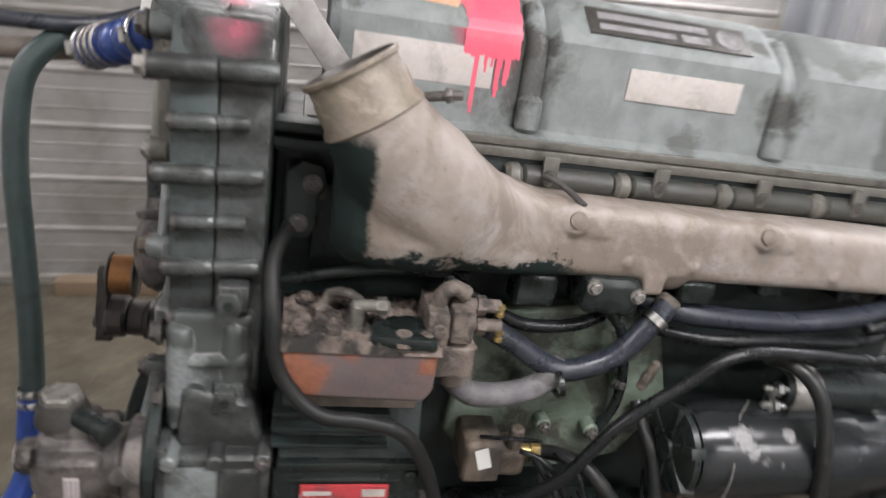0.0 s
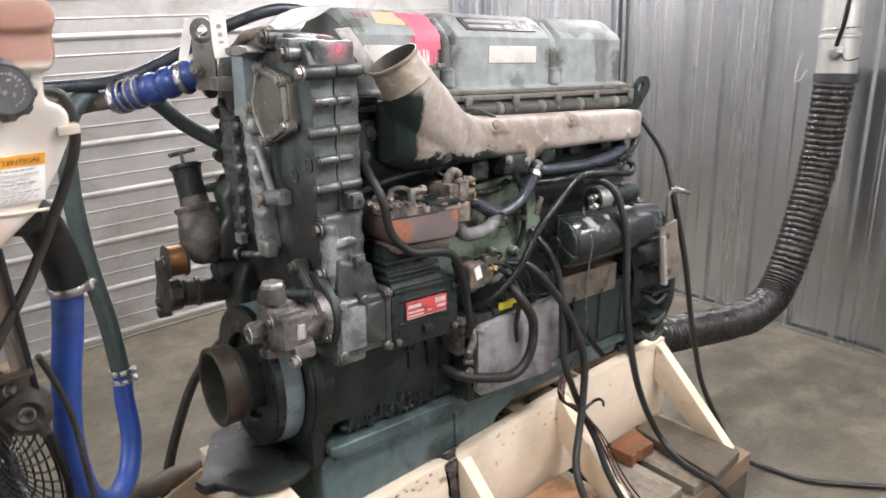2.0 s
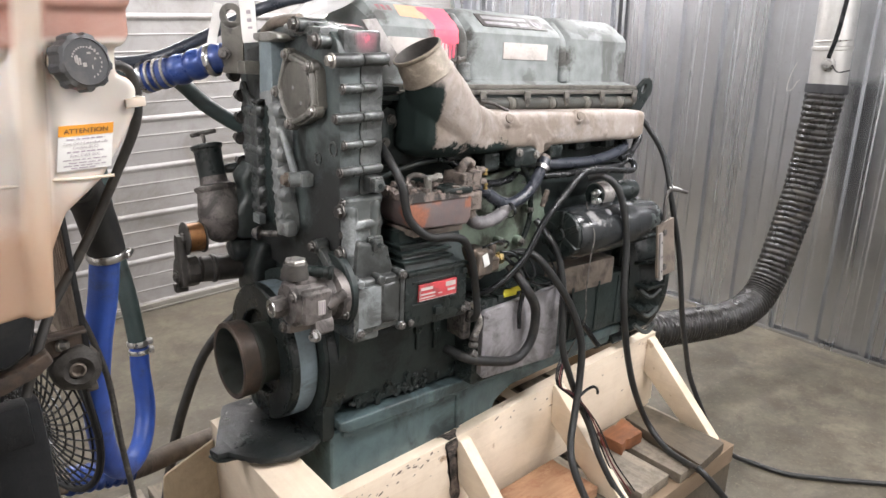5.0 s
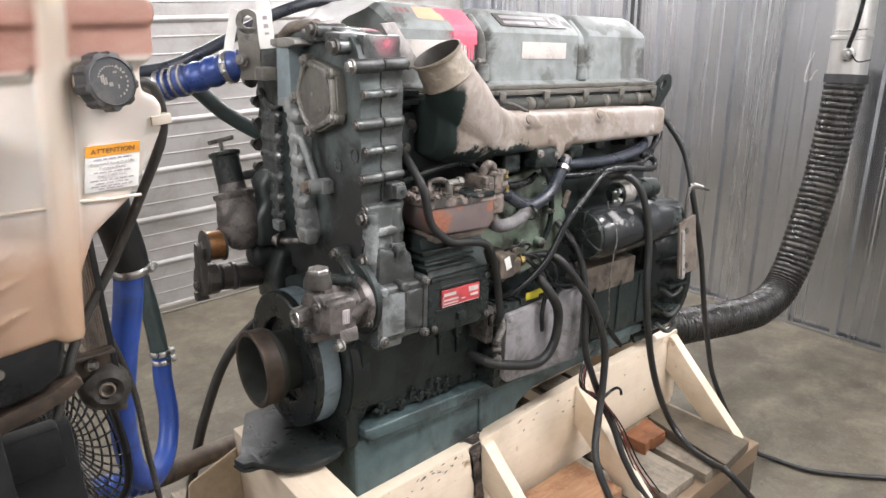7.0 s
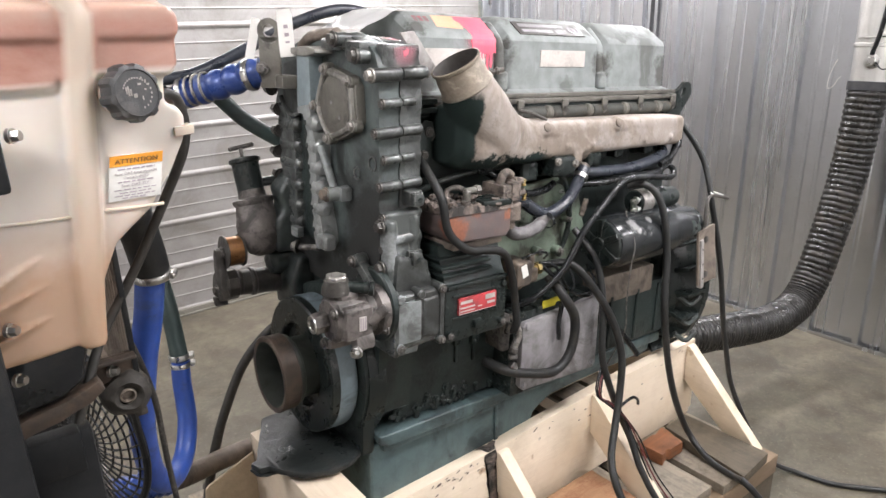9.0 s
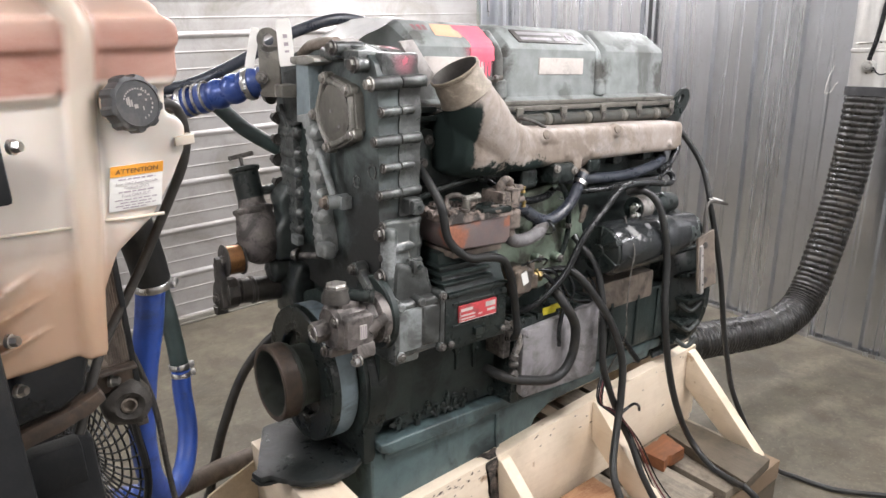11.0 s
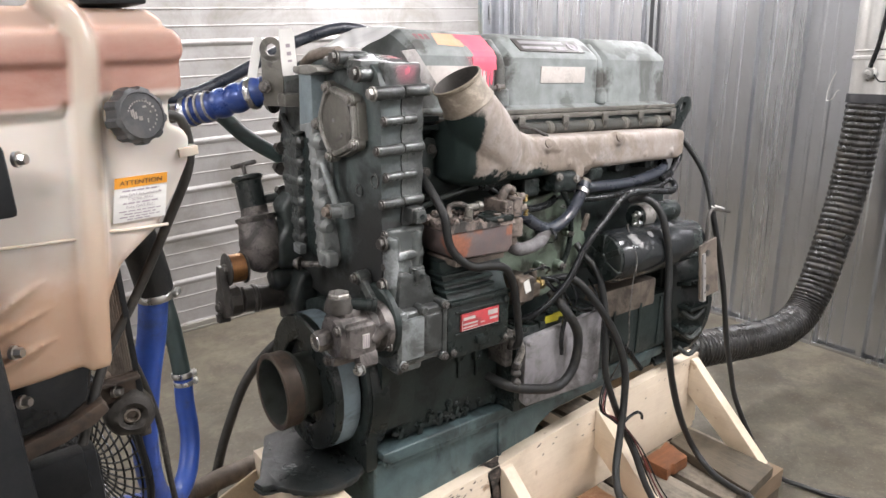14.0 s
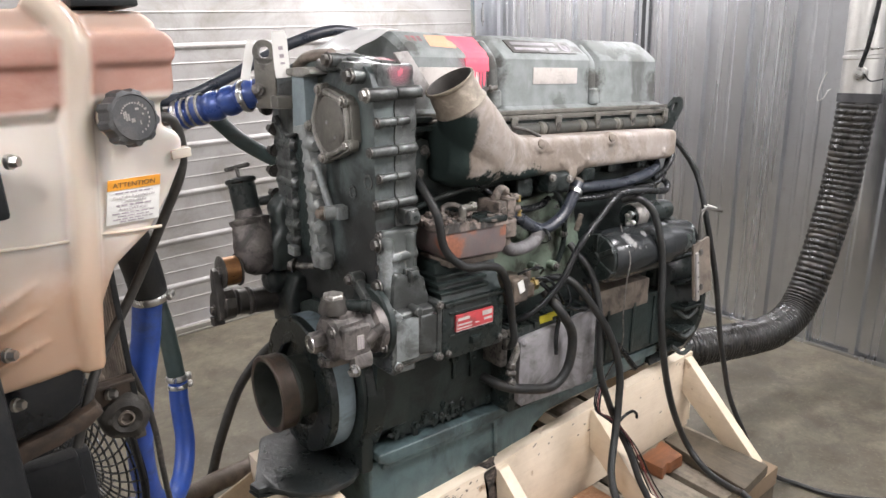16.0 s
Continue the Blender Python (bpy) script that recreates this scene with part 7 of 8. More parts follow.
# ---- loose cables hanging over the crate ----
def cable(pts, r, label, mat="rubber", local=True, name="cable", group="engine cables"):
    bm = B()
    tube(bm, [TILT @ V(p) if local else V(p) for p in pts], r, 12, 0.015)
    return tagged(part(name, bm, M[mat], None, label, 60), category="cable", group=group)


cable([(0.555, -0.222, 0.389), (0.575, -0.25, 0.404), (0.605, -0.285, 0.402), (0.655, -0.31, 0.347), (0.733, -0.332, 0.236), (0.776, -0.35, 0.118), (0.774, -0.36, 0.003), (0.741, -0.38, -0.088), (0.69, -0.415, -0.159), (0.668, -0.455, -0.215), (0.675, -0.52, -0.31), (0.70, -0.60, -0.43), (0.74, -0.75, -0.655)], 0.0112, "thick black cable hanging from the brass fitting", "cable")
cable([(0.85, -0.26, 0.59), (0.865, -0.30, 0.60), (0.893, -0.33, 0.57), (0.912, -0.35, 0.50), (0.929, -0.36, 0.395), (0.918, -0.38, 0.244), (0.96, -0.385, 0.07), (1.026, -0.39, -0.09), (1.136, -0.389, -0.251), (1.13, -0.476, -0.307), (1.11, -0.58, -0.308), (1.100, -0.632, -0.308), (1.29, -0.78, -0.56), (1.35, -0.95, -0.622), (1.5, -1.3, -0.612)], 0.0106, "black starter cable running down to the floor", "cable")
cable([(1.17, -0.15, 0.75), (1.195, -0.16, 0.755), (1.22, -0.20, 0.71), (1.25, -0.25, 0.62), (1.25, -0.30, 0.48), (1.32, -0.315, 0.28), (1.38, -0.325, 0.06), (1.415, -0.338, -0.07), (1.45, -0.352, -0.185), (1.50, -0.39, -0.315), (1.60, -0.415, -0.465), (1.70, -0.45, -0.565), (1.769, -0.50, -0.600), (1.79, -0.582, -0.600), (1.83, -0.66, -0.598), (1.99, -0.847, -0.588), (2.2, -1.07, -0.575), (2.5, -1.4, -0.553)], 0.0095, "long black cable looping to the floor", "cable")
cable([(0.70, -0.20, 0.47), (0.715, -0.27, 0.40), (0.722, -0.30, 0.314), (0.721, -0.315, 0.216), (0.721, -0.325, 0.112), (0.752, -0.335, 0.021), (0.793, -0.35, -0.077), (0.824, -0.38, -0.164), (0.828, -0.43, -0.253), (0.85, -0.50, -0.35), (0.90, -0.60, -0.45), (0.95, -0.80, -0.658)], 0.0102, "black cable hanging over the crate side", "cable")
for k in range(4):
    cable([(0.728 + 0.004 * k, -0.322, 0.085 - 0.012 * k), (0.69 + 0.008 * k, -0.338, 0.05 - 0.010 * k), (0.688 + 0.008 * k, -0.345, 0.008 - 0.006 * k), (0.735 + 0.006 * k, -0.357, -0.035), (0.80 + 0.008 * k, -0.37, -0.10 - 0.005 * k), (0.828 + 0.012 * k, -0.39, -0.18), (0.845 + 0.015 * k, -0.44, -0.28), (0.87 + 0.02 * k, -0.50, -0.37)], 0.0024, "thin loose wire in the cable bundle", "rubber" if k != 2 else "maroon")
cable([(0.775, -0.368, -0.045), (0.80, -0.37, -0.034), (0.834, -0.368, -0.034), (0.862, -0.364, -0.052), (0.873, -0.36, -0.072)], 0.0045, "curled loose cable tie end", "rubber")
cable([(1.245, -0.325, 0.525), (1.235, -0.3, 0.53), (1.25, -0.28, 0.535), (1.265, -0.295, 0.53), (1.262, -0.32, 0.527), (1.245, -0.327, 0.526)], 0.003, "white cable tie round the hanging cable", "white", name="cable_tie")

# ---- radiator unit with its expansion tank ----
def tank_plastic(name, base, low, z0, z1):
    m, nt, bs = mat_new(name)
    vec = coords(nt)
    sep = nt.nodes.new("ShaderNodeSeparateXYZ")
    nt.links.new(vec, sep.inputs[0])
    n = noise_fac(nt, vec, 5.0, 0.3, 0.7, 5.0)
    r = node(nt, "ShaderNodeMapRange", **{"From Min": z0, "From Max": z1})
    nt.links.new(maths(nt, "ADD", sep.outputs[2], maths(nt, "MULTIPLY", n, 0.08)), r.inputs[0])
    c = blend(nt, r.outputs[0], low, base)
    c = blend(nt, maths(nt, "MULTIPLY", noise_fac(nt, vec, 24, 0.5, 0.8, 6.0), 0.25), c, tuple(0.6 * x for x in base))
    nt.links.new(c, bs.inputs["Base Color"])
    bs.inputs["Roughness"].default_value = 0.22
    bs.inputs["Subsurface Weight"].default_value = 0.35
    bs.inputs["Subsurface Radius"].default_value = (0.02, 0.012, 0.008)
    bump(nt, bs, vec, 40, 0.08, 0.002)
    return m


M["tank_rib"] = tank_plastic("cream_tank_rib", (0.60, 0.53, 0.44), (0.50, 0.36, 0.26), 1.40, 1.56)

rad = thing("radiator_unit", "truck radiator with cream expansion tank and wire fan guard", "radiator")
def filled_tank():
    """Cream plastic, stained salmon above the fill line, with a paler hollow rib."""
    m, nt, bs = mat_new("coolant_stained_tank_plastic")
    vec = coords(nt)
    sep = nt.nodes.new("ShaderNodeSeparateXYZ")
    nt.links.new(vec, sep.inputs[0])
    x, z = sep.outputs[0], sep.outputs[2]
    ramp = lambda v, lo, hi, top=1.0: (lambda r: (nt.links.new(v, r.inputs[0]), r.outputs[0])[1])(node(nt, "ShaderNodeMapRange", **{"From Min": lo, "From Max": hi, "To Max": top}))
    n = noise_fac(nt, vec, 6.0, 0.3, 0.7, 5.0)
    body = blend(nt, ramp(maths(nt, "ADD", z, maths(nt, "MULTIPLY", n, 0.08)), 1.455, 1.575), (0.43, 0.285, 0.195), (0.64, 0.585, 0.525))
    body = blend(nt, maths(nt, "MULTIPLY", noise_fac(nt, vec, 24, 0.5, 0.8, 6.0), 0.2), body, (0.50, 0.43, 0.36))
    stain = blend(nt, noise_fac(nt, vec, 5.0, 0.34, 0.66, 7.0, 0.65, 0.5), (0.33, 0.165, 0.125), (0.46, 0.29, 0.235))
    stain = blend(nt, ramp(maths(nt, "ADD", z, maths(nt, "MULTIPLY", n, 0.02)), 1.735, 1.765), stain, (0.47, 0.345, 0.28))
    line = maths(nt, "ADD", maths(nt, "MULTIPLY", ramp(x, -0.545, -0.52), 0.012), 1.656)
    col = blend(nt, ramp(maths(nt, "SUBTRACT", z, maths(nt, "ADD", line, maths(nt, "MULTIPLY", n, 0.006))), -0.006, 0.004), body, stain)
    low = maths(nt, "ADD", maths(nt, "MULTIPLY", maths(nt, "SUBTRACT", z, 1.665), 0.118), -0.527)
    high = maths(nt, "SUBTRACT", -0.519, maths(nt, "MULTIPLY", maths(nt, "SUBTRACT", z, 1.735), 0.72))
    off = maths(nt, "ABSOLUTE", maths(nt, "SUBTRACT", x, maths(nt, "MINIMUM", low, high)))
    rib = blend(nt, ramp(z, 1.40, 1.58), (0.47, 0.325, 0.225), (0.545, 0.47, 0.385))
    col = blend(nt, ramp(off, 0.019, 0.010, 0.9), col, rib)
    nt.links.new(col, bs.inputs["Base Color"])
    bs.inputs["Roughness"].default_value = 0.24
    bs.inputs["Subsurface Weight"].default_value = 0.35
    bs.inputs["Subsurface Radius"].default_value = (0.02, 0.012, 0.008)
    bump(nt, bs, vec, 40, 0.08, 0.002)
    return m


M["filled_tank"] = filled_tank()
bm = B()
prism(bm, [(-0.95, 1.668), (-0.43, 1.668), (-0.434, 1.628), (-0.42, 1.624), (-0.412, 1.61), (-0.418, 1.58), (-0.438, 1.545), (-0.47, 1.50), (-0.518, 1.462), (-0.539, 1.42), (-0.558, 1.345), (-0.572, 1.326), (-0.582, 1.340), (-0.62, 1.336), (-0.95, 1.325)], "y", -0.54, -0.33, 0.006)
prism(bm, [(-0.95, 1.654), (-0.555, 1.654), (-0.545, 1.667), (-0.424, 1.662), (-0.415, 1.672), (-0.412, 1.715), (-0.95, 1.715)], "y", -0.5475, -0.33, 0.003)
prism(bm, [(-0.95, 1.710), (-0.418, 1.706), (-0.408, 1.712), (-0.408, 1.732), (-0.418, 1.743), (-0.95, 1.745)], "y", -0.553, -0.33, 0.003)
prism(bm, [(-0.95, 1.735), (-0.43, 1.735), (-0.424, 1.752), (-0.44, 1.766), (-0.95, 1.78)], "y", -0.543, -0.34, 0.003)
tube(bm, [(-0.555, -0.538, 1.785), (-0.53, -0.545, 1.762), (-0.519, -0.549, 1.73), (-0.521, -0.547, 1.70), (-0.527, -0.543, 1.665), (-0.536, -0.541, 1.58), (-0.546, -0.540, 1.50), (-0.557, -0.538, 1.42), (-0.566, -0.53, 1.335)], 0.0165, 18)
for a, b, c in (((-0.588, 1.470), (-0.71, 1.425), (-0.71, 1.385)), ((-0.586, 1.432), (-0.71, 1.405), (-0.71, 1.375)), ((-0.588, 1.392), (-0.71, 1.372), (-0.71, 1.335))):
    t = B()
    tip, hi, lo = (V((q[0], -0.538, q[1])) for q in (a, b, c))
    mid = (hi + lo) / 2 + V((0, -0.022, 0.010))
    back = V((-0.65, -0.50, 1.41))
    vs = [t.verts.new(q) for q in (tip, hi, lo, mid, back)]
    for f in ((0, 3, 1), (0, 2, 3), (1, 3, 2), (0, 1, 4), (2, 0, 4), (1, 2, 4)):
        t.faces.new([vs[i] for i in f])
    bmesh.ops.recalc_face_normals(t, faces=t.faces)
    join(bm, t)
tank = part("tank", bm, M["filled_tank"], rad, "cream expansion tank stained salmon above the fill line", 70)
cast = tank.modifiers.new("moulded", "REMESH")
cast.mode, cast.voxel_size, cast.use_smooth_shade = "VOXEL", 0.0034, True
soft = tank.modifiers.new("soft", "SMOOTH")
soft.factor, soft.iterations = 0.5, 5
bm = B()
box(bm, (-0.515, -0.55, 1.771), (-0.442, -0.34, 1.783), 0.004)
part("strap", bm, M["black_plastic"], rad, "black strap over the tank")
bm = B()
prism(bm, [(-0.43, 1.598), (-0.405, 1.600), (-0.405, 1.588), (-0.43, 1.586)], "y", -0.545, -0.52, 0.002)
part("tank_tab", bm, M["tank_rib"], rad)
for a, b in (((-0.66, -0.5405, 1.511), (-0.555, -0.5405, 1.505)), ((-0.528, -0.5405, 1.507), (-0.456, -0.5405, 1.5035))):
    bm = B()
    tube(bm, [a, ((a[0] + b[0]) / 2, -0.5405, (a[2] + b[2]) / 2 - 0.001), b], 0.0022, 8)
    part("tank_seam", bm, M["tank_rib"], rad, "moulded seam line")
# pressure cap
CAP = V((-0.4826, -0.5514, 1.644))
bm = B()
n = 64
prof = [(0, 0.9), (0.004, 1.0), (0.020, 1.0), (0.026, 0.95), (0.0275, 0.84), (0.0285, 0.82), (0.027, 0.80), (0.027, 0.0)]
d, u, w = frame_of((0.3, -1, 0.1))
rings = []
for s, k in prof:
    ring = []
    for i in range(n):
        a = 2 * math.pi * i / n
        r = 0.0325 * k * (1 + (0.055 * (1 if math.sin(a * 9) > 0.1 else -0.6) if 0.85 < k else 0))
        ring.append(CAP + d * s + (u * math.cos(a) + w * math.sin(a)) * r)
    rings.append(ring if k > 0 else None)
R = [[bm.verts.new(p) for p in ring] for ring in rings if ring]
for q, t in zip(R, R[1:]):
    for i in range(n):
        bm.faces.new((q[i], q[(i + 1) % n], t[(i + 1) % n], t[i]))
bm.faces.new(R[-1])
capob = part("pressure_cap", bm, M["cap"], rad, "knurled black pressure cap with pale marks", 30)
lathe_at = lambda a, b: CAP + d * 0.0275 + u * a + w * b
for a, b, la, lb in [(0.003, 0.004, 0.003, 0.003), (0.009, -0.001, 0.0014, 0.005), (0.0125, -0.003, 0.0014, 0.007), (0.0155, -0.004, 0.0012, 0.005), (-0.008, 0.008, 0.001, 0.003), (-0.006, -0.012, 0.003, 0.0015), (-0.014, -0.004, 0.0014, 0.0014)] + [(0.023 * math.cos(k * 0.29 + 1.9), 0.023 * math.sin(k * 0.29 + 1.9), 0.0011, 0.0016) for k in range(9)] + [(0.021 * math.cos(k * 0.2 - 2.6), 0.021 * math.sin(k * 0.2 - 2.6), 0.0012, 0.0012) for k in range(12)]:
    bm = B()
    vs = [bm.verts.new(lathe_at(0.8 * (a + sx * la), 0.8 * (b + sy * lb))) for sx, sy in ((-1, -1), (1, -1), (1, 1), (-1, 1))]
    f = bm.faces.new(vs)
    bmesh.ops.solidify(bm, geom=[f], thickness=0.0006)
    part("print_bar", bm, M["cream_label"], capob)
bm = B()
rod(bm, CAP + V((0, 0.035, 0)), CAP, 0.028, 28, 0.003)
part("filler_neck", bm, M["tank_rib"], rad)
# attention label
bm = B()
box(bm, (-0.509, -0.5425, 1.508), (-0.450, -0.5405, 1.567), 0.0004)
lab = part("warning_label", bm, M["white"], rad, "white warning label with an orange band")
bm = B()
box(bm, (-0.509, -0.5432, 1.553), (-0.450, -0.5426, 1.567), 0)
band = part("orange_band", bm, M["label_orange"], lab)


def word(body, x, z, size, mat, owner):
    """Flat letters on the label's face."""
    txt = bpy.data.curves.new("word", "FONT")
    txt.body, txt.size, txt.align_x, txt.extrude = body, size, "CENTER", 0.0002
    tob = new("word", txt)
    tob.matrix_basis = pose(x, -0.5436, z, 90, 0, 0)
    dg = bpy.context.evaluated_depsgraph_get()
    me = bpy.data.meshes.new_from_object(tob.evaluated_get(dg))
    me.transform(tob.matrix_basis)
    bpy.data.objects.remove(tob)
    me.materials.clear()
    me.materials.append(mat)
    ob = new("word", me)
    ob.parent = owner
    return ob


word("ATTENTION", -0.4795, 1.5565, 0.0085, M["dark_ink"], lab)
word("Free OAT Extended Life", -0.4795, 1.5418, 0.0047, M["ink"], lab)
word("Coolant (ELC)", -0.4795, 1.5364, 0.0047, M["ink"], lab)
word("Free OAT ELC", -0.4795, 1.5258, 0.0052, M["ink"], lab)
for k, (z, a, b) in enumerate(((1.5478, -0.50, -0.459), (1.5312, -0.499, -0.46), (1.5212, -0.503, -0.456), (1.5172, -0.497, -0.462), (1.5135, -0.502, -0.457), (1.5102, -0.494, -0.466))):
    x = a
    while x < b:
        w = random.uniform(0.004, 0.010)
        bm = B()
        box(bm, (x, -0.5431, z), (min(x + w, b), -0.5426, z + (0.0020 if k < 2 else 0.0014)), 0)
        part("print_bar", bm, M["ink"], lab)
        x += w + 0.0018
# the label follows the tank's slight lean
LEAN = Matrix(((1.06, 0, 0.18, 0.4795 * 0.06 - 0.18 * 1.5375 - 0.0045), (0, 1, 0, 0), (0, 0, 0.935, 1.5435 - 0.935 * 1.5375), (0, 0, 0, 1)))
for ob in [lab] + list(lab.children):
    ob.data.transform(LEAN)
# black frame, brackets and rubber mount
bm = B()
box(bm, (-0.95, -0.60, 0.02), (-0.665, -0.55, 1.53), 0.008)
part("side_frame", bm, M["black_plastic"], rad, "black steel side frame")
bm = B()
box(bm, (-0.95, -0.585, 1.551), (-0.619, -0.556, 1.628), 0.006)
part("strap_bracket", bm, M["black_plastic"], rad, "black tank bracket")
bm = B()
prism(bm, [(-0.72, 1.352), (-0.60, 1.346), (-0.576, 1.342), (-0.570, 1.325), (-0.582, 1.278), (-0.61, 1.262), (-0.651, 1.256), (-0.72, 1.245)], "y", -0.51, -0.44, 0.016, 4)
part("rubber_apron", bm, M["gloss_black"], rad, "glossy black rubber apron")
bm = B()
prism(bm, [(-0.575, 1.281), (-0.512, 1.281), (-0.512, 1.246), (-0.575, 1.242)], "y", -0.466, -0.459, 0.002)
prism(bm, [(-0.575, 1.281), (-0.512, 1.281), (-0.512, 1.276), (-0.575, 1.276)], "y", -0.482, -0.4661, 0.0015)
prism(bm, [(-0.72, 1.232), (-0.651, 1.250), (-0.60, 1.259), (-0.567, 1.273), (-0.561, 1.258), (-0.579, 1.244), (-0.62, 1.231), (-0.651, 1.224), (-0.72, 1.205)], "y", -0.512, -0.455, 0.004)
rough_up(bm, 0.0016, 0.03, 0.018)
part("mount_bracket", bm, M["hub_rust"], rad, "rusty steel mount bracket")
bm = B()
box(bm, (-0.70, -0.50, 1.14), (-0.60, -0.47, 1.203), 0.006)
box(bm, (-0.72, -0.49, 0.02), (-0.584, -0.46, 1.20), 0.008)
part("lower_post", bm, M["black_plastic"], rad, "black lower frame post")
bm = B()
prism(bm, [(-0.608, 1.195), (-0.603, 1.195), (-0.600, 1.18), (-0.603, 1.172)], "y", -0.494, -0.491, 0)
part("tie_end", bm, M["white"], rad, "white cable tie end")
bm = B()
lathe(bm, (-0.528, -0.440, 1.217), (-0.05, -1, 0.1), [(0, 0), (0, 0.030), (0.006, 0.0335), (0.022, 0.0345), (0.036, 0.031), (0.043, 0.020), (0.040, 0.011), (0.03, 0.010), (0.03, 0)], 32)
rough_up(bm, 0.005, 0.022, 0.009)
mount = part("rubber_mount", bm, M["mount"], rad, "dusty round rubber mount")
bm = B()
lathe(bm, (-0.53, -0.4715, 1.2205), (-0.05, -1, 0.1), [(0, 0.0105), (0.008, 0.0112), (0.0095, 0.0085), (0.0, 0.0065), (-0.004, 0)], 20)
part("bush", bm, M["tan"], mount, "rusty steel bush")
bolts(rad, [(-0.545, -0.470, 1.262), (-0.652, -0.552, 1.388), (-0.655, -0.525, 1.312), (-0.607, -0.56, 1.61)], (0.75, -0.65, 0), 0.0065, 0.011, M["steel"])
# core with fins, fan ring and wire guard
bm = B()
box(bm, (-0.522, -0.46, 1.172), (-0.505, 0.42, 1.186), 0.003)
grille = part("grille_rail", bm, M["rust"], rad, "rusty lower rail of an open bar grille")
for k in range(44):
    y = -0.452 + 0.02 * k
    bm = B()
    rod(bm, (-0.512, y, 1.186), (-0.512, y, 1.455), 0.0024, 8)
    part("grille_bar", bm, M["tan"], grille)
bm = B()
box(bm, (-0.516, -0.468, 1.186), (-0.508, -0.460, 1.46), 0.002)
part("grille_post", bm, M["black_plastic"], grille, "black grille end post")
bm = B()
box(bm, (-0.516, -0.46, 1.455), (-0.508, 0.42, 1.463), 0.002)
part("grille_rail", bm, M["black_plastic"], grille)
GC, GU, GR = V((-0.545, -0.119, 0.985)), V((0.334, -0.942, 0)), 0.160
GN = V((GU.y, -GU.x, 0))
on_guard = lambda r, a: GC + GU * (r * math.cos(a)) + V((0, 0, 1)) * (r * math.sin(a)) + GN * (0.02 * (1 - (r / GR) ** 2))
loop = lambda r, n=60: [on_guard(r, 2 * math.pi * i / n) for i in range(n + 1)]
bm = B()
tube(bm, loop(GR + 0.004), 0.007, 10, smooth=False)
part("fan_ring", bm, M["black_plastic"], rad, "black fan guard ring")
for k in range(1, 8):
    bm = B()
    tube(bm, loop(GR * k / 7.6), 0.0021, 6, smooth=False)
    part("ring_wire", bm, M["rubber"], rad, "round black guard wire")
for k in range(36):
    a = 2 * math.pi * k / 36
    bm = B()
    tube(bm, [on_guard(r, a + 3.2 * r) for r in (0.02, 0.05, 0.09, 0.13, GR)], 0.0021, 6, 0.02)
    part("guard_spoke", bm, M["rubber"], rad, "curved black guard spoke")
bm = B()
rod(bm, GC + GU * (GR + 0.005), GC + GU * (GR + 0.005) + V((-0.02, -0.07, 0.2)), 0.006, 10)
part("guard_stay", bm, M["black_plastic"], rad, "black guard stay")
bm = B()
rod(bm, GC - GU * (GR + 0.005), V((-0.61, 0.0, GC.z)), 0.006, 10)
part("guard_stay", bm, M["black_plastic"], rad, "black guard stay")
bm = B()
box(bm, (-0.64, -0.40, 0.001), (-0.54, 0.42, 0.47), 0.006)
box(bm, (-0.64, 0.36, 0.47), (-0.54, 0.42, 1.2), 0.006)
part("lower_frame", bm, M["black_plastic"], rad, "black lower radiator frame")

# ---- hoses between the radiator and the engine ----
def hose(name, pts, r, mat, label, rad_fn=None, step=0.012):
    bm = B()
    tube(bm, pts, r, 18, step, rad_fn)
    return tagged(part(name, bm, M[mat], None, label, 60), category="hose", group="coolant hoses")


def clamp_ring(owner, p, ax, r):
    """A worm-drive clamp, part of its hose."""
    bm = B()
    lathe(bm, p, ax, [(-0.007, r - 0.002), (-0.007, r), (-0.005, r + 0.0012), (0.005, r + 0.0012), (0.007, r), (0.007, r - 0.002)], 28)
    _, u, w = frame_of(ax)
    q = V(p) + u * (r + 0.004)
    rod(bm, q - w * 0.013, q + w * 0.013, 0.0065, 10)
    return part("hose_clamp", bm, M["steel"], owner, "shiny steel worm-drive clamp")


green = hose("green_hose", [(-0.19, 0.335, 1.575), (-0.225, 0.33, 1.57), (-0.275, 0.30, 1.51), (-0.298, 0.28, 1.37), (-0.30, 0.26, 1.20), (-0.292, 0.22, 1.05), (-0.293, 0.185, 0.905)], 0.0215, "green_hose", "dark green rubber hose")
blue_u = hose("blue_hose", [(-0.293, 0.183, 0.925), (-0.30, 0.178, 0.87), (-0.308, 0.155, 0.77), (-0.345, 0.10, 0.705), (-0.40, 0.03, 0.705), (-0.445, -0.05, 0.80), (-0.458, -0.11, 0.95), (-0.445, -0.155, 1.10), (-0.425, -0.19, 1.22), (-0.412, -0.205, 1.31)], 0.0245, "blue", "bright blue silicone hose hanging in a U", lambda s, i: 0.0225 + 0.003 * min(1, s / 0.45))
clamp_ring(blue_u, (-0.2935, 0.184, 0.913), (0.03, 0.1, 1), 0.0238)
clamp_ring(green, (-0.294, 0.186, 0.935), (0.03, 0.1, 1), 0.0245)
elbow = hose("rubber_elbow", [(-0.409, -0.20, 1.29), (-0.413, -0.207, 1.33), (-0.425, -0.225, 1.39), (-0.445, -0.27, 1.44), (-0.47, -0.33, 1.46)], 0.032, "rubber_matt", "black rubber elbow under the tank")
clamp_ring(elbow, (-0.4105, -0.204, 1.297), (0.06, 0.1, -1), 0.033)
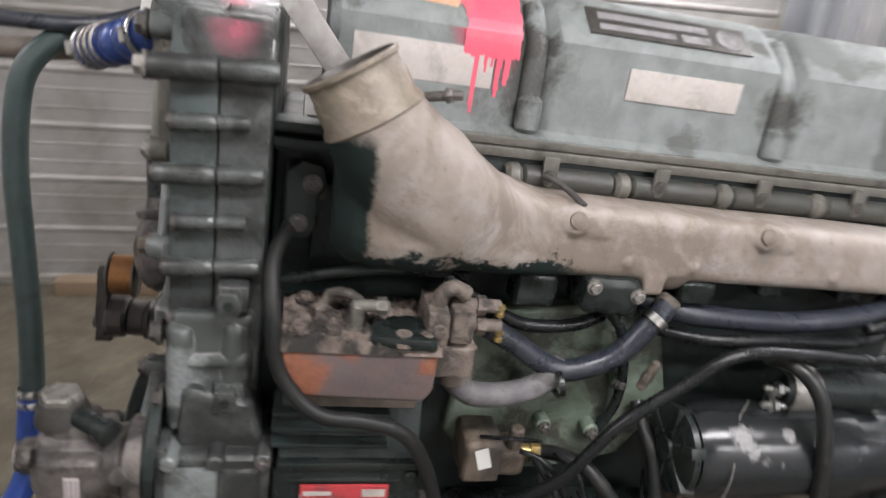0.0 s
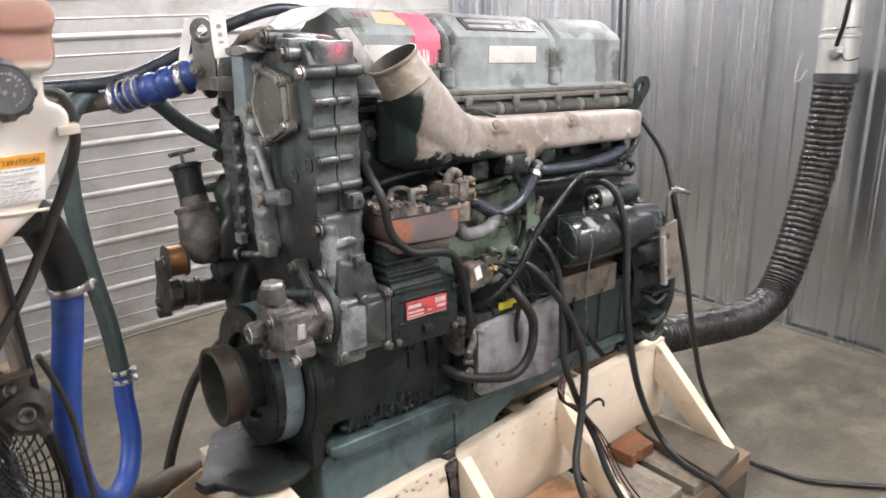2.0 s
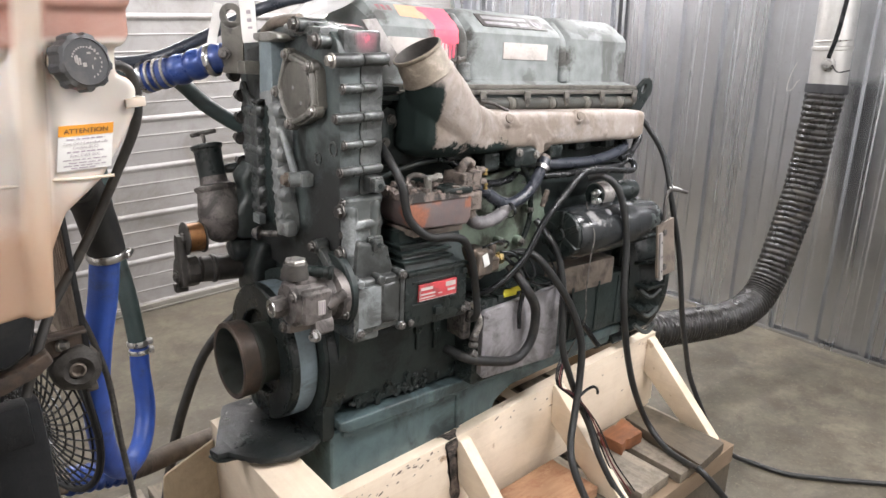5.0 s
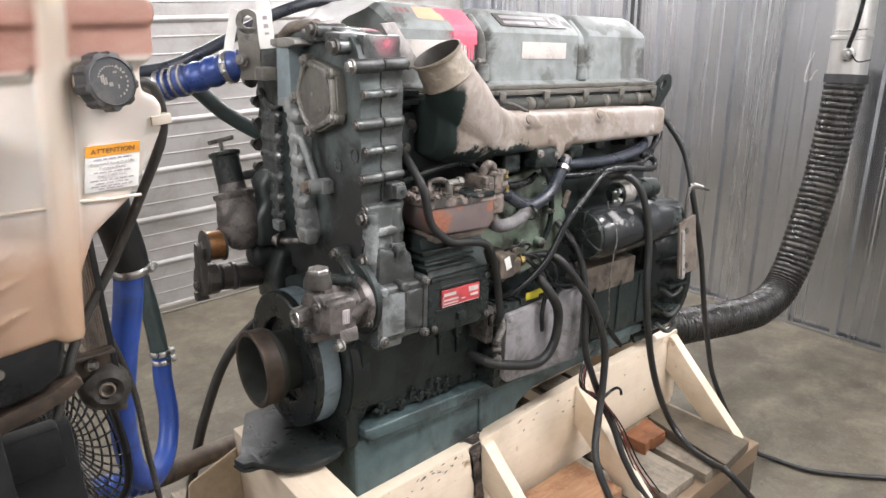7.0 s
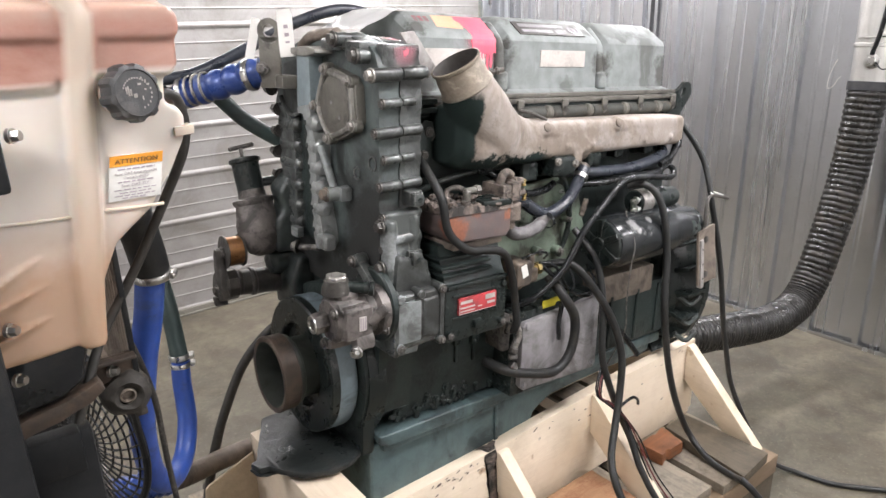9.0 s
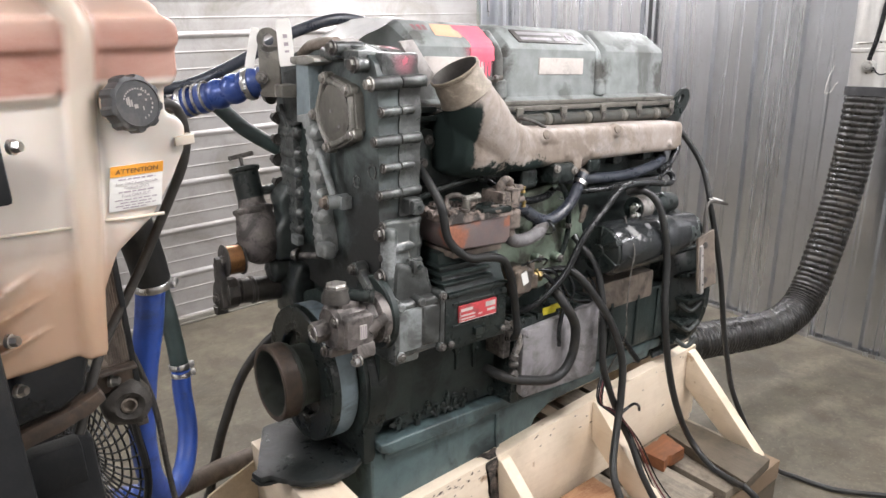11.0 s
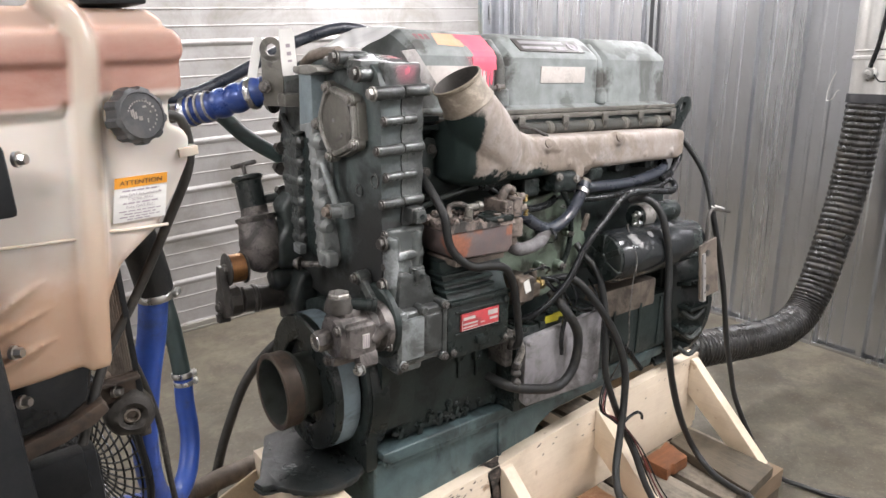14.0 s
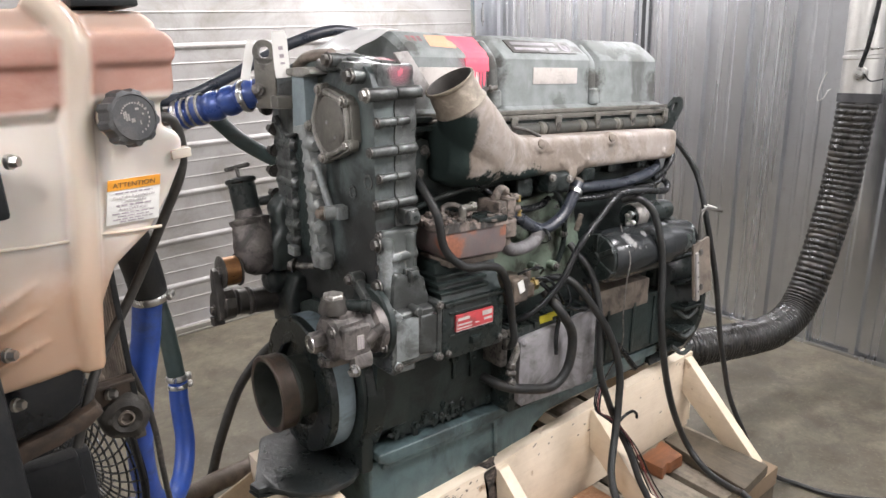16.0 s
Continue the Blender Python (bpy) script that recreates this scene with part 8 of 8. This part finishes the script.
convoluted = hose("blue_convoluted_hose", [(-0.165, 0.305, 1.562), (-0.14, 0.28, 1.568), (-0.08, 0.22, 1.588), (-0.035, 0.17, 1.608), (-0.01, 0.15, 1.614)], 0.032, "silver_blue", "blue convoluted hose with silver bands", lambda s, i: 0.030 + 0.007 * abs(math.sin(math.pi * s / 0.044)) ** 0.8, 0.004)
for f in (0.08, 0.9):
    p = V((-0.165, 0.305, 1.562)).lerp(V((-0.02, 0.145, 1.612)), f)
    clamp_ring(convoluted, p, (0.7, -0.75, 0.2), 0.0375)
for f in (0.17, 0.26, 0.36):
    bm = B()
    lathe(bm, V((-0.165, 0.305, 1.562)).lerp(V((-0.02, 0.145, 1.612)), f), (0.7, -0.75, 0.2), [(-0.0035, 0.034), (-0.0025, 0.0375), (0.0025, 0.0375), (0.0035, 0.034)], 28)
    part("support_ring", bm, M["steel_worn"], convoluted, "silvery support ring")
hose("coolant_pipe", [(-0.155, 0.30, 1.563), (-0.20, 0.345, 1.557), (-0.27, 0.40, 1.545), (-0.50, 0.50, 1.53)], 0.021, "tan", "tan metal coolant pipe")
hose("green_hose", [(-0.10, 0.30, 1.57), (-0.06, 0.32, 1.545), (-0.005, 0.31, 1.485), (0.075, 0.29, 1.425), (0.15, 0.25, 1.38)], 0.020, "green_hose", "dark green hose to the engine")
hose("black_hose", [(-0.75, 0.42, 1.56), (-0.5, 0.40, 1.60), (-0.28, 0.33, 1.60), (-0.15, 0.30, 1.605), (-0.05, 0.30, 1.635), (0.06, 0.28, 1.685), (0.13, 0.22, 1.725), (0.24, 0.20, 1.752), (0.34, 0.20, 1.735), (0.42, 0.22, 1.69)], 0.0145, "grey_hose", "long black hose over the top of the engine")
hose("black_hose", [(-0.435, -0.52, 1.64), (-0.412, -0.51, 1.632), (-0.404, -0.505, 1.60), (-0.41, -0.50, 1.56), (-0.435, -0.48, 1.50), (-0.487, -0.46, 1.40), (-0.545, -0.47, 1.32), (-0.575, -0.49, 1.27), (-0.60, -0.50, 1.215)], 0.0066, "dust_hose", "thin dusty overflow hose beside the tank")
hose("thin_hose", [(-0.49, -0.33, 1.24), (-0.475, -0.31, 1.18), (-0.462, -0.30, 1.10), (-0.46, -0.30, 0.98), (-0.455, -0.30, 0.84), (-0.45, -0.30, 0.5), (-0.45, -0.25, 0.01)], 0.0052, "speckled", "thin mud-spattered hanging hose")
hose("low_pipe", [(-0.9, 0.20, 0.70), (-0.61, 0.25, 0.61), (-0.49, 0.27, 0.57), (-0.33, 0.30, 0.515), (-0.19, 0.33, 0.50), (-0.08, 0.36, 0.48), (0.2, 0.42, 0.44)], 0.030, "rust", "rusty brown metal pipe beside the crate")
hose("blue_convoluted_hose", [(-0.50, 0.268, 0.573), (-0.42, 0.284, 0.545), (-0.34, 0.298, 0.518)], 0.036, "silver_blue", "short blue convoluted hose on the low pipe", lambda s, i: 0.0325 + 0.006 * abs(math.sin(math.pi * s / 0.024)), 0.004)
hose("black_hose", [(0.10, 0.28, 0.92), (0.02, 0.345, 0.86), (-0.07, 0.375, 0.76), (-0.14, 0.38, 0.63), (-0.19, 0.385, 0.50), (-0.23, 0.42, 0.3), (-0.24, 0.55, 0.03), (-0.1, 0.9, 0.02)], 0.0145, "dust_hose", "grey-brown drain hose behind the damper")
